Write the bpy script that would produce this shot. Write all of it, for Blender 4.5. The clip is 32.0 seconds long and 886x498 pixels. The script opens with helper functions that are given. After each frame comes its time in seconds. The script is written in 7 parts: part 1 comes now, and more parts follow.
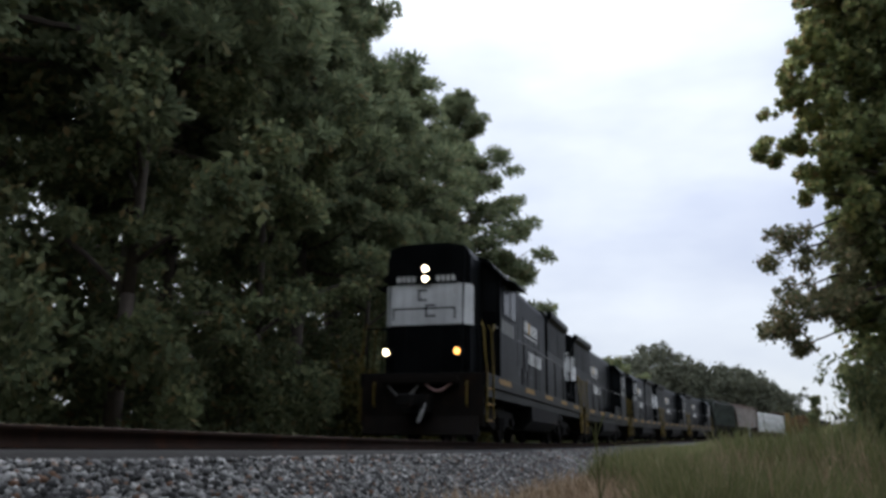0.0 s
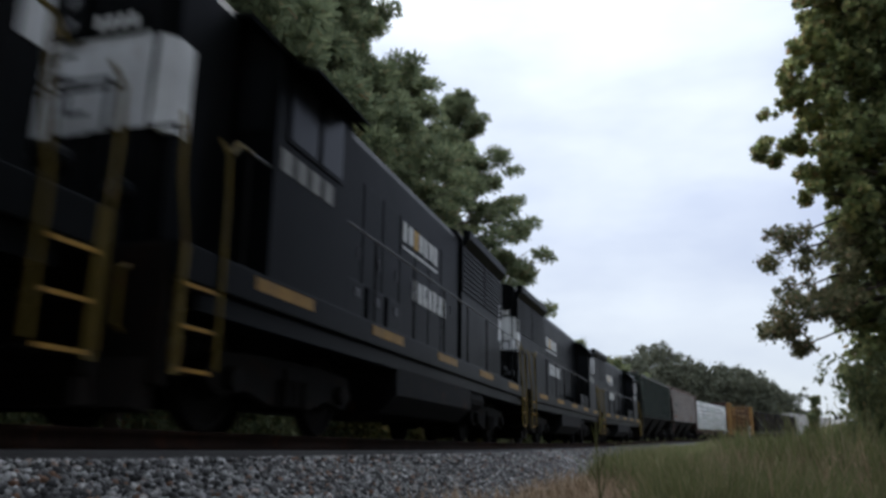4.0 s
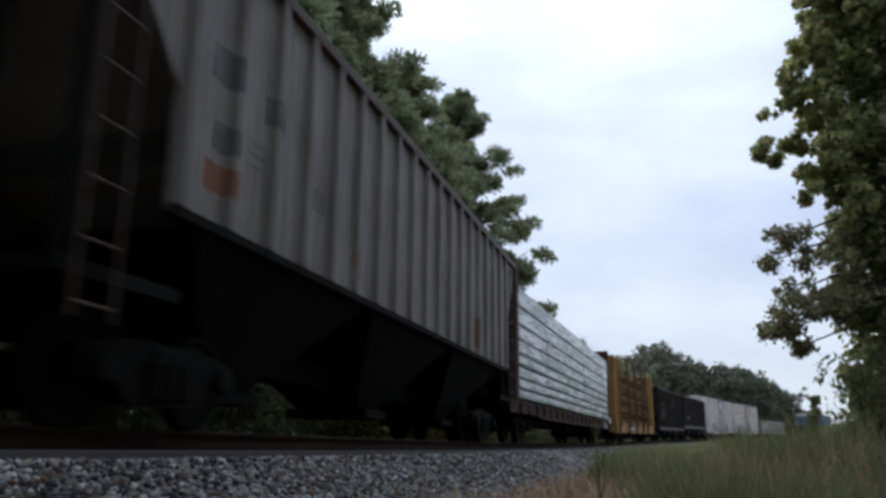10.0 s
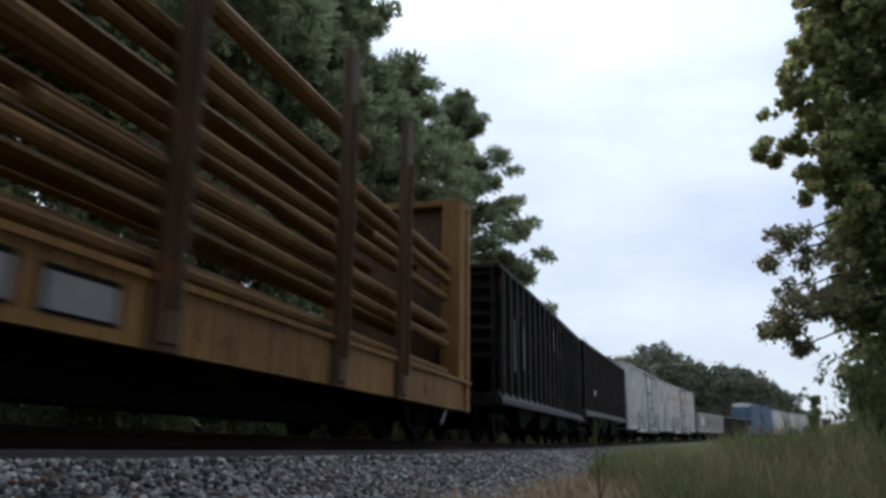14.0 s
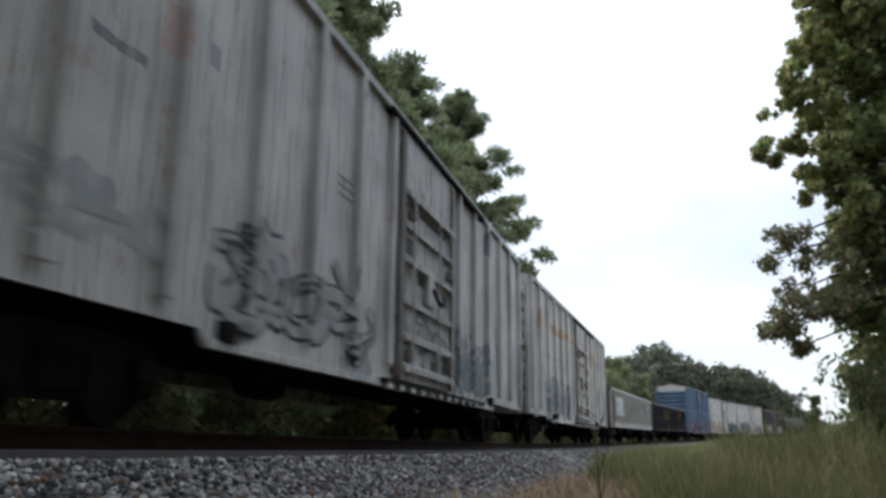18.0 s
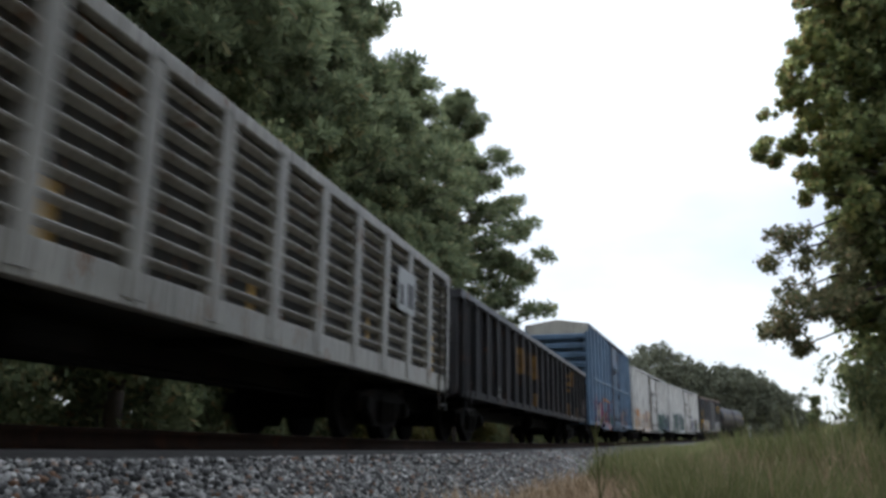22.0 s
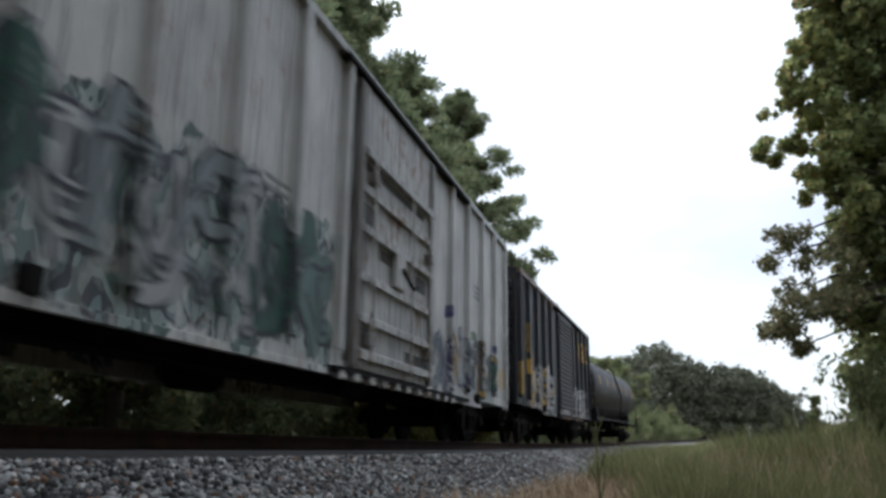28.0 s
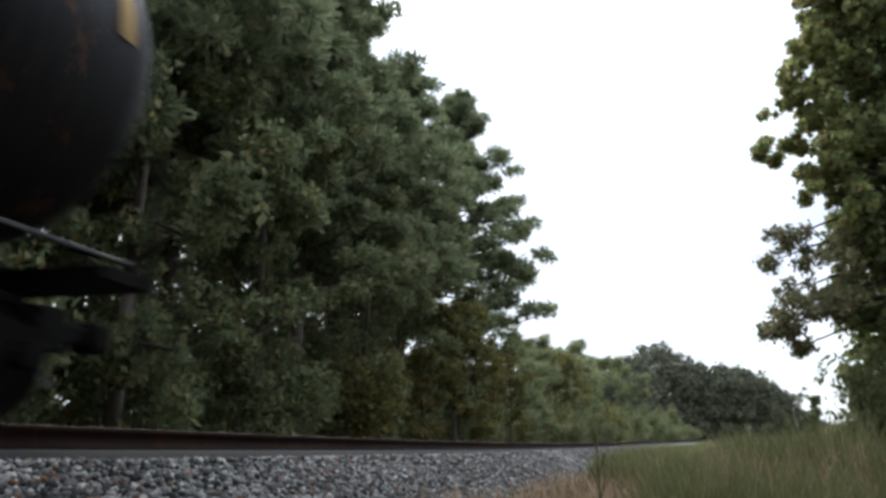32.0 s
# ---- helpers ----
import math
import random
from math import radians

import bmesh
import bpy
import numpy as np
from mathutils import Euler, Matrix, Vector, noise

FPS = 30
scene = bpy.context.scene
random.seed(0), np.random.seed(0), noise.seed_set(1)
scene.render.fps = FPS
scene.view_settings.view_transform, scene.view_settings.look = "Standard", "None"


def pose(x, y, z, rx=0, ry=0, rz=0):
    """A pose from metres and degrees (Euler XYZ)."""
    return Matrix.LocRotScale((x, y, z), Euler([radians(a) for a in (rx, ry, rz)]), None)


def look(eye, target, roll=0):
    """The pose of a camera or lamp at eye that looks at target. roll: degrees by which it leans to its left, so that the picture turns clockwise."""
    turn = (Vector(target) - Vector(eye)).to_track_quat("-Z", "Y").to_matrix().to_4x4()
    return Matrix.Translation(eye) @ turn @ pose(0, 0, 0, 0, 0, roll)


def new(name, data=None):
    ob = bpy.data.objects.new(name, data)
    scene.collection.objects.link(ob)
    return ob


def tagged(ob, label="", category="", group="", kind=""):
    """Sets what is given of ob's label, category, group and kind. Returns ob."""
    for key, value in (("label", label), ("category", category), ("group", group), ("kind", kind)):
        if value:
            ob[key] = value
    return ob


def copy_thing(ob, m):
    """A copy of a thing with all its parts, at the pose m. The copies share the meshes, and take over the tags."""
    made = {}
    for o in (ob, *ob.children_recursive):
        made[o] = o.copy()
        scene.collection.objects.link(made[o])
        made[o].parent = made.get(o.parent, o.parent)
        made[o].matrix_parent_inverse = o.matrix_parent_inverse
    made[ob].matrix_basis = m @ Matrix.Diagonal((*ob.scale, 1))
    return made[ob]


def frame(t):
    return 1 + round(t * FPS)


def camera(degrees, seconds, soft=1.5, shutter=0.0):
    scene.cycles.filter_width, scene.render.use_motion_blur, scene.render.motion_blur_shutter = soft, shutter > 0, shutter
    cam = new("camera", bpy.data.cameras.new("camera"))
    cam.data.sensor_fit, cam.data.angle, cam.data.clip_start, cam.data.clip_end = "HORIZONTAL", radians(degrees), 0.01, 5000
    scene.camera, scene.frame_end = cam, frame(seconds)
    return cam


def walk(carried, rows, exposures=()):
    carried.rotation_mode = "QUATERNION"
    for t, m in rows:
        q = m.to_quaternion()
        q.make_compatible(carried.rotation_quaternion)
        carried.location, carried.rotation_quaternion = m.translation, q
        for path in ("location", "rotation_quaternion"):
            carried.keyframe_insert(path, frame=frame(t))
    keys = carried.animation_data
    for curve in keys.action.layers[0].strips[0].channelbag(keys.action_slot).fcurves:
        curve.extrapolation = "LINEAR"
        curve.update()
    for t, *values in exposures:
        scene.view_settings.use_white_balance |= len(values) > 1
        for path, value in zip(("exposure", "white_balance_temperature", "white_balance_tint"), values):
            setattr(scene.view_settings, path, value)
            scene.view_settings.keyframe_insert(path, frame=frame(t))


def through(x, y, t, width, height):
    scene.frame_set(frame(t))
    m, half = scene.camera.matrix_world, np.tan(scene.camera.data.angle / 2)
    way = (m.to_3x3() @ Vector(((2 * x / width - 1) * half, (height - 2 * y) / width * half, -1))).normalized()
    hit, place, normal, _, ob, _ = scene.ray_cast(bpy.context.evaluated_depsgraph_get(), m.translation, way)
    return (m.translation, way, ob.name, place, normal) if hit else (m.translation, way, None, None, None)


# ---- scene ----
# The plan: metres, z up. The track runs along +y past the camera, then bends to +x. A train rolls along it towards -y.
EYE = 0.55                      # height of the lens over the grass verge
RAIL = EYE + 0.133              # top of rail beside the camera
SIDE, BEND, TURN, GRADE = 5.2466, 13.61, 0.00229, 0.00033
SECONDS = 32.0

cam = camera(58.81, SECONDS, soft=3.2, shutter=0.45)
heading, lift = radians(15.645), radians(14.32)
aim = Vector((-math.sin(heading) * math.cos(lift), math.cos(heading) * math.cos(lift), math.sin(lift)))
eye = Vector((0, 0, EYE))
stand = look(eye, eye + aim * 10, 0.79)
walk(cam, [(0, stand), (SECONDS, stand)],
     exposures=[(0, 0.14, 6250, 9), (3.5, 0.1, 6150, 8), (8, 0.1, 6050, 8), (13, 0.08, 5900, 8), (16.5, 0.46, 6300, 6), (20, 0.54, 6300, 6), (30, 0.6, 6300, 6), (32, 0.72, 6350, 6)])


def rise(s):
    """Height gained along the line."""
    if s <= 0:
        return 0.0
    if s < 60:
        return GRADE * s * s / 2
    if s < 130:
        return GRADE * 1800 + GRADE * 60 * (s - 60)
    q = min(s, 200) - 130
    return GRADE * 1800 + GRADE * 60 * 70 + GRADE * 60 * (q - q * q / 140)


def track(s, lat=0.0, up=0.0):
    """A point of the track, s metres along, lat metres towards the camera's side, up metres over the rails; and the bend so far."""
    th = max(0.0, min(s, 260.0) - BEND) * TURN
    x, y = -SIDE, min(s, BEND)
    if s > BEND:
        x += (1 - math.cos(th)) / TURN
        y += math.sin(th) / TURN
    if s > 260:
        x += math.sin(th) * (s - 260)
        y += math.cos(th) * (s - 260)
    return Vector((x + lat * math.cos(th), y - lat * math.sin(th), RAIL + rise(s) + up)), th


def run(t):
    """How far the train has rolled by t seconds."""
    return 11.576 * t + 0.03386 * t * t - 0.000465 * t ** 3


# ---- light: an overcast sky, the sun behind the cloud ----
world = bpy.data.worlds.new("overcast")
scene.world = world
world.use_nodes = True
wn = world.node_tree
wn.nodes.clear()


def wnode(kind, **kw):
    n = wn.nodes.new(kind)
    for k, v in kw.items():
        n.inputs[k].default_value = v
    return n


w_co = wnode("ShaderNodeTexCoord")
w_map = wnode("ShaderNodeMapping")
w_map.inputs["Scale"].default_value = (1.0, 1.0, 2.6)
w_map.inputs["Location"].default_value = (0.35, 0.1, 0.2)
wn.links.new(w_co.outputs["Generated"], w_map.inputs["Vector"])
w_noise = wnode("ShaderNodeTexNoise", Scale=1.7, Detail=5.0, Roughness=0.5)
wn.links.new(w_map.outputs["Vector"], w_noise.inputs["Vector"])
w_ramp = wnode("ShaderNodeValToRGB")
w_ramp.color_ramp.elements[0].position, w_ramp.color_ramp.elements[0].color = 0.36, (0.64, 0.69, 0.86, 1)
w_ramp.color_ramp.elements[1].position, w_ramp.color_ramp.elements[1].color = 0.58, (0.985, 1.02, 1.085, 1)
wn.links.new(w_noise.outputs["Fac"], w_ramp.inputs["Fac"])
w_sky = wnode("ShaderNodeTexSky")
w_sky.sky_type, w_sky.sun_disc = "NISHITA", False
w_sky.sun_elevation, w_sky.sun_rotation = radians(49), radians(-28)
w_bg = wnode("ShaderNodeBackground", Strength=0.12)
wn.links.new(w_sky.outputs["Color"], w_bg.inputs["Color"])
w_cloud = wnode("ShaderNodeBackground", Strength=1.0)
wn.links.new(w_ramp.outputs["Color"], w_cloud.inputs["Color"])
# an overcast sky grows brighter towards the zenith
w_sep = wnode("ShaderNodeSeparateXYZ")
wn.links.new(w_co.outputs["Generated"], w_sep.inputs[0])
w_up = wnode("ShaderNodeMapRange")
w_up.interpolation_type = "SMOOTHSTEP"
for k_, v_ in zip(("From Min", "From Max", "To Min", "To Max"), (0.35, 1.0, 0.96, 2.1)):
    w_up.inputs[k_].default_value = v_
wn.links.new(w_sep.outputs[2], w_up.inputs["Value"])
# and duller down to the horizon
w_low = wnode("ShaderNodeMapRange")
for k_, v_ in zip(("From Min", "From Max", "To Min", "To Max"), (0.0, 0.32, 0.7, 1.0)):
    w_low.inputs[k_].default_value = v_
wn.links.new(w_sep.outputs[2], w_low.inputs["Value"])
w_all = wnode("ShaderNodeMath")
w_all.operation = "MULTIPLY"
wn.links.new(w_up.outputs[0], w_all.inputs[0])
wn.links.new(w_low.outputs[0], w_all.inputs[1])
wn.links.new(w_all.outputs[0], w_cloud.inputs["Strength"])
w_mix = wnode("ShaderNodeMixShader", Fac=0.93)
wn.links.new(w_bg.outputs[0], w_mix.inputs[1])
wn.links.new(w_cloud.outputs[0], w_mix.inputs[2])
w_out = wnode("ShaderNodeOutputWorld")
wn.links.new(w_mix.outputs[0], w_out.inputs["Surface"])

sun = new("sun", bpy.data.lights.new("sun", "SUN"))
sun.data.energy, sun.data.angle, sun.data.color = 1.0, radians(30), (1.0, 0.96, 0.9)
sun.matrix_world = look((-26, 48, 62), (0, 0, 0))


# ---- materials ----
class Nodes:
    """A small helper that strings nodes together."""

    def __init__(self, name):
        self.mat = bpy.data.materials.new(name)
        self.mat.use_nodes = True
        self.t = self.mat.node_tree
        self.bsdf = self.t.nodes["Principled BSDF"]

    def add(self, kind, **kw):
        n = self.t.nodes.new(kind)
        for k, v in kw.items():
            n.inputs[k].default_value = v
        return n

    def link(self, a, b):
        self.t.links.new(a, b)

    def co(self, thing=None, scale=(1, 1, 1), loc=(0, 0, 0)):
        c = self.add("ShaderNodeTexCoord")
        if thing is not None:
            c.object = thing
        m = self.add("ShaderNodeMapping")
        m.inputs["Scale"].default_value = scale
        m.inputs["Location"].default_value = loc
        self.link(c.outputs["Object"], m.inputs["Vector"])
        return m.outputs["Vector"]

    def noise(self, vec, scale, detail=4.0, rough=0.55):
        n = self.add("ShaderNodeTexNoise", Scale=scale, Detail=detail, Roughness=rough)
        self.link(vec, n.inputs["Vector"])
        return n.outputs["Fac"]

    def ramp(self, fac, *stops):
        r = self.add("ShaderNodeValToRGB")
        e = r.color_ramp.elements
        while len(e) < len(stops):
            e.new(0.5)
        for el, (p, c) in zip(e, stops):
            el.position = p
            el.color = (c, c, c, 1) if isinstance(c, (int, float)) else (*c, 1)
        self.link(fac, r.inputs["Fac"])
        return r.outputs["Color"]

    def mix(self, fac, a, b, blend="MIX"):
        m = self.add("ShaderNodeMix")
        m.data_type, m.blend_type = "RGBA", blend
        for sock, v in ((m.inputs[0], fac), (m.inputs[6], a), (m.inputs[7], b)):
            if isinstance(v, tuple):
                sock.default_value = (*v, 1)
            elif isinstance(v, (int, float)):
                sock.default_value = v
            else:
                self.link(v, sock)
        return m.outputs[2]

    def math(self, op, a, b=0.0):
        m = self.add("ShaderNodeMath")
        m.operation = op
        for sock, v in zip(m.inputs, (a, b)):
            if isinstance(v, (int, float)):
                sock.default_value = v
            else:
                self.link(v, sock)
        return m.outputs[0]

    def bump(self, height, strength, dist):
        b = self.add("ShaderNodeBump", Strength=strength, Distance=dist)
        self.link(height, b.inputs["Height"])
        self.link(b.outputs["Normal"], self.bsdf.inputs["Normal"])

    def done(self, color=None, rough=0.6, metal=0.0):
        if isinstance(color, tuple):
            self.bsdf.inputs["Base Color"].default_value = (*color, 1)
        elif color is not None:
            self.link(color, self.bsdf.inputs["Base Color"])
        if isinstance(rough, (int, float)):
            self.bsdf.inputs["Roughness"].default_value = rough
        else:
            self.link(rough, self.bsdf.inputs["Roughness"])
        self.bsdf.inputs["Metallic"].default_value = metal
        return self.mat


def paint(name, base, thing=None, rough=0.5, rust=0.3, streak=0.5, dirt=(0.06, 0.05, 0.045), rustc=(0.16, 0.07, 0.03),
          tags=(), sprays=(), seed=0.0, spec=0.2):
    """Weathered paint on steel in the car's own space: faded patches, streaks that run down, rust spots; tags: sprayed areas
    (y0, y1, z0, z1, colours); sprays: single patches (y0, y1, z0, z1, colour, round)."""
    n = Nodes(name)
    v = n.co(thing, loc=(seed, seed * 1.7, 0))
    vs = n.co(thing, (5.0, 5.0, 0.45), (seed, 0, 0))
    fade = n.noise(v, 0.9, 5)
    dark = tuple(c * 0.72 for c in base)
    lite = tuple(min(0.9, c * 1.16 + 0.004) for c in base)
    col = n.mix(n.ramp(fade, (0.3, 0.0), (0.7, 1.0)), dark, lite)
    for i, (y0, y1, z0, z1, colours) in enumerate(tags):
        raw = n.co(thing)
        sep = n.add("ShaderNodeSeparateXYZ")
        n.link(raw, sep.inputs[0])
        wob = n.math("MULTIPLY", n.math("SUBTRACT", n.noise(raw, 1.1 + i * 0.2, 3), 0.5), 1.5)
        y = n.math("ADD", sep.outputs[1], wob)
        z = n.math("ADD", sep.outputs[2], n.math("MULTIPLY", wob, 0.8))

        def ramp_in(a, lo, hi, w):
            m = n.add("ShaderNodeMapRange")
            m.inputs["From Min"].default_value, m.inputs["From Max"].default_value = lo, hi
            n.link(a, m.inputs["Value"])
            return m.outputs[0]
        mask = n.math("MULTIPLY", ramp_in(y, y0, y0 + 0.08, 0), ramp_in(y, y1, y1 - 0.08, 0))
        mask = n.math("MULTIPLY", mask, n.math("MULTIPLY", ramp_in(z, z0, z0 + 0.06, 0), ramp_in(z, z1, z1 - 0.06, 0)))
        sv = n.co(thing, (1.0, 1.25, 0.8), (seed * 3 + i, i * 2.1, 0.3))
        sw = n.add("ShaderNodeTexNoise", Scale=1.5, Detail=2.0, Distortion=0.35)
        n.link(sv, sw.inputs["Vector"])
        k = len(colours)
        art = n.add("ShaderNodeValToRGB")
        art.color_ramp.interpolation = "CONSTANT"
        e = art.color_ramp.elements
        while len(e) < k:
            e.new(0.5)
        for j, (el, c) in enumerate(zip(e, colours)):
            el.position, el.color = 0.33 + 0.36 * j / k if j else 0.0, (*c, 1)
        n.link(sw.outputs["Fac"], art.inputs["Fac"])
        edge = n.ramp(n.math("ABSOLUTE", n.math("SUBTRACT", n.noise(sv, 1.9, 2), 0.5)), (0.012, 1.0), (0.03, 0.0))
        worn = n.math("MULTIPLY", mask, n.ramp(n.noise(v, 3.1, 4), (0.38, 0.35), (0.5, 0.95)))
        col = n.mix(worn, col, n.mix(n.math("MULTIPLY", edge, 0.55), art.outputs["Color"], (0.03, 0.03, 0.04)))
    if sprays:
        raw = n.co(thing)
        wear = n.ramp(n.noise(v, 3.4, 4), (0.34, 0.55), (0.5, 1.0))
        bent = {}
        for amp in (0.08, 0.5):
            nz = n.add("ShaderNodeTexNoise", Scale=1.6 if amp > 0.3 else 5.0, Detail=2.0)
            n.link(raw, nz.inputs["Vector"])
            vm = n.add("ShaderNodeVectorMath")
            vm.operation = "MULTIPLY_ADD"
            n.link(nz.outputs["Color"], vm.inputs[0])
            vm.inputs[1].default_value = (amp, amp, amp)
            n.link(raw, vm.inputs[2])
            sh = n.add("ShaderNodeVectorMath")
            sh.operation = "SUBTRACT"
            n.link(vm.outputs[0], sh.inputs[0])
            sh.inputs[1].default_value = (amp / 2, amp / 2, amp / 2)
            bent[amp] = sh.outputs[0]
    for y0, y1, z0, z1, c, round_ in sprays:
        mp = n.add("ShaderNodeMapping")
        mp.inputs["Scale"].default_value = (0, 2 / (y1 - y0), 2 / (z1 - z0))
        mp.inputs["Location"].default_value = (0, -(y0 + y1) / (y1 - y0), -(z0 + z1) / (z1 - z0))
        n.link(bent[0.5 if round_ else 0.08], mp.inputs["Vector"])
        vm = n.add("ShaderNodeVectorMath")
        vm.operation = "LENGTH" if round_ else "ABSOLUTE"
        n.link(mp.outputs[0], vm.inputs[0])
        if round_:
            far = vm.outputs["Value"]
        else:
            sep = n.add("ShaderNodeSeparateXYZ")
            n.link(vm.outputs[0], sep.inputs[0])
            far = n.math("MAXIMUM", sep.outputs[1], sep.outputs[2])
        col = n.mix(n.math("MULTIPLY", n.ramp(far, (0.86, 0.97), (1.0, 0.0)), wear), col, c)
    st = n.ramp(n.noise(vs, 1.6, 5, 0.62), (0.47, 0.0), (0.72, streak))
    col = n.mix(st, col, dirt)
    rs = n.ramp(n.noise(v, 2.3, 6, 0.7), (0.60 - 0.1 * rust, 0.0), (0.70, min(1.0, rust * 1.8)))
    rs2 = n.math("MULTIPLY", rs, n.ramp(n.noise(vs, 0.8, 3), (0.35, 0.25), (0.6, 1.0)))
    col = n.mix(rs2, col, rustc)
    fine = n.noise(v, 40.0, 3)
    n.bsdf.inputs["Specular IOR Level"].default_value = spec
    n.bump(n.math("ADD", n.math("MULTIPLY", fade, 0.6), n.math("MULTIPLY", fine, 0.1)), 0.35, 0.02)
    r = n.ramp(n.math("ADD", n.math("MULTIPLY", rs2, 0.4), n.math("MULTIPLY", fade, 0.25)), (0.0, max(0.05, rough - 0.1)), (0.7, min(1, rough + 0.35)))
    return n.done(col, r)


def plain(name, color, rough=0.6, metal=0.0, vary=0.25, scale=6.0, glow=0.0):
    n = Nodes(name)
    v = n.co()
    f = n.noise(v, scale, 5)
    col = n.mix(f, tuple(c * (1 - vary) for c in color), tuple(min(1, c * (1 + vary)) for c in color))
    n.bump(n.noise(v, scale * 8, 3), 0.25, 0.006)
    if glow:
        n.bsdf.inputs["Emission Color"].default_value = (*color, 1)
        n.bsdf.inputs["Emission Strength"].default_value = glow
    return n.done(col, rough, metal)


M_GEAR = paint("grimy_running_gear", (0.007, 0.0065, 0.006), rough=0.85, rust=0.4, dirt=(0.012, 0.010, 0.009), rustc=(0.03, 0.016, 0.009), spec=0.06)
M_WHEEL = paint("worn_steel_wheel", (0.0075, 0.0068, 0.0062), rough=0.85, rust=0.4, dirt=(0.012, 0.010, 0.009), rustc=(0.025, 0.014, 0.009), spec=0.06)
M_BLACK = paint("black_locomotive_paint", (0.0022, 0.0029, 0.0034), rough=0.42, rust=0.1, streak=0.35, dirt=(0.0045, 0.0042, 0.0040), rustc=(0.014, 0.009, 0.007), spec=0.022)
M_TANKGREY = paint("dusty_fuel_tank", (0.007, 0.007, 0.0075), rough=0.7, rust=0.2, dirt=(0.011, 0.010, 0.009), spec=0.06)
M_YELLOW = paint("safety_yellow_paint", (0.30, 0.165, 0.022), rough=0.6, rust=0.5, dirt=(0.05, 0.033, 0.015))
M_RAILYEL = paint("grimy_yellow_handrail", (0.13, 0.092, 0.014), rough=0.6, rust=0.4, dirt=(0.035, 0.026, 0.012))
M_PILOT = paint("dusty_brown_pilot", (0.0075, 0.006, 0.005), rough=0.8, rust=0.5, streak=0.6, dirt=(0.016, 0.012, 0.009), rustc=(0.02, 0.012, 0.008), spec=0.04)
M_WHITE = paint("white_nose_paint", (0.62, 0.63, 0.63), rough=0.5, rust=0.15, streak=0.25)
M_MARK = plain("faded_white_marking", (0.5, 0.5, 0.48), 0.6, vary=0.35, scale=9)
M_MARKG = plain("grimy_white_marking", (0.2, 0.2, 0.19), 0.7, vary=0.4, scale=9)
M_MARKB = plain("faded_blue_grey_marking", (0.12, 0.15, 0.18), 0.7, vary=0.4, scale=9)
M_MARKY = plain("faded_yellow_marking", (0.45, 0.27, 0.05), 0.6, vary=0.35, scale=9)
M_MARKD = plain("dark_stencil_marking", (0.05, 0.05, 0.055), 0.65, vary=0.4, scale=9)
M_STENCIL = plain("faded_grey_stencil", (0.17, 0.172, 0.175), 0.65, vary=0.4, scale=9)
M_POST = plain("weathered_grey_post", (0.22, 0.22, 0.22), 0.7, vary=0.3)
M_PLATE = plain("pale_placard", (0.34, 0.35, 0.35), 0.6, vary=0.3)
M_RAIL = paint("rusty_rail_steel", (0.024, 0.0135, 0.0095), rough=0.9, rust=0.7, rustc=(0.045, 0.02, 0.011), dirt=(0.014, 0.011, 0.009), spec=0.04)
M_RAILTOP = plain("worn_rail_head", (0.16, 0.115, 0.09), 0.45, 0.6)
M_HANDRAIL = plain("faded_handrail_paint", (0.10, 0.10, 0.10), 0.6)
M_TIE = plain("creosoted_tie", (0.018, 0.014, 0.012), 0.9, vary=0.5, scale=14)
M_HOSE = plain("rubber_hose", (0.12, 0.115, 0.11), 0.55)
M_HOSEP = plain("faded_red_hose", (0.36, 0.22, 0.21), 0.6)
M_LAMP = plain("lit_headlight", (1.0, 0.80, 0.50), 0.3, glow=9.0)
M_DITCH = plain("lit_ditch_light", (1.0, 0.42, 0.10), 0.3, glow=3.5)
M_DEAD = plain("dark_headlight_glass", (0.05, 0.05, 0.055), 0.12)


def glass():
    n = Nodes("dark_cab_glass")
    n.bump(n.noise(n.co(), 3.0, 2), 0.05, 0.01)
    n.bsdf.inputs["Specular IOR Level"].default_value = 0.08
    return n.done((0.008, 0.009, 0.010), 0.25)


M_GLASS = glass()


def ballast_material():
    n = Nodes("grey_ballast")
    v = n.co()
    cell = n.add("ShaderNodeTexVoronoi", Scale=17.0)
    n.link(v, cell.inputs["Vector"])
    c = n.ramp(cell.outputs["Color"], (0.1, (0.04, 0.04, 0.042)), (0.5, (0.125, 0.123, 0.12)), (0.85, (0.26, 0.255, 0.245)))
    patch = n.ramp(n.noise(v, 0.7, 4), (0.35, 0.75), (0.65, 1.05))
    n.bump(cell.outputs["Distance"], 1.0, 0.04)
    return n.done(n.mix(1.0, c, patch, "MULTIPLY"), 0.9)


M_BALLAST = ballast_material()


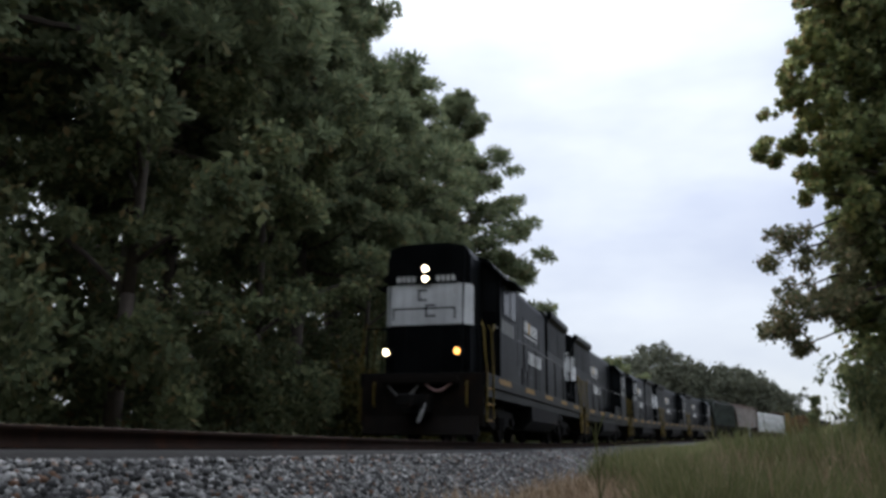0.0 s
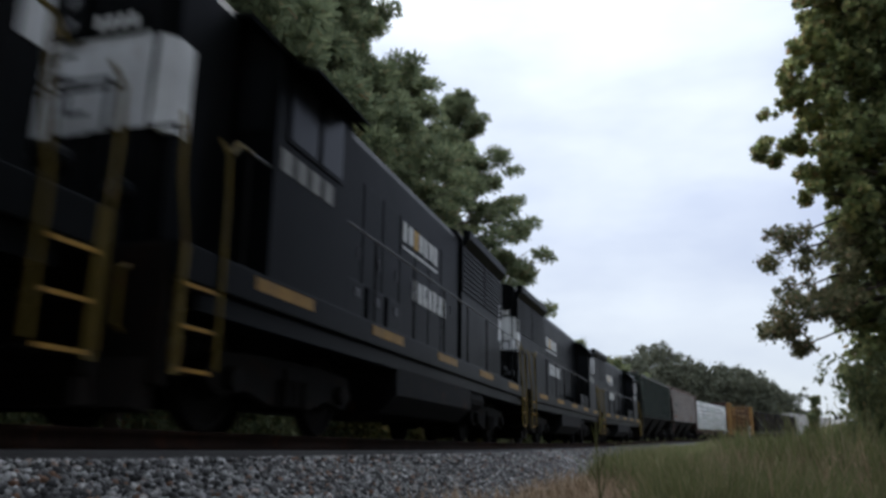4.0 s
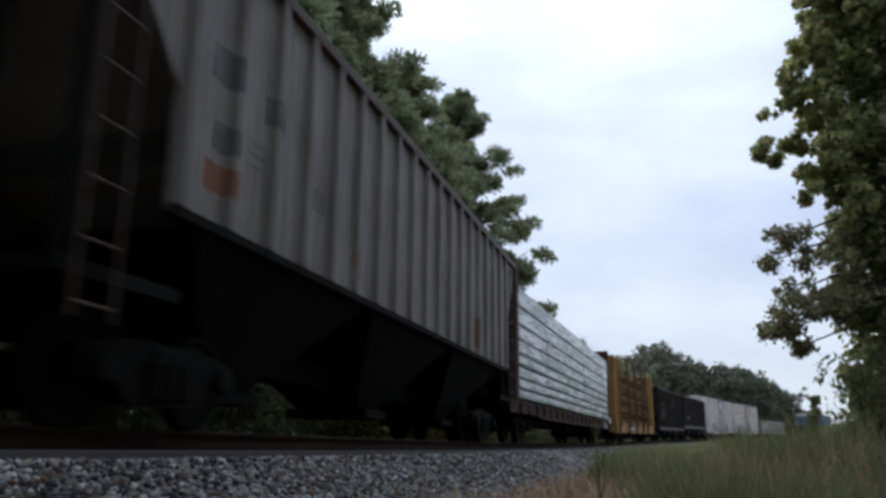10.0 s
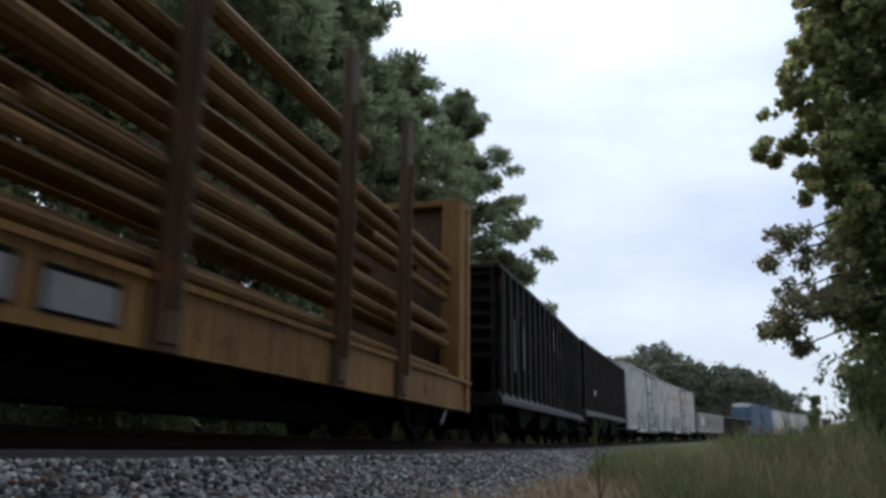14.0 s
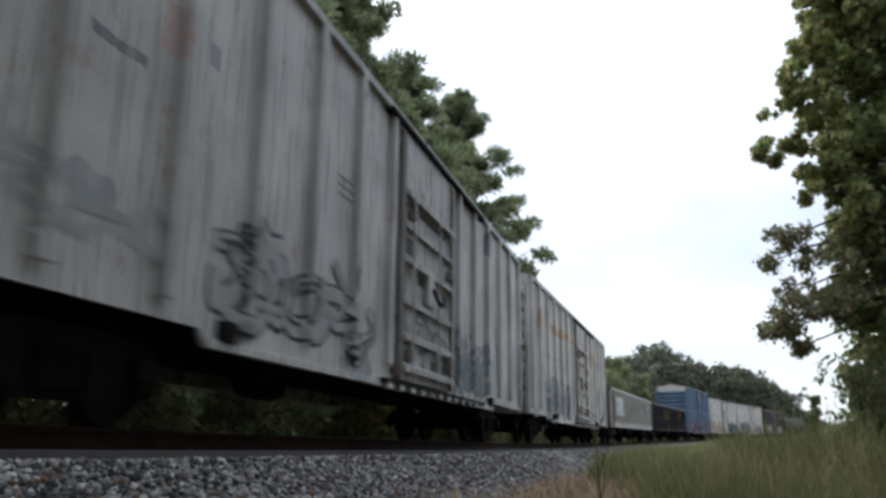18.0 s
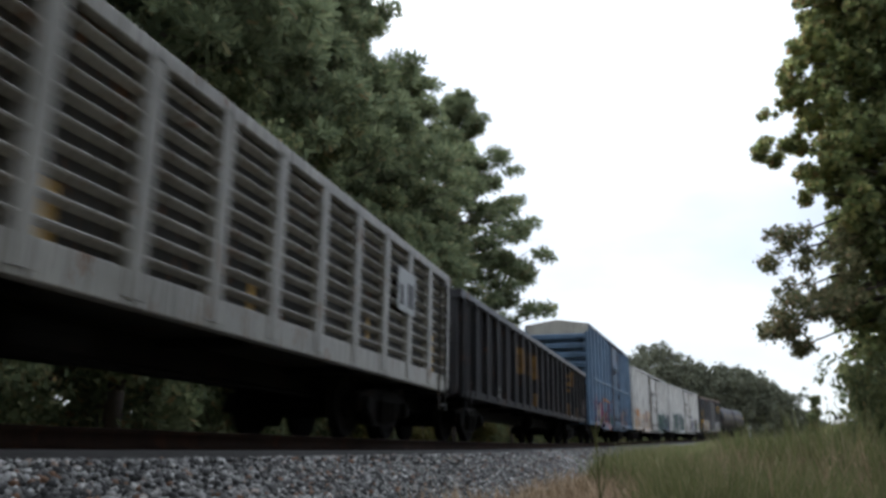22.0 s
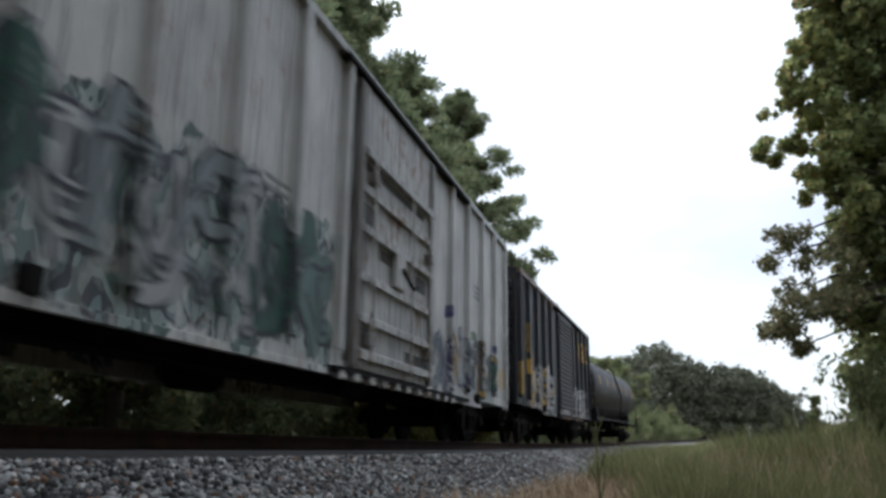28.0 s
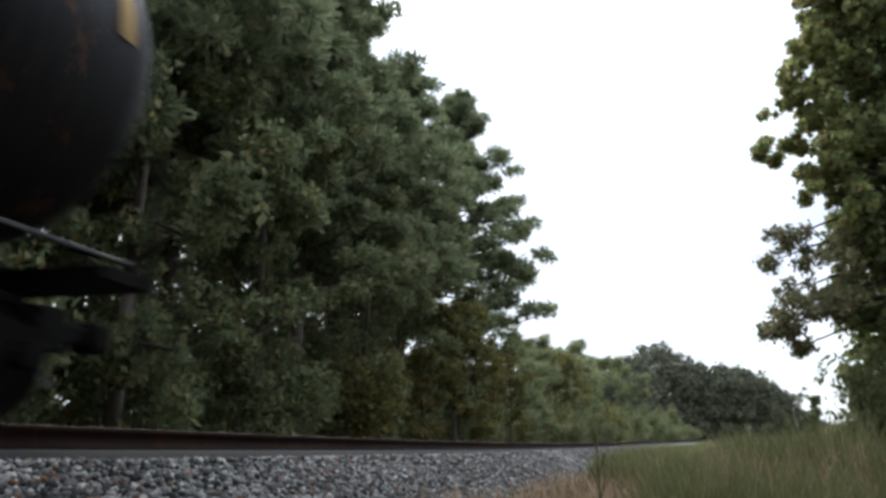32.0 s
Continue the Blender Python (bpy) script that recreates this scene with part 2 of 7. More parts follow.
def island(name, stops, rough=0.7, through=0.0, big=0.35, spec=0.12):
    """Leaves, stones or blades: a colour of its own for each piece, and slow patches over them."""
    n = Nodes(name)
    g = n.add("ShaderNodeNewGeometry")
    c = n.ramp(g.outputs["Random Per Island"], *stops)
    patch = n.ramp(n.noise(n.co(), big, 3), (0.3, 0.62), (0.7, 1.15))
    c = n.mix(1.0, c, patch, "MULTIPLY")
    n.done(c, rough)
    n.bsdf.inputs["Specular IOR Level"].default_value = spec
    if through:
        tr = n.add("ShaderNodeBsdfTranslucent")
        n.link(c, tr.inputs["Color"])
        mx = n.add("ShaderNodeMixShader", Fac=through)
        out = n.t.nodes["Material Output"]
        n.link(n.bsdf.outputs[0], mx.inputs[1])
        n.link(tr.outputs[0], mx.inputs[2])
        n.link(mx.outputs[0], out.inputs["Surface"])
    return n.mat


M_STONE = island("crushed_stone", ((0.0, (0.026, 0.026, 0.026)), (0.3, (0.062, 0.061, 0.06)), (0.6, (0.155, 0.153, 0.15)), (0.82, (0.30, 0.295, 0.285)), (0.9, (0.50, 0.49, 0.47)), (0.94, (0.22, 0.14, 0.10)), (1.0, (0.13, 0.072, 0.045))), 0.9, big=0.8)
M_PINE = island("pine_needles", ((0.0, (0.13, 0.16, 0.09)), (0.6, (0.215, 0.25, 0.14)), (0.95, (0.30, 0.325, 0.18)), (1.0, (0.36, 0.28, 0.16))), 0.85, 0.55)
M_LEAF = island("woodland_leaves", ((0.0, (0.12, 0.15, 0.08)), (0.55, (0.215, 0.25, 0.128)), (0.9, (0.31, 0.325, 0.165)), (1.0, (0.38, 0.27, 0.13))), 0.75, 0.5)
M_SWEET = island("turning_leaves", ((0.0, (0.19, 0.24, 0.11)), (0.5, (0.37, 0.41, 0.18)), (0.85, (0.50, 0.475, 0.20)), (1.0, (0.48, 0.32, 0.17))), 0.55, 0.62, big=0.6)
M_BROWNLEAF = island("browning_leaves", ((0.0, (0.13, 0.145, 0.08)), (0.5, (0.25, 0.26, 0.145)), (0.85, (0.35, 0.31, 0.18)), (1.0, (0.38, 0.25, 0.16))), 0.6, 0.5, big=0.8)
M_DEEPLEAF = island("deep_green_leaves", ((0.0, (0.19, 0.235, 0.12)), (0.55, (0.33, 0.38, 0.18)), (0.9, (0.43, 0.45, 0.21)), (1.0, (0.45, 0.36, 0.18))), 0.6, 0.72, big=0.6)
M_YELLEAF = island("yellowing_leaves", ((0.0, (0.09, 0.095, 0.035)), (0.6, (0.18, 0.17, 0.06)), (1.0, (0.27, 0.20, 0.07))), 0.7, 0.4)
M_FARLEAF = island("distant_leaves", ((0.0, (0.082, 0.092, 0.064)), (0.6, (0.138, 0.147, 0.104)), (1.0, (0.185, 0.183, 0.128))), 0.85, 0.25)
M_GRASS = island("tall_grass", ((0.0, (0.12, 0.14, 0.056)), (0.5, (0.18, 0.19, 0.084)), (0.88, (0.25, 0.235, 0.12)), (1.0, (0.33, 0.27, 0.17))), 0.8, 0.4, big=0.45)
M_STRAW = island("dry_grass", ((0.0, (0.213, 0.163, 0.107)), (0.6, (0.364, 0.263, 0.176)), (1.0, (0.476, 0.351, 0.239))), 0.85, 0.2, big=0.6)
M_BARK = plain("rough_bark", (0.075, 0.06, 0.048), 0.95, vary=0.5, scale=5)


def ground_material():
    n = Nodes("verge_soil")
    v = n.co()
    a = n.ramp(n.noise(v, 0.35, 6), (0.35, (0.22, 0.16, 0.12)), (0.5, (0.17, 0.15, 0.085)), (0.7, (0.27, 0.2, 0.15)))
    b = n.ramp(n.noise(v, 7.0, 6), (0.3, 0.6), (0.7, 1.15))
    n.bump(n.noise(v, 14.0, 6), 0.7, 0.05)
    return n.done(n.mix(1.0, a, b, "MULTIPLY"), 0.95)


M_SOIL = ground_material()


# ---- building helpers ----
def solid(name, bm, material, smooth=False):
    me = bpy.data.meshes.new(name)
    bmesh.ops.recalc_face_normals(bm, faces=bm.faces)
    bm.to_mesh(me)
    bm.free()
    me.materials.append(material)
    if smooth:
        me.polygons.foreach_set("use_smooth", [True] * len(me.polygons))
    return me


def part(name, bm, material, parent, label="", smooth=False, at=None):
    ob = new(name, solid(name, bm, material, smooth))
    ob.parent = parent
    if at is not None:
        ob.location = at
    return tagged(ob, label)


def share(name, me, parent, at, label="", rz=0.0):
    ob = new(name, me)
    ob.parent, ob.location = parent, at
    ob.rotation_euler = (0, 0, rz)
    return tagged(ob, label)


def box(bm, x0, x1, y0, y1, z0, z1, bevel=0.0):
    m = Matrix.LocRotScale(((x0 + x1) / 2, (y0 + y1) / 2, (z0 + z1) / 2), None, (abs(x1 - x0), abs(y1 - y0), abs(z1 - z0)))
    vs = bmesh.ops.create_cube(bm, size=1.0, matrix=m)["verts"]
    if bevel:
        es = list({e for v in vs for e in v.link_edges})
        bmesh.ops.bevel(bm, geom=es, offset=bevel, segments=2, affect="EDGES", profile=0.6)
    return bm


def one_box(*a, bevel=0.0):
    return box(bmesh.new(), *a, bevel=bevel)


def rod(bm, a, b, r, r2=None, seg=6):
    a, b = Vector(a), Vector(b)
    d = b - a
    m = Matrix.Translation((a + b) / 2) @ d.to_track_quat("Z", "Y").to_matrix().to_4x4()
    bmesh.ops.create_cone(bm, cap_ends=True, segments=seg, radius1=r, radius2=r if r2 is None else r2, depth=d.length, matrix=m)
    return bm


def tube(bm, pts, r, seg=6):
    for a, b in zip(pts, pts[1:]):
        rod(bm, a, b, r, seg=seg)
    return bm


def slab(bm, poly, a, b, axis="x"):
    """A polygon drawn out between a and b. axis x: poly is (y, z); y: (x, z); z: (x, y)."""
    def at(p, q):
        return {"x": (q, p[0], p[1]), "y": (p[0], q, p[1]), "z": (p[0], p[1], q)}[axis]
    lo = [bm.verts.new(at(p, a)) for p in poly]
    hi = [bm.verts.new(at(p, b)) for p in poly]
    bm.faces.new(lo)
    bm.faces.new(hi[::-1])
    k = len(poly)
    for i in range(k):
        bm.faces.new((lo[i], hi[i], hi[(i + 1) % k], lo[(i + 1) % k]))
    return bm


def lathe(bm, prof, axis="x", seg=20, at=(0, 0, 0)):
    """A profile of (along, radius) turned about an axis."""
    rings = []
    for p, r in prof:
        ring = []
        for i in range(seg):
            c, s = r * math.cos(2 * math.pi * i / seg), r * math.sin(2 * math.pi * i / seg)
            q = {"x": (p, c, s), "y": (c, p, s), "z": (c, s, p)}[axis]
            ring.append(bm.verts.new(Vector(q) + Vector(at)))
        rings.append(ring)
    for u, w in zip(rings, rings[1:]):
        for i in range(seg):
            bm.faces.new((u[i], u[(i + 1) % seg], w[(i + 1) % seg], w[i]))
    bm.faces.new(rings[0])
    bm.faces.new(rings[-1][::-1])
    return bm


def quick(name, verts, faces, material, smooth=False):
    """A large mesh straight from arrays of corners and of faces with equally many corners."""
    verts, faces = np.asarray(verts, np.float32), np.asarray(faces, np.int32)
    me = bpy.data.meshes.new(name)
    k = faces.shape[1]
    me.vertices.add(len(verts))
    me.vertices.foreach_set("co", verts.ravel())
    me.loops.add(faces.size)
    me.loops.foreach_set("vertex_index", faces.ravel())
    me.polygons.add(len(faces))
    me.polygons.foreach_set("loop_start", np.arange(len(faces), dtype=np.int32) * k)
    me.update(calc_edges=True)
    me.validate()
    me.materials.append(material)
    if smooth:
        me.polygons.foreach_set("use_smooth", [True] * len(me.polygons))
    return me


def thing(name, label, category, group=""):
    return tagged(new(name), label, category, group)


# ---- the ground, the track bed and the rails ----
def ground_height(x, y):
    r = math.hypot(x, y) if y > 0 else 0.0
    z = rise(r)
    z += 0.16 * noise.noise((x * 0.09, y * 0.09, 1.3)) * min(1.0, r / 25)
    if x > 1.0 and y > 3:
        z += 0.10 * min(1.0, (x - 1.0) / 4.0) * min(1.0, (y - 3) / 10)
    if x > 0 and y > 40:
        off = x - (1 - math.cos(max(0, y - BEND) * TURN)) / TURN
        f, g = min(1.0, max(0.0, (r - 60) / 80)), min(1.0, max(0.0, (off - 2) / 9))
        z += 3.0 * f * f * (3 - 2 * f) * g * g * (3 - 2 * g)
    return z


def make_ground():
    ax = sorted({*[-1800, -900, -500, -320, -220], *range(-160, 161, 4), *[200, 280, 400, 600, 1000, 1800],
                 *[q * 0.5 for q in range(-24, 25)]})
    ay = sorted({*[-1800, -900, -500, -300, -150, -60], *range(-30, 260, 4), *[300, 380, 500, 800, 1300, 2200], *range(0, 40)})
    verts = [(x, y, ground_height(x, y)) for y in ay for x in ax]
    k = len(ax)
    faces = [(j * k + i, j * k + i + 1, (j + 1) * k + i + 1, (j + 1) * k + i) for j in range(len(ay) - 1) for i in range(k - 1)]
    ob = new("ground", quick("ground", verts, faces, M_SOIL, True))
    return tagged(ob, "brown soil and short weeds along the railway", "ground", kind="structure")


def sweep(name, prof, stations, material, closed=True):
    """A profile of (lat, up) drawn along the track."""
    verts, faces, k = [], [], len(prof)
    for s in stations:
        for lat, up in prof:
            verts.append(track(s, lat, up)[0])
    span = k if closed else k - 1
    for j in range(len(stations) - 1):
        for i in range(span):
            faces.append((j * k + i, j * k + (i + 1) % k, (j + 1) * k + (i + 1) % k, (j + 1) * k + i))
    return quick(name, verts, faces, material)


STATIONS = [-430, -300, -150, -60] + list(range(-30, 261, 3)) + [300, 350, 420, 520]

make_ground()
bed = new("track_bed", sweep("track_bed", [(-3.7, -0.72), (-1.95, -0.3), (-1.4, -0.335), (1.38, -0.335), (1.56, -0.27), (1.9, -0.262), (3.25, -0.69), (3.1, -1.3), (-3.5, -1.3)], STATIONS, M_BALLAST))
# crib stone coloured near black: the shade by the rails put into its colour
M_CRIBSHADE = plain("shade_dark_stone", (0.016, 0.014, 0.012), 0.95, vary=0.6, scale=22)
crib = new("track_crib", sweep("track_crib", [(-1.42, -0.4), (-1.36, -0.2), (-0.6, -0.205), (0.6, -0.205), (1.2, -0.19), (1.29, -0.17), (1.42, -0.185), (1.64, -0.25), (1.7, -0.4)], STATIONS, M_CRIBSHADE))
tagged(crib, "stone packed between the ties, coloured near black for shade", "ballast", kind="structure")
tagged(bed, "grey crushed stone ballast bed under the track", "ballast", kind="structure")


def make_rail(lat):
    half = [(0.07, -0.17), (0.07, -0.158), (0.018, -0.135), (0.012, -0.06), (0.034, -0.045), (0.036, -0.012), (0.028, -0.002)]
    prof = [(lat + a, b) for a, b in half] + [(lat - a, b) for a, b in half[::-1]]
    ob = new("rail", sweep("rail", prof, STATIONS, M_RAIL))
    tagged(ob, "rust-brown steel rail with a worn bright head", "rail", "rails of the track")
    top = new("rail_head", sweep("rail_head", [(lat - 0.026, -0.004), (lat + 0.026, -0.004), (lat + 0.022, 0.0), (lat - 0.022, 0.0)], STATIONS, M_RAILTOP))
    top.parent = ob
    return ob


for lat in (0.7525, -0.7525):
    make_rail(lat)

tie_me = solid("tie", one_box(-1.3, 1.3, -0.115, 0.115, -0.36, -0.178, bevel=0.012), M_TIE)
plate_me = solid("tie_plate", one_box(-0.17, 0.17, -0.09, 0.09, -0.182, -0.166), M_RAIL)


def make_ties():
    for i in range(110):
        s = -8 + i * 0.53 + random.uniform(-0.03, 0.03)
        p, th = track(s)
        ob = new("tie", tie_me)
        ob.parent = bed
        ob.matrix_basis = Matrix.Translation(p) @ Matrix.Rotation(-th + random.uniform(-0.015, 0.015), 4, "Z")
        for lat in (-0.7525, 0.7525):
            share("tie_plate", plate_me, ob, (lat, 0, 0))
    verts, faces = [], []
    for i in range(330):
        s = -8 + (110 + i) * 0.53
        b = len(verts)
        for ds in (-0.115, 0.115):
            for lat in (-1.3, 1.3):
                for up in (-0.36, -0.178):
                    verts.append(track(s + ds, lat, up)[0])
        faces += [(b, b + 1, b + 3, b + 2), (b + 4, b + 6, b + 7, b + 5), (b, b + 4, b + 5, b + 1), (b + 2, b + 3, b + 7, b + 6), (b + 1, b + 5, b + 7, b + 3)]
    ob = new("far_ties", quick("far_ties", verts, faces, M_TIE))
    ob.parent = bed
    tagged(ob, kind="stuff")


def scatter_stones(name, count, s_range, lat_range, size, seed):
    rng = np.random.default_rng(seed)
    bm = bmesh.new()
    bmesh.ops.create_icosphere(bm, subdivisions=1, radius=1.0)
    base = np.array([v.co[:] for v in bm.verts])
    tri = np.array([[v.index for v in f.verts] for f in bm.faces])
    bm.free()
    s = s_range[0] + (s_range[1] - s_range[0]) * rng.random(count) ** 1.5
    lat = lat_range[0] + (lat_range[1] - lat_range[0]) * rng.random(count)
    V = np.empty((count, len(base), 3), np.float32)
    for i in range(count):
        up = -0.255 if lat[i] < 1.9 else -0.262 - (lat[i] - 1.9) * 0.317
        p = track(s[i], lat[i], up)[0]
        q = base * (1 + rng.uniform(-0.28, 0.28, (len(base), 1)))
        q = q * (size * rng.uniform(0.6, 1.35) * rng.uniform(0.7, 1.15, 3))
        r = np.array(Euler(rng.uniform(0, 6.28, 3)).to_matrix())
        V[i] = q @ r.T + np.array(p) + (0, 0, size * 0.25)
    F = (tri[None] + (np.arange(count) * len(base))[:, None, None]).reshape(-1, 3)
    ob = new(name, quick(name, V.reshape(-1, 3), F, M_STONE))
    return tagged(ob, "loose grey and white crushed stones on the ballast shoulder", "stones", kind="stuff")


# ---- trees and plants ----
def leaf_cloud(centres, sizes, flat, count, leaf, rng, shape=1.0):
    """Small folded leaves in clumps round the centres."""
    centres, sizes = np.asarray(centres), np.asarray(sizes)
    w = sizes ** 2
    pick = rng.choice(len(centres), count, p=w / w.sum())
    d = rng.normal(size=(count, 3))
    d /= np.linalg.norm(d, axis=1, keepdims=True)
    d *= (rng.random((count, 1)) ** 0.5) * rng.uniform(0.75, 1.2, (count, 1))
    d[:, 2] *= flat
    c = centres[pick] + d * sizes[pick][:, None]
    u = rng.normal(size=(count, 3))
    u /= np.linalg.norm(u, axis=1, keepdims=True)
    v = np.cross(u, rng.normal(size=(count, 3)))
    v /= np.linalg.norm(v, axis=1, keepdims=True)
    n = np.cross(u, v)
    k = leaf * rng.uniform(0.55, 1.3, (count, 1))
    V = np.stack([c - u * k, c + v * k * 0.5 * shape + n * k * 0.18, c + u * k, c - v * k * 0.5 * shape + n * k * 0.18], 1)
    F = np.arange(count * 4).reshape(-1, 4)
    return V.reshape(-1, 3), F


def limb_path(a, b, sag, steps=4):
    a, b = Vector(a), Vector(b)
    out = []
    for i in range(steps + 1):
        f = i / steps
        p = a.lerp(b, f)
        p.z += sag * math.sin(math.pi * f)
        out.append(p)
    return out


def taper(bm, pts, r0, r1, seg=6):
    for i, (a, b) in enumerate(zip(pts, pts[1:])):
        k = len(pts) - 1
        rod(bm, a, b, r0 + (r1 - r0) * i / k, r0 + (r1 - r0) * (i + 1) / k, seg)
    return bm


def make_tree(name, label, seed, height, spread, base, style, leaves, leaf, material, bark=None):
    """A tree at the origin: a tapered trunk, limbs and a crown in clumps. style: pine or broad."""
    rng = np.random.default_rng(seed)
    rnd = random.Random(seed)
    root = thing(name, label, "tree")
    lean = Vector((rnd.uniform(-0.4, 0.4), rnd.uniform(-0.4, 0.4), 0))
    spine = [Vector((0, 0, -0.3)), Vector((0.05, 0.02, height * 0.3)) + lean * 0.2, Vector((0, 0, height * 0.62)) + lean * 0.6, Vector((0, 0, height * (0.8 if style == "full" else 0.97))) + lean]
    part("trunk", taper(bmesh.new(), spine, 0.017 * height, 0.04, 8), bark or M_BARK, root, smooth=True)
    centres, sizes = [], []
    n_limb = 28 if style == "pine" else 10
    for i in range(n_limb):
        f = (i + rnd.random() * 0.8) / n_limb
        z = height * (base + (0.96 - base) * f)
        ang = i * 2.4 + rnd.uniform(-0.5, 0.5)
        reach = spread * ((1.0 - 0.62 * f) if style == "pine" else (0.55 + 0.9 * math.sin(math.pi * min(1, f * 0.8 + 0.18))) * 0.72) * rnd.uniform(0.72, 1.15)
        up = reach * (rnd.uniform(-0.05, 0.25) if style == "pine" else rnd.uniform(0.25, 0.7))
        a = Vector((0, 0, z)) + lean * (z / height)
        b = a + Vector((math.cos(ang) * reach, math.sin(ang) * reach, up))
        pts = limb_path(a, b, 0.1 * reach)
        part("limb", taper(bmesh.new(), pts, 0.05 + 0.004 * height * (1 - f), 0.012, 5), bark or M_BARK, root)
        for q in range(0 if style == "full" and f > 0.72 else 4 + int(reach * 1.8)):
            g = rnd.uniform(0.25, 1.06)
            c = a.lerp(b, g) + Vector((rnd.gauss(0, 0.16), rnd.gauss(0, 0.16), rnd.gauss(0.1, 0.12))) * reach
            centres.append(c)
            sizes.append(rnd.uniform(0.5, 1.0) * (0.42 + 0.11 * spread))
    if style == "full":
        for q in range(130):
            f, ang = rnd.random(), rnd.uniform(0, 6.283)
            w = spread * math.sqrt(max(0.02, 1.0 - (1.25 * max(0, f - 0.25)) ** 2)) * math.sqrt(rnd.random())
            centres.append(Vector((math.cos(ang) * w, math.sin(ang) * w, height * (0.05 + 0.94 * f))))
            sizes.append(rnd.uniform(0.9, 1.5))
    if style != "full":
        centres.append(spine[-1])
        sizes.append(0.5 + 0.05 * spread)
    V, F = leaf_cloud([c[:] for c in centres], sizes, 0.55 if style == "pine" else 0.85, leaves, leaf, rng, 0.55 if style == "pine" else 1.1)
    me = quick("crown", V, F, material)
    ob = new("crown", me)
    ob.parent = root
    return root


def make_pine(name, label, seed, height, spread, low, limbs, leaf, material):
    """A pine: a straight trunk, limbs in loose whorls that turn up at the tip, and separate brushes of needles along them."""
    rng, rnd = np.random.default_rng(seed), random.Random(seed)
    root = thing(name, label, "tree")
    lean = Vector((rnd.uniform(-0.3, 0.3), rnd.uniform(-0.3, 0.3), 0))
    spine = [Vector((0, 0, -0.3)), Vector((0.04, 0.03, height * 0.35)) + lean * 0.3, Vector((0, 0, height * 0.7)) + lean * 0.7, Vector((0, 0, height * 0.985)) + lean]
    part("trunk", taper(bmesh.new(), spine, 0.0125 * height, 0.03, 9), M_BARK, root, smooth=True)
    centres, sizes = [spine[-1] - Vector((0, 0, 0.3)), spine[-1] - Vector((0.2, 0.1, 0.9))], [0.5, 0.7]
    for i in range(limbs):
        f = (i + rnd.random()) / limbs
        z = low + (height - 0.6 - low) * f
        ang = i * 2.4 + rnd.uniform(-0.6, 0.6)
        reach = spread * (1 - f ** 1.7) * rnd.uniform(0.7, 1.04) + 0.35
        a = Vector((0, 0, z)) + lean * (z / height)
        b = a + Vector((math.cos(ang) * reach, math.sin(ang) * reach, reach * rnd.uniform(0.0, 0.2) + 0.5 * f))
        pts = limb_path(a, b, -0.07 * reach)
        part("limb", taper(bmesh.new(), pts, 0.035 + 0.05 * (1 - f), 0.012, 5), M_BARK, root)
        side = Vector((-math.sin(ang), math.cos(ang), 0))
        for q in range(3 + int(reach * 1.3)):
            g = 1.0 if q == 0 else rnd.uniform(0.22, 1.0)
            c = a.lerp(b, g) + side * rnd.gauss(0, 0.16) * reach * g + Vector((0, 0, rnd.uniform(0.05, 0.45) - 0.07 * reach * math.sin(math.pi * g)))
            centres.append(c)
            sizes.append(rnd.uniform(0.36, 0.72))
    # needles in brushes that open outwards and up
    C, S = np.array([c[:] for c in centres]), np.array(sizes)
    k = np.maximum(60, (S * S * 470).astype(int))
    idx = np.repeat(np.arange(len(C)), k)
    n = len(idx)
    d = rng.normal(size=(n, 3)) * (1, 1, 0.75) + (0, 0, 0.25)
    d /= np.linalg.norm(d, axis=1, keepdims=True)
    p = C[idx] + d * (S[idx] * rng.random(n) ** 0.55)[:, None] * (1, 1, 0.72)
    u = d + rng.normal(size=(n, 3)) * 0.45
    u /= np.linalg.norm(u, axis=1, keepdims=True)
    v = np.cross(u, rng.normal(size=(n, 3)))
    v /= np.linalg.norm(v, axis=1, keepdims=True)
    h = (leaf * rng.uniform(0.6, 1.25, n))[:, None]
    V = np.stack([p - u * h * 0.4 - v * h * 0.16, p - u * h * 0.4 + v * h * 0.16, p + u * h + v * h * 0.22, p + u * h - v * h * 0.22], 1)
    ob = new("crown", quick("crown", V.reshape(-1, 3), np.arange(n * 4).reshape(-1, 4), material))
    ob.parent = root
    return root


def make_bush(name, label, seed, height, spread, leaves, leaf, material):
    rng = np.random.default_rng(seed)
    rnd = random.Random(seed)
    root = thing(name, label, "bush")
    centres, sizes = [], []
    for i in range(4):
        ang, out = i * 2.4 * 1.7 + rnd.random(), spread * rnd.uniform(0.3, 0.95)
        top = Vector((math.cos(ang) * out, math.sin(ang) * out, height * rnd.uniform(0.55, 0.95)))
        part("stem", taper(bmesh.new(), limb_path((0.1 * math.cos(ang), 0.1 * math.sin(ang), -0.2), top, 0.1), 0.035, 0.01, 5), M_BARK, root)
        for q in range(11):
            c = Vector((0, 0, 0)).lerp(top, rnd.uniform(0.25, 1.05)) + Vector((rnd.gauss(0, 0.2), rnd.gauss(0, 0.2), rnd.gauss(0, 0.1))) * spread
            centres.append(c[:])
            sizes.append(rnd.uniform(0.28, 0.5) * spread)
    V, F = leaf_cloud(centres, sizes, 0.9, leaves, leaf, rng, 1.0)
    V[:, 2] = np.maximum(V[:, 2], -0.1)
    ob = new("foliage", quick("foliage", V, F, material))
    ob.parent = root
    return root


def grounded(x, y, turn=0.0):
    return Matrix.Translation((x, y, ground_height(x, y))) @ Matrix.Rotation(turn, 4, "Z")


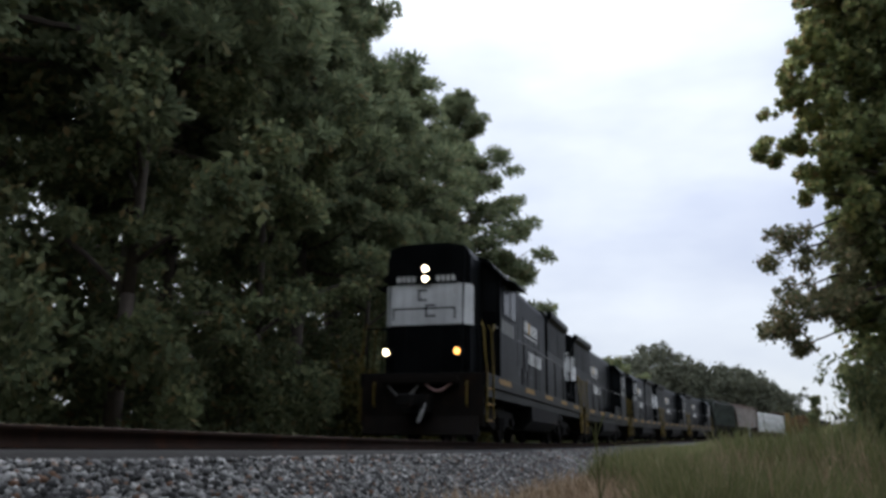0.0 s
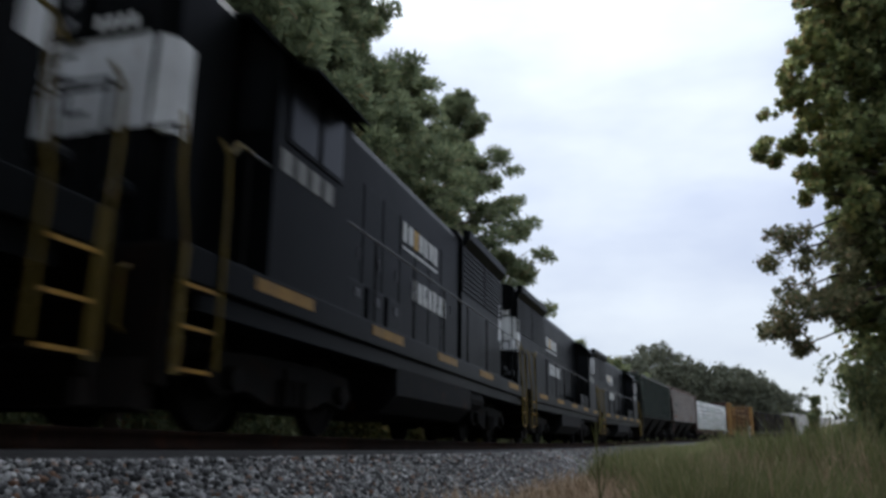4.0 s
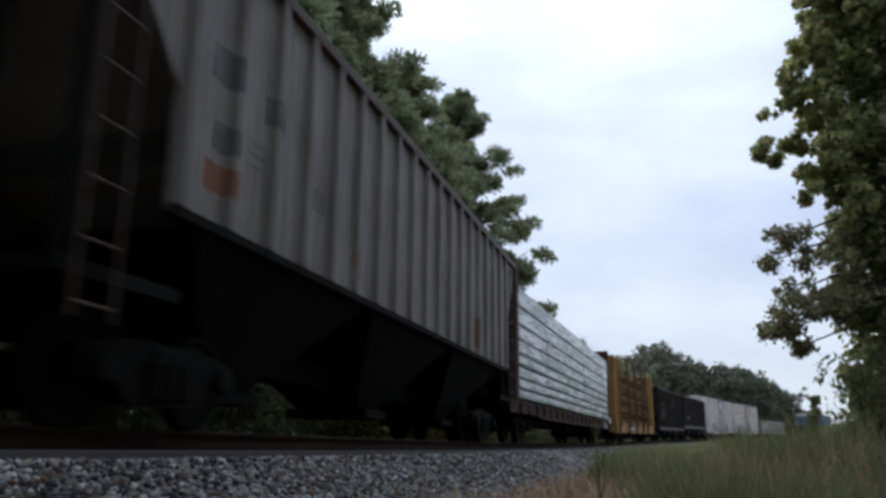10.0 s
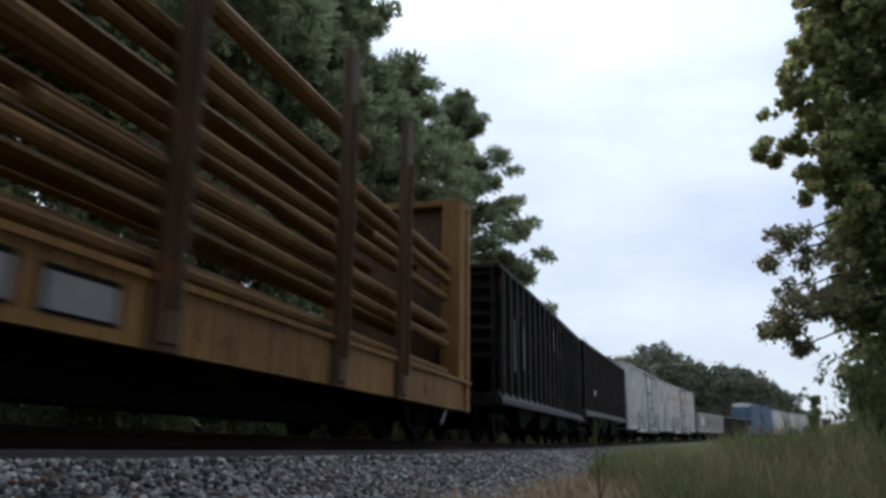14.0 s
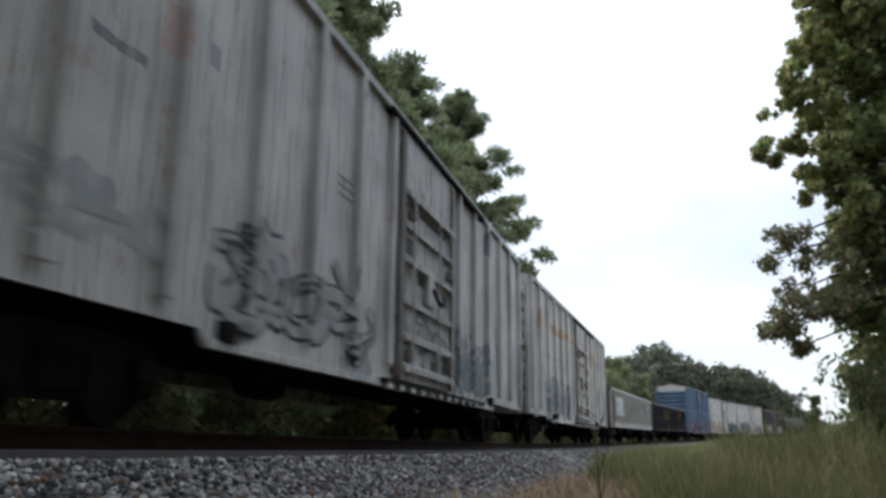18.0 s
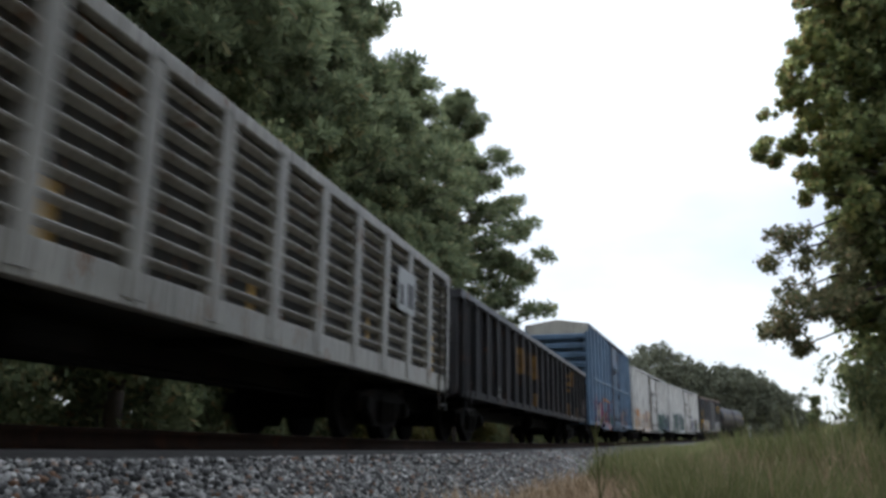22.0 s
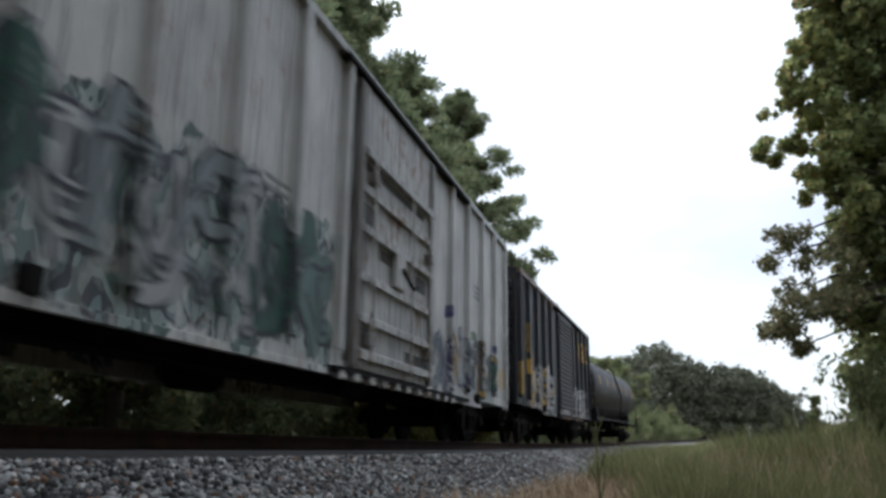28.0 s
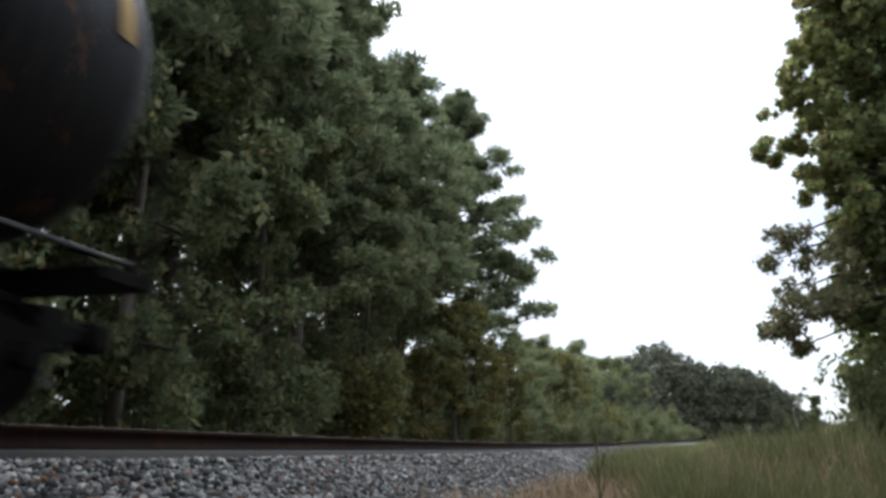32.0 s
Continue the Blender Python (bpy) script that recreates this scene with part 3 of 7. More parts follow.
def plant_woods():
    kinds = [
        make_pine("pine_tree", "tall dark green pine with wide layered limbs", 11, 22.6, 5.9, 7.2, 58, 0.20, M_PINE),
        make_pine("pine_tree", "tall slender pine with ragged needle clumps", 12, 21, 4.0, 6.0, 46, 0.20, M_PINE),
        make_tree("woodland_tree", "tall leafy hardwood with a dense green crown", 13, 18, 4.6, 0.12, "broad", 13500, 0.155, M_LEAF),
        make_tree("woodland_tree", "leafy hardwood with an uneven crown at the wood's edge", 14, 15, 4.2, 0.08, "broad", 15000, 0.14, M_LEAF),
        make_tree("woodland_tree", "low round hardwood with dull green leaves", 15, 11, 4.0, 0.05, "broad", 12500, 0.14, M_LEAF),
        make_tree("woodland_tree", "slender young hardwood with yellowing leaves", 16, 7.5, 2.0, 0.1, "broad", 5500, 0.12, M_YELLEAF),
    ]
    # for each kind: x, y, height scale; the first place is that of the tree itself
    pines = [(-11.9, 45.8, 1.0), (-13.2, 30.5, 1.0), (-14.5, 20.5, 1.05), (-13.5, 11.5, 1.08), (-16.5, 37, 1.06)]
    slender = [(-12.6, 37.5, 0.98), (-16, 27, 1.15), (-12.8, 16.5, 1.08), (-17, 43, 1.05), (-12.8, 7.0, 1.1), (-15, 3, 1.1), (-12.4, 25.2, 1.05)]
    broad = [(-17.5, 34, 1.05), (-19, 15, 1.1), (-20, 24, 1.1), (-15.5, 9.0, 1.0), (-16, -4, 1.1), (-15, -16, 1.0)]
    edge = [(-11.3, 20.5, 0.8), (-11.1, 28.5, 0.72), (-10.9, 14, 0.8), (-11.6, 34.5, 0.65), (-13, 56, 0.6), (-12.5, 64, 0.62), (-11.5, 73, 0.68), (-14, -26, 1.0)]
    low = [(-10.3, 40, 0.72), (-9.8, 51, 0.6), (-9.6, 58, 0.66), (-9.4, 66, 0.74), (-9.2, 75, 0.82), (-9.6, 84, 0.82), (-9.8, 93, 0.85), (-8.6, 101, 0.88),
           (-15.5, 8, 0.9), (-15, 14, 0.95), (-16, 19.5, 0.9), (-15.4, 25, 0.95), (-15.8, 31, 0.9), (-14.6, 37, 0.85), (-14.8, 44, 0.7),
           (-8.5, 111, 1.0), (-5.5, 120, 1.05), (-12.5, 103, 1.1)]
    young = [(-9.4, 36.0, 0.95), (-9.2, 39.5, 0.8), (-8.9, 47.5, 0.85), (-8.5, 67.0, 1.0), (-9.6, 31.5, 0.6)]
    # unseen trees added behind the camera and on its side to block sky light
    broad += [(8.5, -6, 1.1), (3.0, -11, 1.1), (0.5, -22, 1.1), (13.5, 6, 1.1), (6.2, -2.5, 1.1), (7.0, -11, 1.15), (11.5, -10, 1.2)]
    edge += [(11.0, 1.0, 1.2), (-1.5, -15, 1.1), (9.5, -14, 1.2), (15, -2, 1.2), (4.5, -5.5, 1.0), (5.0, -8.5, 1.15), (8.6, 0.5, 1.2)]
    broad += [(-0.2, -12.5, 1.0), (-0.5, -19, 1.1), (-10.5, -14, 1.1), (-10.6, -24, 1.1), (-1.0, -30, 1.1), (-10.5, -38, 1.2), (12, 10, 1.1), (14.5, 15.5, 1.1), (11.5, 4.5, 1.15), (12, 21, 1.0)]
    low += [(-10.2, -7, 1.0), (-10.0, -18, 1.1), (5.2, -1.6, 0.85), (2.5, -6.0, 0.8), (-2.0, -8.5, 0.8)]
    for i, (k, places) in enumerate(zip(kinds, (pines, slender, broad, edge, low, young))):
        x, y, sc = places[0]
        k.matrix_basis = grounded(x, y, 0.7 * i)
        for j, (x, y, sc) in enumerate(places[1:]):
            k.scale = (sc, sc, sc * (0.97 + 0.06 * ((j * 7) % 5) / 4))
            copy_thing(k, grounded(x, y, 1.9 * j + 0.4 + i))
        sc = places[0][2]
        k.scale = (sc, sc, sc)
    # the far wood beyond the bend
    far = [make_tree("distant_tree", "distant broad tree hazy green on the skyline", 21, 19, 6.2, 0.04, "full", 7500, 0.36, M_FARLEAF),
           make_tree("distant_tree", "distant round tree in the far wood", 22, 16, 6.2, 0.03, "full", 7500, 0.36, M_FARLEAF)]
    spots = [[(-1.5, 160, 1.05), (-4.5, 149, 0.82), (2.5, 165, 0.92), (-9, 142, 0.74)],
             [(6.5, 170, 1.0), (-10, 110, 0.66), (-7.5, 124, 0.64), (-5.5, 136, 0.70), (11, 175, 1.0), (15, 180, 1.0), (18.5, 184, 0.93), (22.5, 189, 0.84), (26, 195, 0.72), (30, 200, 0.5), (35, 208, 0.36), (41, 216, 0.36),
              (48, 225, 0.42), (56, 236, 0.45), (13, 206, 0.5), (18.5, 211, 0.5), (24, 216, 0.46), (29, 222, 0.38), (-13, 120, 0.7), (4, 176, 0.93), (9, 183, 0.93)]]
    for f, places in zip(far, spots):
        f.matrix_basis = grounded(*places[0][:2])
        for j, (x, y, sc) in enumerate(places[1:]):
            f.scale = (max(sc, 0.8), max(sc, 0.8), sc)
            copy_thing(f, grounded(x, y, 2.1 * j))
        f.scale = (1, 1, 1)
    # undergrowth along the wood's edge
    shrubs = [make_bush("bush", "dark green undergrowth shrub at the wood's edge", 31, 3.2, 1.9, 2300, 0.14, M_LEAF),
              make_bush("bush", "tall tangled shrub of dull green leaves", 32, 4.6, 2.2, 2700, 0.15, M_LEAF),
              make_bush("bush", "yellowing shrub beside the track", 33, 3.6, 1.7, 2200, 0.13, M_YELLEAF)]
    rnd = random.Random(5)
    put = []
    s = -18.0
    while s < 128:
        for lat in (-5.6 - rnd.uniform(0, 0.8), -8.2 - rnd.uniform(0, 1.5)):
            p, _ = track(s + rnd.uniform(-0.8, 0.8), lat)
            put.append((rnd.choice((0, 0, 1, 1, 1)), p.x, p.y, rnd.uniform(0.7, 1.1) * (0.75 if lat > -7 else 1.05)))
        s += 2.3 if s < 70 else 3.6
    s = -12.0
    while s < 48:
        for lat in (-13.0,):
            p, _ = track(s + rnd.uniform(-0.8, 0.8), lat + rnd.uniform(-0.8, 0.8))
            put.append((1, p.x, p.y, rnd.uniform(0.9, 1.2)))
        s += 4.4
    for s, lat in ((26, -5.2), (42, -5.6), (61, -5.8), (84, -6.0)):
        p, _ = track(s, lat)
        put.append((2, p.x, p.y, 0.8 + 0.004 * s))
    for i, k in enumerate(shrubs):
        j = next(n for n, r in enumerate(put) if r[0] == i)
        _, x, y, sc = put.pop(j)
        k.matrix_basis = grounded(x, y)
    for j, (i, x, y, sc) in enumerate(put):
        shrubs[i].scale = (sc, sc, sc)
        copy_thing(shrubs[i], grounded(x, y, 1.3 * j))
    for k in shrubs:
        k.scale = (1, 1, 1)


def plant_near_tree():
    """The broad tree with turning leaves whose boughs hang in from the verge."""
    rng, rnd = np.random.default_rng(77), random.Random(77)
    root = thing("sweetgum_tree", "leafy hardwood with turning yellow-green leaves hanging over the verge", "tree")
    foot = Vector((5.2, 13.4, 0))
    root.location = (foot.x, foot.y, ground_height(foot.x, foot.y))
    part("trunk", taper(bmesh.new(), [Vector((0, 0, -0.4)), Vector((0.1, 0.1, 3)), Vector((-0.1, 0.2, 7)), Vector((0.1, 0, 12.5))], 0.26, 0.06, 10), M_BARK, root, smooth=True)

    def crown(boughs, y, count, leaf, material, tight, label, rise_by=-0.9):
        centres, sizes = [], []
        for x, z, w, h in boughs:
            b = Vector((x, y + rnd.uniform(-0.3, 0.3), z)) - foot
            a = Vector((0, 0, max(1.4, z + rise_by)))
            tip = b - (a - b).normalized() * w * 0.5
            part("bough", taper(bmesh.new(), limb_path(a, tip, 0.2, 5), 0.055, 0.007, 6), M_BARK, root)
            for q in range(int(7 + w * h * 150)):
                g, ang = math.sqrt(rnd.random()), rnd.uniform(0, 6.283)
                c = b + Vector((math.cos(ang) * g * w, rnd.gauss(0, 0.35), math.sin(ang) * g * h))
                centres.append(c[:])
                sizes.append(rnd.uniform(0.07, 0.15) * tight)
        V, F = leaf_cloud(centres, sizes, 0.9, count, leaf, rng, 1.35)
        ob = new("crown", quick("crown", V, F, material))
        ob.parent = root
        tagged(ob, label)

    # boughs: x, z, half width, half height
    crown([(2.98, 8.3, 0.42, 0.7), (2.98, 7.5, 0.44, 0.6), (2.76, 6.74, 0.36, 0.5), (2.36, 6.6, 0.08, 0.2), (2.2, 6.3, 0.1, 0.14), (2.1, 5.85, 0.34, 0.2), (1.8, 5.36, 0.13, 0.14), (2.12, 5.2, 0.24, 0.12), (2.6, 5.7, 0.24, 0.5),
           (2.5, 4.82, 0.17, 0.2), (2.32, 4.4, 0.06, 0.1), (2.72, 4.6, 0.16, 0.36), (2.95, 4.0, 0.2, 0.3)], 12.8, 12500, 0.058, M_SWEET, 1.1, "yellow-green leaves")
    crown([(2.05, 3.75, 0.34, 0.13), (1.72, 3.36, 0.12, 0.07), (2.35, 3.42, 0.26, 0.2), (2.12, 2.86, 0.46, 0.15), (1.8, 2.5, 0.2, 0.19), (1.58, 2.23, 0.07, 0.08), (2.34, 2.52, 0.40, 0.22), (2.05, 2.02, 0.16, 0.11), (1.87, 2.26, 0.14, 0.11),
           (2.72, 2.7, 0.2, 0.4), (2.8, 3.4, 0.22, 0.4)], 12.8, 7500, 0.036, M_BROWNLEAF, 1.25, "browning small leaves", 0.7)
    solid_mass = [(3.15 + 0.55 * (i % 3) + rnd.uniform(-0.1, 0.1), 2.3 + 0.52 * (i // 3), 0.34 + 0.12 * (i % 3), 0.42) for i in range(42)]
    crown(solid_mass, 13.3, 25000, 0.068, M_DEEPLEAF, 2.0, "dense dark green leaves")
    crown([(4.0 + 0.7 * (i % 3), 1.6 + 1.25 * (i // 3), 0.9, 0.8) for i in range(24)], 14.6, 11000, 0.12, M_DEEPLEAF, 3.0, "dense dark green leaves")
    # shrubs below it
    low = make_bush("bush", "dull green leafy shrub below the overhanging tree", 41, 2.4, 1.3, 4500, 0.075, M_LEAF)
    low.matrix_basis = grounded(3.9, 14.6)
    for x, y, sc in ((4.6, 17.5, 1.0), (5.6, 21.5, 1.0), (4.6, 11.8, 0.9), (7.5, 25, 1.1), (9.5, 34, 1.1)):
        low.scale = (sc, sc, sc)
        copy_thing(low, grounded(x, y, x * 3))
    for x, y, w, h in ((5.15, 31.5, 0.3, 0.4), (4.4, 30.0, 0.3, 0.36), (2.88, 12.6, 0.42, 0.78), (4.1, 13.0, 0.75, 0.8), (4.9, 15.5, 0.8, 0.9), (5.3, 18.5, 0.8, 0.9)):
        low.scale = (w, w, h)
        copy_thing(low, grounded(x, y, x * 2))
    low.scale = (1, 1, 1)
    tall = make_bush("weed_clump", "tall green leafy weeds standing above the grass", 44, 1.9, 0.2, 1100, 0.085, M_LEAF)
    tall.matrix_basis = grounded(3.22, 20.0)


def blades(name, count, area, height, width, material, seed, label, lean=0.6, power=1.6):
    """Grass: bent blades of two quads, denser near the front of the area (x0, x1, y0, y1)."""
    rng = np.random.default_rng(seed)
    x0, x1, y0, y1 = area
    f = rng.random(count) ** power
    y = y0 + (y1 - y0) * f
    x = x0 + (x1 - x0) * rng.random(count)
    # the verge follows the bend of the line
    th = np.maximum(0, y - BEND) * TURN
    x = x + (1 - np.cos(th)) / TURN
    clump = np.array([noise.noise((a * 0.9, b * 0.5, seed)) for a, b in zip(x, y)])
    keep = clump + rng.uniform(-0.35, 0.5, count) > -0.12
    x, y, clump = x[keep], y[keep], clump[keep]
    k = len(x)
    z = np.array([ground_height(a, b) for a, b in zip(x, y)]) - 0.03
    far = 1 + (y - y0) / (y1 - y0) * 2.5
    h = height * rng.uniform(0.4, 1.1, k) * (1 + 0.3 * clump)
    ang = rng.uniform(0, 6.283, k)
    w = width * rng.uniform(0.6, 1.3, k) * far / 2
    dx, dy = np.cos(ang) * w, np.sin(ang) * w
    bend = lean * h * rng.uniform(0.2, 1.3, k)
    bx, by = np.cos(ang + 1.57) * bend, np.sin(ang + 1.57) * bend
    P = np.stack([x, y, z], 1)
    S = np.stack([dx, dy, np.zeros(k)], 1)
    Q = P + np.stack([bx * 0.35, by * 0.35, h * 0.6], 1)
    R = P + np.stack([bx, by, h], 1)
    V = np.stack([P - S, P + S, Q + S * 0.75, Q - S * 0.75, R + S * 0.12, R - S * 0.12], 1).reshape(-1, 3)
    b = np.arange(k)[:, None] * 6
    F = np.concatenate([b + [0, 1, 2, 3], b + [3, 2, 4, 5]])
    ob = new(name, quick(name, V, F, material))
    return tagged(ob, label, "grass", kind="stuff")


def make_weed(x, y, h, seed, label):
    """A single upright weed: a stalk with narrow leaves."""
    rnd = random.Random(seed)
    root = thing("weed", label, "weed")
    root.location = (x, y, ground_height(x, y))
    top = Vector((rnd.uniform(-0.03, 0.03), rnd.uniform(-0.03, 0.03), h))
    part("stalk", taper(bmesh.new(), limb_path((0, 0, -0.05), top, 0.0, 5), 0.006, 0.0025, 6), M_GRASS, root)
    for i in range(9):
        f = 0.25 + 0.08 * i
        a = Vector((0, 0, 0)).lerp(top, f)
        ang = i * 2.4
        n = 0.15 * h + 0.05
        d = Vector((math.cos(ang), math.sin(ang), 3.2)).normalized()
        w = Vector((-math.sin(ang), math.cos(ang), 0)) * 0.006
        bm = bmesh.new()
        p = [a, a + d * n * 0.5, a + d * n + Vector((0, 0, -0.2 * n))]
        vs = [bm.verts.new(q) for q in (p[0], p[1] + w, p[2], p[1] - w)]
        up = [bm.verts.new(q + Vector((0, 0, 0.003))) for q in (p[0], p[1] + w, p[2], p[1] - w)]
        bm.faces.new(vs)
        bm.faces.new(up[::-1])
        for q in range(4):
            bm.faces.new((vs[q], up[q], up[(q + 1) % 4], vs[(q + 1) % 4]))
        part("leaf", bm, M_GRASS, root)
    return root


def make_post():
    p, th = track(104, 5.6)
    root = thing("trackside_post", "slim grey weathered trackside post standing in the grass", "post")
    root.location = (p.x, p.y, ground_height(p.x, p.y))
    part("shaft", one_box(-0.05, 0.05, -0.05, 0.05, -0.3, 2.3, bevel=0.02), M_POST, root)
    part("board", one_box(-0.15, 0.15, -0.09, -0.065, 1.8, 2.25, bevel=0.01), M_POST, root)


def make_parked_van():
    m_body = plain("white_van_paint", (0.72, 0.72, 0.70), 0.35, vary=0.06)
    m_tyre = plain("tyre_rubber", (0.03, 0.03, 0.03), 0.85)
    root = thing("parked_van", "white van parked far off beyond the grass", "van")
    x, y = 28.6, 147.3
    root.matrix_basis = grounded(x, y, 0.3) @ Matrix.Translation((0, 0, 0.35))
    bm = slab(bmesh.new(), [(-2.3, 0.35), (2.3, 0.35), (2.35, 0.95), (1.55, 1.15), (0.95, 1.9), (0.6, 2.0), (-2.2, 2.0), (-2.35, 1.8)], -0.9, 0.9)
    bmesh.ops.bevel(bm, geom=bm.edges[:], offset=0.06, segments=2, affect="EDGES")
    body = part("body", bm, m_body, root)
    part("windscreen", slab(bmesh.new(), [(1.5, 1.2), (1.53, 1.22), (0.99, 1.88), (0.96, 1.86)], -0.75, 0.75), M_GLASS, body)
    for sx in (-0.905, 0.885):
        part("side_window", slab(bmesh.new(), [(-0.2, 1.25), (1.2, 1.25), (0.85, 1.8), (-0.2, 1.8)], sx, sx + 0.02), M_GLASS, body)
        part("side_window", slab(bmesh.new(), [(-1.9, 1.25), (-0.45, 1.25), (-0.45, 1.8), (-1.9, 1.8)], sx, sx + 0.02), M_GLASS, body)
    for wx in (-0.82, 0.82):
        for wy in (-1.45, 1.5):
            w = part("wheel", lathe(bmesh.new(), [(-0.1, 0.2), (-0.1, 0.31), (-0.06, 0.34), (0.06, 0.34), (0.1, 0.31), (0.1, 0.2)], "x", 18), m_tyre, root, at=(wx, wy, 0.34 - 0.35 + 0.0))


# ---- the train ----
# Each vehicle is built in its own space: y along the track (minus is the leading end), +x the camera's side, z over the rails.
CARS, WHEELS = [], []


def wheel_mesh(r):
    bm = bmesh.new()
    for sx in (-1, 1):
        o = sx * 0.7525
        prof = [(o - sx * 0.075, r * 0.3), (o - sx * 0.075, r + 0.025), (o - sx * 0.045, r + 0.025), (o - sx * 0.03, r), (o + sx * 0.065, r - 0.005),
                (o + sx * 0.065, r - 0.07), (o + sx * 0.025, r - 0.09), (o + sx * 0.02, r * 0.42), (o + sx * 0.1, r * 0.36), (o + sx * 0.1, r * 0.16)]
        lathe(bm, prof, "x", 24)
    rod(bm, (-1.0, 0, 0), (1.0, 0, 0), 0.075, seg=10)
    # a chalk smudge's worth of cast lug shows the turn
    for sx in (-1, 1):
        box(bm, sx * 0.78 - 0.015, sx * 0.78 + 0.03, -0.05, 0.05, r * 0.45, r * 0.7)
    return solid("wheelset", bm, M_WHEEL)


WHEEL_ME = {0.46: wheel_mesh(0.46), 0.52: wheel_mesh(0.52)}


def frame_mesh(r, sp, loco):
    bm = bmesh.new()
    h = sp / 2
    if loco:
        poly = [(-h - 0.45, r - 0.02), (-h - 0.3, r + 0.25), (-0.7, r + 0.3), (0.7, r + 0.3), (h + 0.3, r + 0.25), (h + 0.45, r - 0.02), (h + 0.2, r - 0.18),
                (h - 0.35, r - 0.1), (0.55, r - 0.22), (-0.55, r - 0.22), (-h + 0.35, r - 0.1), (-h - 0.2, r - 0.18)]
    else:
        poly = [(-h - 0.2, r - 0.1), (-h - 0.2, r + 0.16), (-0.5, r + 0.26), (0.5, r + 0.26), (h + 0.2, r + 0.16), (h + 0.2, r - 0.1), (h - 0.12, r - 0.02),
                (0.45, r - 0.28), (-0.45, r - 0.28), (-h + 0.12, r - 0.02)]
    slab(bm, poly, -0.07, 0.07)
    for y in (-h, h):
        lathe(bm, [(0.06, 0.13), (0.16, 0.12), (0.17, 0.05)], "x", 10, (0, y, r))
    for y in (-0.22, 0.0, 0.22):
        lathe(bm, [(r - 0.22, 0.085), (r + 0.08, 0.085)], "z", 8, (0.09, y, 0))
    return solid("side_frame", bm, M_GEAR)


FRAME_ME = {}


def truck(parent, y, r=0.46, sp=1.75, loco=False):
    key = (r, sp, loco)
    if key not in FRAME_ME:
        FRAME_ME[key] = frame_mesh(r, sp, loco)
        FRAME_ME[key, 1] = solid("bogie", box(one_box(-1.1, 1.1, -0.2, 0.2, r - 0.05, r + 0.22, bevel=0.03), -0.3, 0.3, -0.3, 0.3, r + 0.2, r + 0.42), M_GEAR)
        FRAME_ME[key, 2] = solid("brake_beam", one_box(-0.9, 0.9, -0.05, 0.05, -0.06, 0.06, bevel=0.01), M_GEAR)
    bog = share("bogie", FRAME_ME[key, 1], parent, (0, y, 0))
    share("side_frame", FRAME_ME[key], bog, (1.0, 0, 0))
    share("side_frame", FRAME_ME[key], bog, (-1.0, 0, 0), rz=math.pi)
    for q in (-1, 1):
        w = share("wheelset", WHEEL_ME[r], bog, (0, q * sp / 2, r))
        WHEELS.append((w, parent, r))
        share("brake_beam", FRAME_ME[key, 2], bog, (0, q * (sp / 2 - r - 0.08), r - 0.08))
    return bog


def coupler_mesh():
    bm = bmesh.new()
    box(bm, -0.09, 0.09, -0.55, 0.1, 0.76, 0.92, bevel=0.02)
    box(bm, -0.16, 0.14, -0.75, -0.5, 0.70, 0.98, bevel=0.05)
    box(bm, -0.3, 0.3, 0.0, 0.35, 0.62, 1.0, bevel=0.03)
    return solid("coupler", bm, M_GEAR)


COUPLER_ME = coupler_mesh()


def hose_mesh():
    pts = [Vector((0.28, -0.1 - 0.5 * math.sin(math.pi * f / 8), 0.8 - 0.42 * math.sin(math.pi * (f / 8) ** 0.8))) for f in range(8)]
    return solid("brake_hose", tube(bmesh.new(), pts, 0.022), M_HOSE)


HOSE_ME = hose_mesh()


def vehicle(name, label, category, front, rear, wheelbase, r=0.46, sp=1.75, loco=False, group="", slack=0.45):
    """A vehicle whose body reaches from front to rear along the train; its bogies stand wheelbase apart."""
    root = thing(name, label, category, group)
    half = (rear - front) / 2
    for q in (-1, 1):
        truck(root, q * wheelbase / 2, r, sp, loco)
        share("coupler", COUPLER_ME, root, (0, q * (half - 0.05 + slack * 0.4), 0), rz=0 if q < 0 else math.pi)
        share("brake_hose", HOSE_ME, root, (0, q * (half + 0.05), 0), rz=0 if q < 0 else math.pi)
    CARS.append((root, (front + rear) / 2, wheelbase / 2))
    return root, half


def bars(parent, spots, material, x, label="", name="marking"):
    """Plain painted bars on the side that faces x: (y0, y1, z0, z1)."""
    sx = 1 if x > 0 else -1
    for y0, y1, z0, z1 in spots:
        part(name, one_box(x, x + sx * 0.006, y0, y1, z0, z1), material, parent, label)


RUNGS = {}


def ladder(parent, x, y, z0, z1, material, across="y", w=0.42):
    """A ladder of two stiles and separate rungs."""
    st = bmesh.new()
    for q in (-w / 2, w / 2):
        a = (x, y + q, z0) if across == "y" else (x + q, y, z0)
        rod(st, a, (a[0], a[1], z1), 0.018)
    lad = part("ladder", st, material, parent)
    key = (material.name, across, w)
    if key not in RUNGS:
        d = Vector((0, w / 2, 0)) if across == "y" else Vector((w / 2, 0, 0))
        RUNGS[key] = solid("rung", rod(bmesh.new(), -d, d, 0.016), material)
    k = max(2, int((z1 - z0) / 0.38))
    for i in range(k):
        share("rung", RUNGS[key], lad, (x, y, z0 + 0.1 + i * (z1 - z0 - 0.15) / (k - 1)))
    return lad


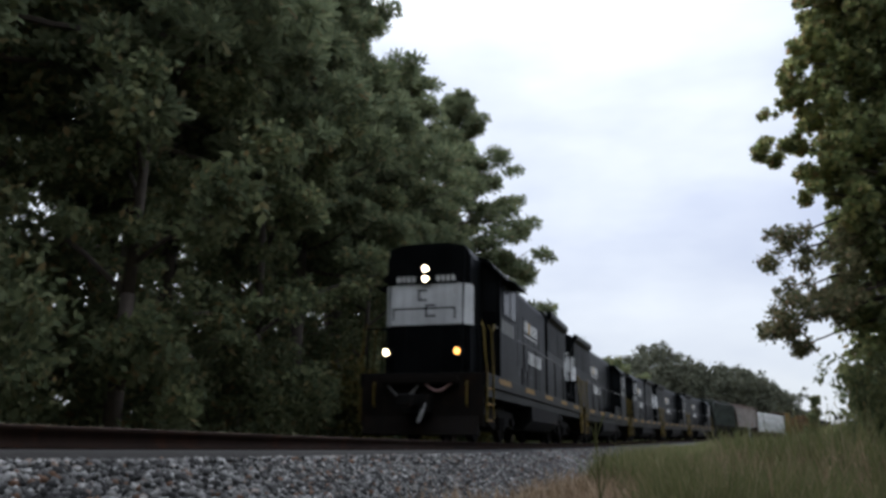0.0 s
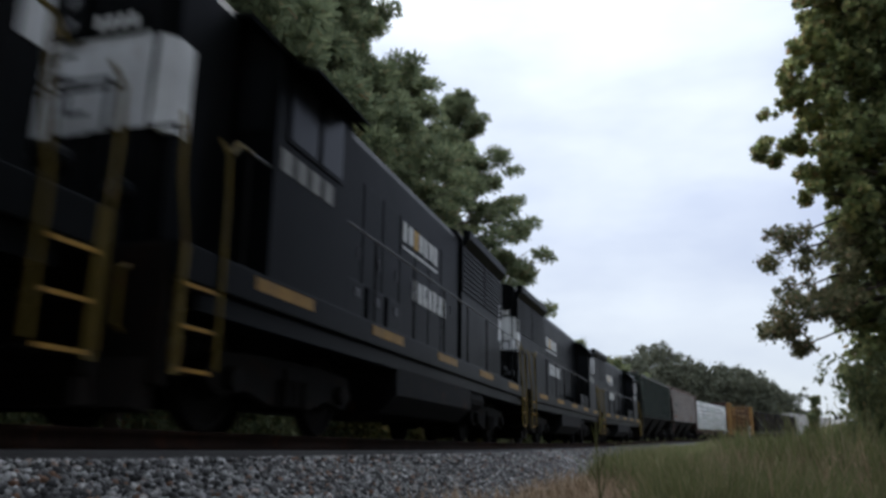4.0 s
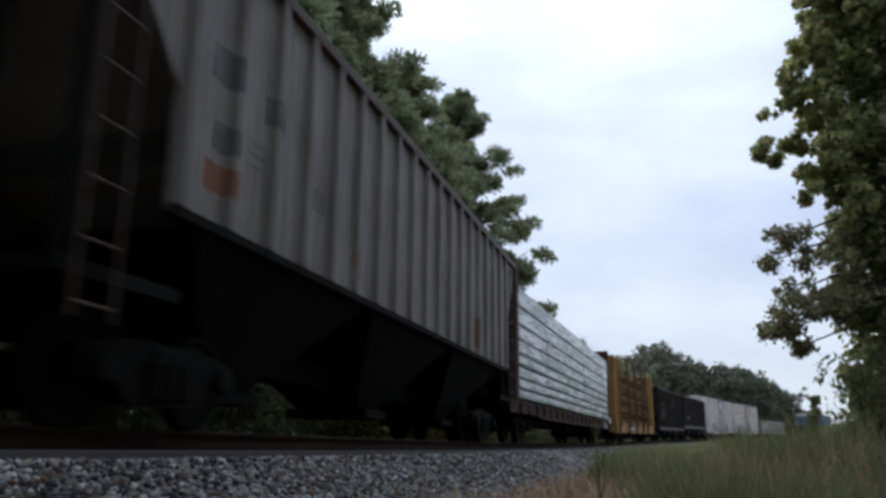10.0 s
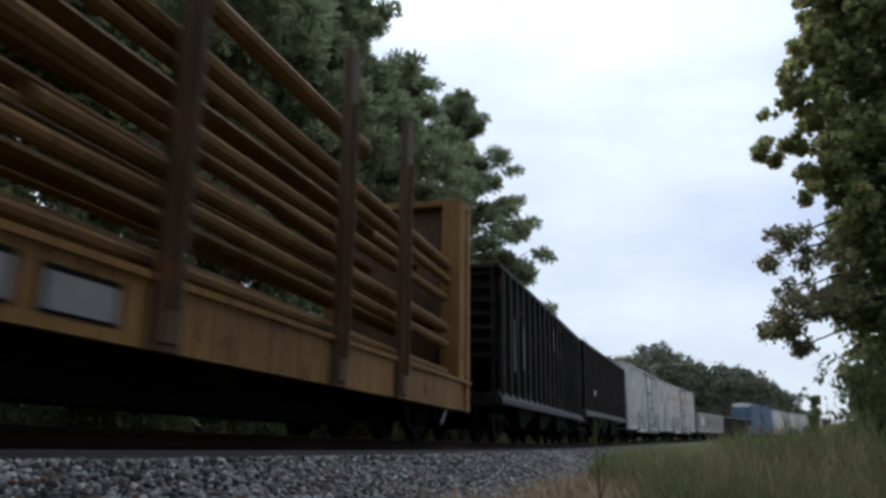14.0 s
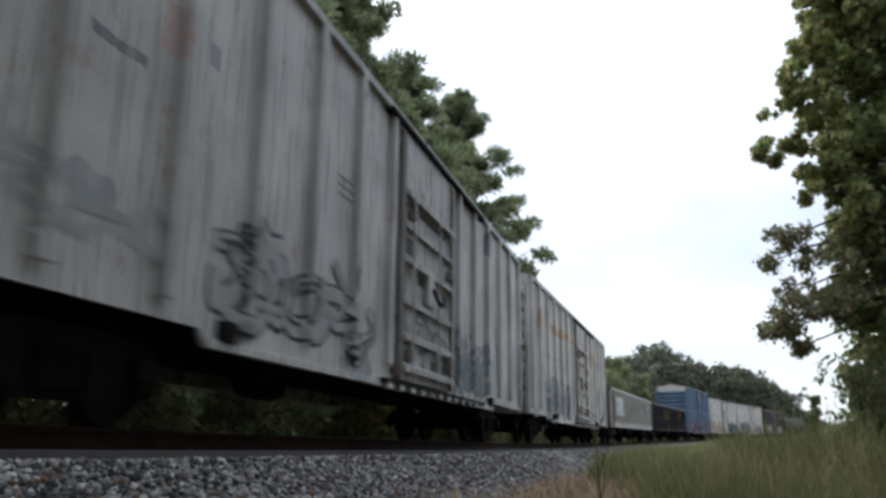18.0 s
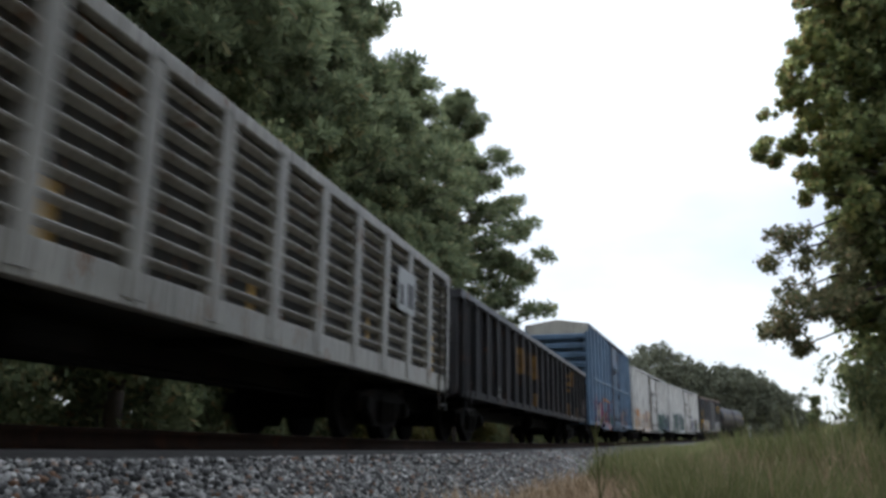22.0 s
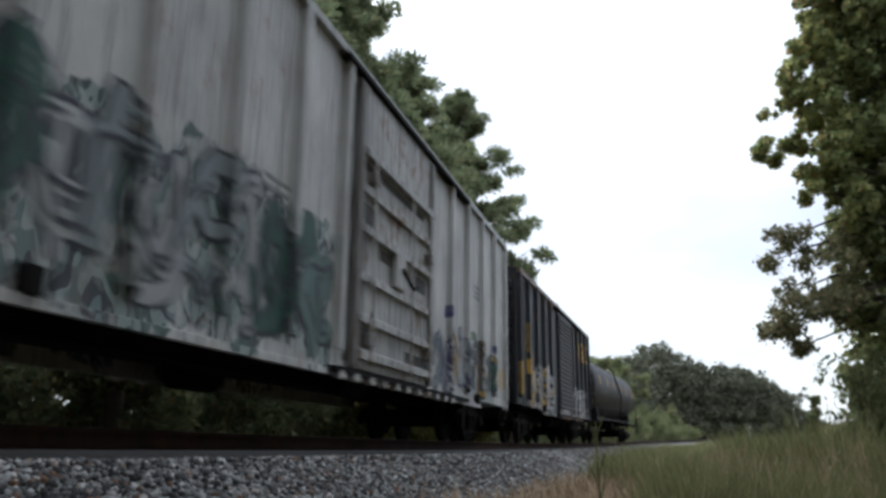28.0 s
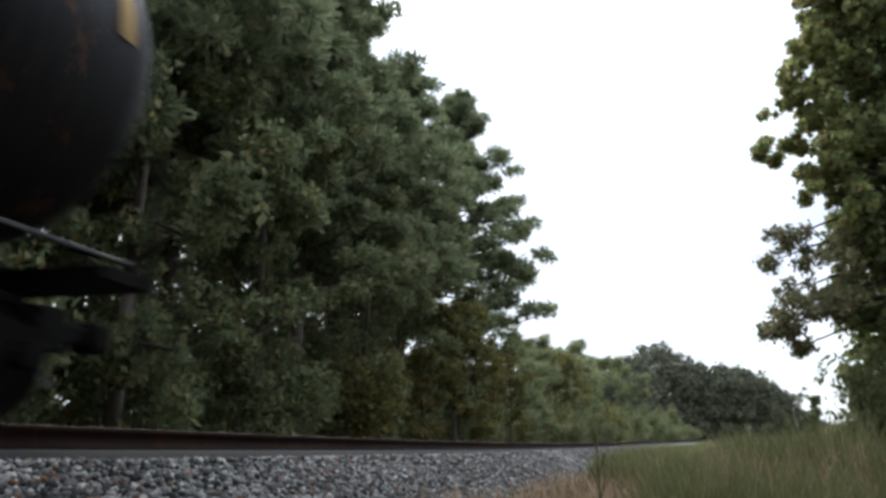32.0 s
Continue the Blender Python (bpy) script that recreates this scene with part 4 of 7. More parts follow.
def ribbon(bm, pts, w, depth, lift):
    """A painted stroke of width w along (y, z) points, laid on a surface whose x is depth(y)."""
    rows = []
    for i, (y, z) in enumerate(pts):
        a, b = pts[max(0, i - 1)], pts[min(len(pts) - 1, i + 1)]
        ty, tz = b[0] - a[0], b[1] - a[1]
        n = math.hypot(ty, tz) or 1.0
        f = 0.55 if i in (0, len(pts) - 1) else 1.0
        rows.append([bm.verts.new((depth(y - tz / n * w * f * q) + lift, y - tz / n * w * f * q, z + ty / n * w * f * q)) for q in (-0.5, -0.25, 0.0, 0.25, 0.5)])
    for u, v in zip(rows, rows[1:]):
        for k in range(4):
            bm.faces.new((u[k], u[k + 1], v[k + 1], v[k]))


def bend(pts, steps=6):
    """A smooth line through the points."""
    out = []
    for i in range(len(pts) - 1):
        p = [Vector(pts[max(0, min(len(pts) - 1, i + k))]) for k in (-1, 0, 1, 2)]
        for j in range(steps):
            t = j / steps
            out.append((0.5 * (2 * p[1] + (p[2] - p[0]) * t + (2 * p[0] - 5 * p[1] + 4 * p[2] - p[3]) * t * t + (3 * p[1] - p[0] - 3 * p[2] + p[3]) * t ** 3))[:])
    out.append(tuple(pts[-1]))
    return out


def graffiti(root, depth, area, seed, count, line, fills, thick=0.24, label="sprayed graffiti scrawl"):
    """Sprayed tangles side by side in the area (y0, y1, z0, z1): crossing hooks and swirls with a dark edge, none of them a letter."""
    rnd = random.Random(seed)
    y0, y1, z0, z1 = area
    pitch = (y1 - y0) / count
    for i in range(count):
        c = y0 + (i + 0.5) * pitch
        back, front, shine = bmesh.new(), bmesh.new(), bmesh.new()
        for k in range(4 if fills else 3):
            a = rnd.uniform(0, 6.283)
            turn = rnd.choice((-1, 1)) * rnd.uniform(0.7, 1.6)
            ry, rz = pitch * rnd.uniform(0.3, 0.75), (z1 - z0) * rnd.uniform(0.2, 0.42)
            cy, cz = c + rnd.uniform(-0.3, 0.3) * pitch, z0 + (z1 - z0) * rnd.uniform(0.32, 0.66)
            pts = []
            for q in range(5):
                b, g = a + turn * q * 0.75, rnd.uniform(0.55, 1.15)
                pts.append((cy + math.cos(b) * ry * g, min(z1, max(z0, cz + math.sin(b) * rz * g))))
            pts = bend(pts)
            tw = thick * rnd.uniform(0.5, 1.25)
            lift = 0.004 + 0.0009 * (k + 4 * (i % 2))
            if fills:
                ribbon(back, pts, tw + rnd.uniform(0.05, 0.12), depth, lift)
                ribbon(front, pts, tw, depth, lift + 0.008)
                if k % 2:
                    ribbon(shine, pts[3:-3], 0.05, depth, lift + 0.017)
            else:
                ribbon(back, pts, tw, depth, lift)
        tag = part("graffiti", back, line, root, label)
        if fills:
            j = rnd.randrange(len(fills))
            part("graffiti_fill", front, fills[j], tag)
            part("graffiti_line", shine, line if rnd.random() < 0.6 else fills[j - 1], tag)
        else:
            front.free()
            shine.free()


# -- locomotives --
def locomotive(front, cab_first, lit, label):
    root, half = vehicle("diesel_locomotive", label, "locomotive", front, front + 17.5, 10.6, 0.52, 2.74, True, "locomotives of the train", 0.2)
    d = 1 if cab_first else -1

    def Y(a, b):
        return min(a * d, b * d), max(a * d, b * d)

    deck = part("underframe", box(one_box(-1.5, 1.5, -8.35, 8.35, 1.2, 1.52, bevel=0.02), -1.42, 1.42, -7.9, 7.9, 1.0, 1.2), M_BLACK, root)
    stripe = solid("sill_stripe", one_box(-0.004, 0.004, -0.68, 0.62, 1.34, 1.47), M_YELLOW)
    for sx in (-1.503, 1.503):
        for y in (-6.6, -3.4, -0.2, 3.0, 6.2):
            share("sill_stripe", stripe, root, (sx, y + 0.25, 0), "worn yellow stripe")
    for q in (-1, 1):
        bm = bmesh.new()
        box(bm, -1.45, 1.45, q * 8.25, q * 8.38, 0.32, 1.5, bevel=0.03)
        box(bm, -0.9, 0.9, q * 8.38, q * 8.6, 1.25, 1.42, bevel=0.03)
        slab(bm, [(q * 8.3, 0.12), (q * 8.55, 0.15), (q * 8.38, 0.55), (q * 8.28, 0.55)], -1.35, 1.35)
        part("pilot", bm, M_PILOT, root, "dusty brown-black pilot plate")
        for sx in (-1, 1):
            for z in (0.45, 0.8, 1.15):
                tread = part("step", one_box(sx * 1.05, sx * 1.5, q * 7.75, q * 8.2, z, z + 0.035), M_GEAR, root)
                part("step_edge", one_box(sx * 1.503, sx * 1.512, q * 7.75, q * 8.2, z, z + 0.035), M_YELLOW, tread, "worn yellow step edge")
            # bowed grab irons on both sides of the steps, and a short inner one
            for yy, bow in ((8.27, 0.06), (7.66, -0.06)):
                grab = tube(bmesh.new(), [(sx * 1.51, q * yy, 0.5), (sx * 1.51, q * yy, 1.55), (sx * 1.47, q * (yy + bow), 2.05), (sx * 1.45, q * (yy + bow), 2.5), (sx * 1.38, q * yy, 2.66)], 0.021, 7)
                part("grab_iron", grab, M_RAILYEL, root, "grimy yellow grab iron")
            part("grab_iron", tube(bmesh.new(), [(sx * 1.5, q * 7.66, 2.5), (sx * 1.48, q * 7.5, 2.66), (sx * 1.44, q * 7.2, 2.7)], 0.022), M_RAILYEL, root, "grimy yellow grab iron")
            part("step_plate", one_box(sx * 1.49, sx * 1.505, q * 8.2, q * 8.29, 0.42, 1.5), M_RAILYEL, root, "grimy yellow step side")
            part("grab_iron", tube(bmesh.new(), [(sx * 1.1, q * 8.42, 0.75), (sx * 1.1, q * 8.5, 0.8), (sx * 1.1, q * 8.5, 1.25), (sx * 1.1, q * 8.42, 1.3)], 0.02), M_RAILYEL, root, "grimy yellow grab iron")
        for sx in (-1, 1):
            rail = tube(bmesh.new(), [(sx * 1.36, q * 8.3, 1.5), (sx * 1.36, q * 8.3, 2.55), (sx * 0.42, q * 8.3, 2.55), (sx * 0.42, q * 8.3, 1.5)], 0.02)
            er = part("end_rail", rail, M_BLACK, root)
            part("end_rail_post", rod(bmesh.new(), (sx * 0.9, q * 8.3, 1.5), (sx * 0.9, q * 8.3, 2.55), 0.016), M_BLACK, er)
        hose = bmesh.new()
        tube(hose, [Vector((-0.75 + 0.09 * i, q * 8.5, 1.22 - 0.28 * math.sin(math.pi * i / 8))) for i in range(9)], 0.03)
        part("control_hose", hose, M_HOSE, root, "sagging jumper hose")
        hose = bmesh.new()
        tube(hose, [Vector((0.1 + 0.085 * i, q * 8.5, 1.3 - 0.2 * math.sin(math.pi * i / 8))) for i in range(9)], 0.032)
        part("control_hose", hose, M_HOSEP if q < 0 else M_HOSE, root, "faded red jumper hose")
    # hoods: chamfered boxes with a rounded roof
    def hood(y0, y1, w, z1, name, c=0.16):
        a, b = Y(y0, y1)
        bm = bmesh.new()
        prof = [(-w, 1.5), (-w, z1 - 0.3), (-w + 0.1, z1 - 0.1), (-w * 0.55, z1), (w * 0.55, z1), (w - 0.1, z1 - 0.1), (w, z1 - 0.3), (w, 1.5)]
        slab(bm, prof, a, b, "y")
        es = [e for e in bm.edges if abs(abs(e.verts[0].co.x) - w) < 1e-4 and abs(e.verts[0].co.x - e.verts[1].co.x) < 1e-4 and abs(e.verts[0].co.y - e.verts[1].co.y) < 1e-4]
        bmesh.ops.bevel(bm, geom=es, offset=c, segments=3, affect="EDGES")
        return part(name, bm, M_BLACK, root)
    short = hood(-8.12, -6.8, 1.04, 4.6, "short_hood")
    long_ = hood(-4.75, 3.0, 0.9, 4.7, "long_hood", 0.05)
    rad = hood(3.0, 7.65, 0.94, 4.8, "radiator_hood")
    # white panel round each end of the hoods
    for y_face, sgn, w, zp, zq in ((-8.12, -1, 1.04, 2.64, 3.60), (7.65, 1, 0.94, 2.7, 3.76)):
        c = 0.165
        up = zq - 3.76
        yf = y_face * d
        sg = sgn * d
        out = [(-w - 0.006, yf - sg * 0.42), (-w - 0.006, yf - sg * c), (-w + c, yf + sg * 0.008), (w - c, yf + sg * 0.008), (w + 0.006, yf - sg * c), (w + 0.006, yf - sg * 0.42),
               (w - 0.02, yf - sg * 0.42), (w - c - 0.02, yf - sg * 0.03), (-w + c + 0.02, yf - sg * 0.03), (-w + 0.02, yf - sg * 0.42)]
        panel = part("nose_panel", slab(bmesh.new(), out, zp, zq, "z"), M_WHITE, root, "white painted nose panel")
        for x0, x1, z0, z1 in ((-0.2, 0.02, 3.36, 3.64), (-0.02, 0.24, 2.98, 3.28)):
            z0, z1 = z0 + up, z1 + up
            bm = bmesh.new()
            yb = yf + sg * 0.012
            for u0, u1, v0, v1 in ((x0, x0 + 0.05, z0, z1), (x0, x1, z1 - 0.05, z1), (x0, x1, z0, z0 + 0.05)):
                box(bm, u0, u1, min(yb, yb + sg * 0.004), max(yb, yb + sg * 0.004), v0, v1)
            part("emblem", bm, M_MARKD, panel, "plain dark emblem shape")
        boards = bmesh.new()
        for x0, x1 in ((-0.78, -0.2), (0.2, 0.78)):
            box(boards, x0, x1, min(yf, yf + sg * 0.05), max(yf, yf + sg * 0.05), 3.78 + up, 3.98 + up, bevel=0.01)
        board = part("number_board", boards, M_BLACK, root)
        for x0 in (-0.72, 0.26):
            for i in range(4):
                part("marking", one_box(x0 + i * 0.125, x0 + i * 0.125 + 0.085, min(yf + sg * 0.05, yf + sg * 0.056), max(yf + sg * 0.05, yf + sg * 0.056), 3.81 + up, 3.95 + up), M_MARK, board)
        lamp = part("headlight", box(bmesh.new(), -0.14, 0.14, min(yf, yf + sg * 0.1), max(yf, yf + sg * 0.1), 3.74 + up, 4.26 + up, bevel=0.05), M_BLACK, root)
        on = lit and sg < 0
        for z in (3.88 + up, 4.12 + up):
            part("lens", lathe(bmesh.new(), [(0.0, 0.02), (sg * 0.012, 0.075), (sg * 0.02, 0.06)], "y", 16, (0, yf + sg * 0.095, z)), M_LAMP if on else M_DEAD, lamp)
        bm = bmesh.new()
        tube(bm, [(-0.75, yf + sg * 0.16, 2.75), (-0.75, yf + sg * 0.16, 3.0), (0.75, yf + sg * 0.16, 3.0), (0.75, yf + sg * 0.16, 2.75)], 0.018)
        part("grab_iron", bm, M_BLACK, root)
        for x in (-0.85, 0.85):
            ye = sg * 8.02 if sgn > 0 else sg * 8.2
            dl = part("ditch_light", lathe(bmesh.new(), [(ye, 0.05), (ye + sg * 0.07, 0.12), (ye + sg * 0.23, 0.13)], "y", 14, (x, 0, 1.98)), M_BLACK, root)
            part("bracket", rod(bmesh.new(), (x, ye + sg * 0.13, 1.5), (x, ye + sg * 0.13, 1.88), 0.03), M_BLACK, dl)
            part("lens", lathe(bmesh.new(), [(ye + sg * 0.225, 0.08), (ye + sg * 0.242, 0.065)], "y", 14, (x, 0, 1.98)), (M_LAMP if x < 0 else M_DITCH) if on else M_DEAD, dl)
    # cab
    a, b = Y(-6.8, -4.75)
    bm = bmesh.new()
    slab(bm, [(-1.48, 1.5), (-1.48, 4.02), (-1.15, 4.35), (1.15, 4.35), (1.48, 4.02), (1.48, 1.5)], a, b, "y")
    cab = part("cab", bm, M_BLACK, root)
    a2, b2 = Y(-7.0, -4.55)
    roof = [(-1.58, 3.98), (-1.2, 4.4), (-0.5, 4.55), (0.5, 4.55), (1.2, 4.4), (1.58, 3.98), (1.54, 3.96), (1.18, 4.35), (0.5, 4.49), (-0.5, 4.49), (-1.18, 4.35), (-1.54, 3.96)]
    part("cab_roof", slab(bmesh.new(), roof, a2, b2, "y"), M_BLACK, root)
    for sx in (-1, 1):
        for w0, w1 in ((-6.5, -5.85), (-5.7, -5.1)):
            u, v = Y(w0, w1)
            win = part("window", box(bmesh.new(), sx * 1.475, sx * 1.5, u - 0.05, v + 0.05, 3.05, 3.92, bevel=0.008), M_BLACK, root)
            part("pane", one_box(sx * 1.501, sx * 1.507, u, v, 3.1, 3.87), M_GLASS, win)
        for i in range(4):
            u, v = (-0.72 + i * 0.36 - 0.13, -0.72 + i * 0.36 + 0.13)
            yc = -5.8 * d
            part("marking", one_box(sx * 1.481, sx * 1.488, yc + u, yc + v, 2.62 if lit else 2.7, 2.95), M_MARKG, cab)
        for yw in (-6.82, -4.74):
            u = yw * d
            part("pane", one_box(sx * 1.0, sx * 1.38, min(u, u + 0.01), max(u, u + 0.01), 3.1, 3.85), M_GLASS, cab)
        # mirror and sun visor
        u, v = Y(-6.6, -5.0)
        part("awning", slab(bmesh.new(), [(sx * 1.5, 3.98), (sx * 1.82, 3.86), (sx * 1.82, 3.84), (sx * 1.5, 3.95)], u, v, "y"), M_BLACK, cab)
    # hood doors, vents and lettering blocks
    dm = solid("hood_door", one_box(-0.008, 0.008, -0.4, 0.4, 1.62, 3.85, bevel=0.006), M_BLACK)
    hm = solid("latch", one_box(-0.012, 0.012, -0.02, 0.02, -0.09, 0.09), M_MARKD)
    for sx in (-1, 1):
        for i in range(8):
            dr = share("hood_door", dm, root, (sx * 0.904, d * (-4.2 + i * 0.88), 0))
            if sx > 0:
                share("latch", hm, dr, (0.012, 0.3, 2.7))
        sl = solid("vent_slat", one_box(-0.02, 0.02, -1.1, 1.1, -0.035, 0.035), M_BLACK)
        for g0 in (4.2, 6.5):
            for i in range(9):
                share("vent_slat", sl, root, (sx * 0.95, d * (g0 + 0.02), 3.35 + i * 0.12))
        part("radiator_wing", slab(bmesh.new(), [(sx * 0.92, 4.35), (sx * 1.1, 4.55), (sx * 1.1, 4.74), (sx * 0.92, 4.76)], *Y(3.3, 7.5), "y"), M_BLACK, root)
        # two lines of plain letter blocks and an underline
        if sx > 0:
            yl = -2.63 if not cab_first else -0.95
            for i in range(7):
                w, drop = 0.2 + 0.05 * ((i * 3) % 4) / 3, 0.02 * (i % 2)
                part("letter_block", one_box(0.914, 0.922, yl + i * 0.32, yl + i * 0.32 + w, 3.42 + drop, 3.78), M_MARKY if i == 2 else M_MARK, root)
                part("letter_block", one_box(0.914, 0.922, yl + 0.6 + i * 0.335, yl + 0.6 + i * 0.335 + w, 2.46, 2.86 - drop), M_MARK, root)
            part("underline", one_box(0.914, 0.922, yl, yl + 2.2, 3.28, 3.33), M_MARK, root)
        # side handrail with stanchions
        rail = tube(bmesh.new(), [(sx * 1.42, -7.2, 2.7), (sx * 1.42, 7.2, 2.7)], 0.018)
        part("handrail", rail, M_HANDRAIL, root)
        st = solid("stanchion", rod(bmesh.new(), (0, 0, 1.5), (0, 0, 2.7), 0.018), M_GEAR)
        for i in range(9):
            y = -7.2 + i * 1.8
            if not (min(-6.9 * d, -4.7 * d) < y < max(-6.9 * d, -4.7 * d)):
                share("stanchion", st, root, (sx * 1.42, y, 0))
        eb = solid("equipment_box", one_box(-0.11, 0.11, -0.32, 0.32, 1.52, 2.0, bevel=0.02), M_BLACK)
        lp = solid("latch_plate", one_box(-0.004, 0.004, -0.07, 0.07, 1.78, 1.9), M_MARKD)
        for i in range(3):
            case = share("equipment_box", eb, root, (sx * 1.31, d * (-4.3 + i * 0.78), 0))
            if sx > 0:
                share("latch_plate", lp, case, (0.115, 0.05, 0), "small dull latch plate")
    # roof gear
    part("exhaust_stack", box(bmesh.new(), -0.3, 0.3, *Y(0.6, 1.5), 4.55, 4.9, bevel=0.05), M_GEAR, root)
    part("radiator_fan", lathe(bmesh.new(), [(4.76, 0.8), (4.86, 0.8), (4.88, 0.7)], "z", 20, (0, d * 5.4, 0)), M_GEAR, root)
    horn = bmesh.new()
    for x in (-0.12, 0, 0.12):
        lathe(horn, [(d * -4.2 - 0.25, 0.03), (d * -4.2 + 0.1, 0.04), (d * -4.2 + 0.25, 0.09)], "y", 10, (x, 0, 4.68 + abs(x)))
    rod(horn, (0, d * -4.2, 4.45), (0, d * -4.2, 4.7), 0.03)
    part("horn", horn, M_GEAR, root)
    # tank and reservoirs
    part("fuel_tank", slab(bmesh.new(), [(-1.42, 1.02), (-1.42, 0.62), (-1.15, 0.36), (1.15, 0.36), (1.42, 0.62), (1.42, 1.02)], -2.55, 2.1, "y"), M_TANKGREY, root, "dusty dark grey fuel tank")
    for sx in (-1.2, 1.2):
        part("air_reservoir", lathe(bmesh.new(), [(2.2, 0.1), (2.3, 0.2), (3.4, 0.2), (3.5, 0.1)], "y", 12, (sx, 0, 0.85)), M_GEAR, root)
    return root


# -- freight cars --
def underframe(root, half, z=0.95, material=None):
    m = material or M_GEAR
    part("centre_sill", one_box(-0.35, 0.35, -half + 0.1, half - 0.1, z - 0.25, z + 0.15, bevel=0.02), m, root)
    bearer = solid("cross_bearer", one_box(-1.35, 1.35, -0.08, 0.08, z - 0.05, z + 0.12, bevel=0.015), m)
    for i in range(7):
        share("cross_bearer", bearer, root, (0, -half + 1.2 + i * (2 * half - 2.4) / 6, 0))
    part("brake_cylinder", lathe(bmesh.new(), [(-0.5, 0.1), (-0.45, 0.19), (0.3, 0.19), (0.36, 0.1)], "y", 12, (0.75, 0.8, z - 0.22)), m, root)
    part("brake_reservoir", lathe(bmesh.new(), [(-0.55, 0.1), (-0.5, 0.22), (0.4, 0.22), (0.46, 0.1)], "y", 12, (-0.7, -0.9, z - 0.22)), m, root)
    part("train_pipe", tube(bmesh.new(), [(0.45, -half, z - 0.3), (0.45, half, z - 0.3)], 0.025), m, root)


def stencils(root, half, x, material, seed, z_hi=3.6):
    """Small blocks of painted data: short thin lines of unequal length."""
    rnd = random.Random(seed)
    for sx in (x, -x):
        spots = []
        for blk in range(4):
            y0 = -half + 1.2 + blk * (2 * half - 3.4) / 3.2 + rnd.uniform(-0.3, 0.3)
            z0 = rnd.uniform(2.3, z_hi)
            w = rnd.uniform(0.45, 0.8)
            for line in range(rnd.randint(3, 5)):
                y = y0 + rnd.uniform(0, 0.06)
                z = z0 - line * 0.115
                while y < y0 + w:
                    n = rnd.uniform(0.1, 0.3)
                    spots.append((y, min(y + n, y0 + w + 0.05), z, z + 0.05))
                    y += n + 0.05
        if sx < 0:
            spots = spots[::3]
        bars(root, spots, material, sx)


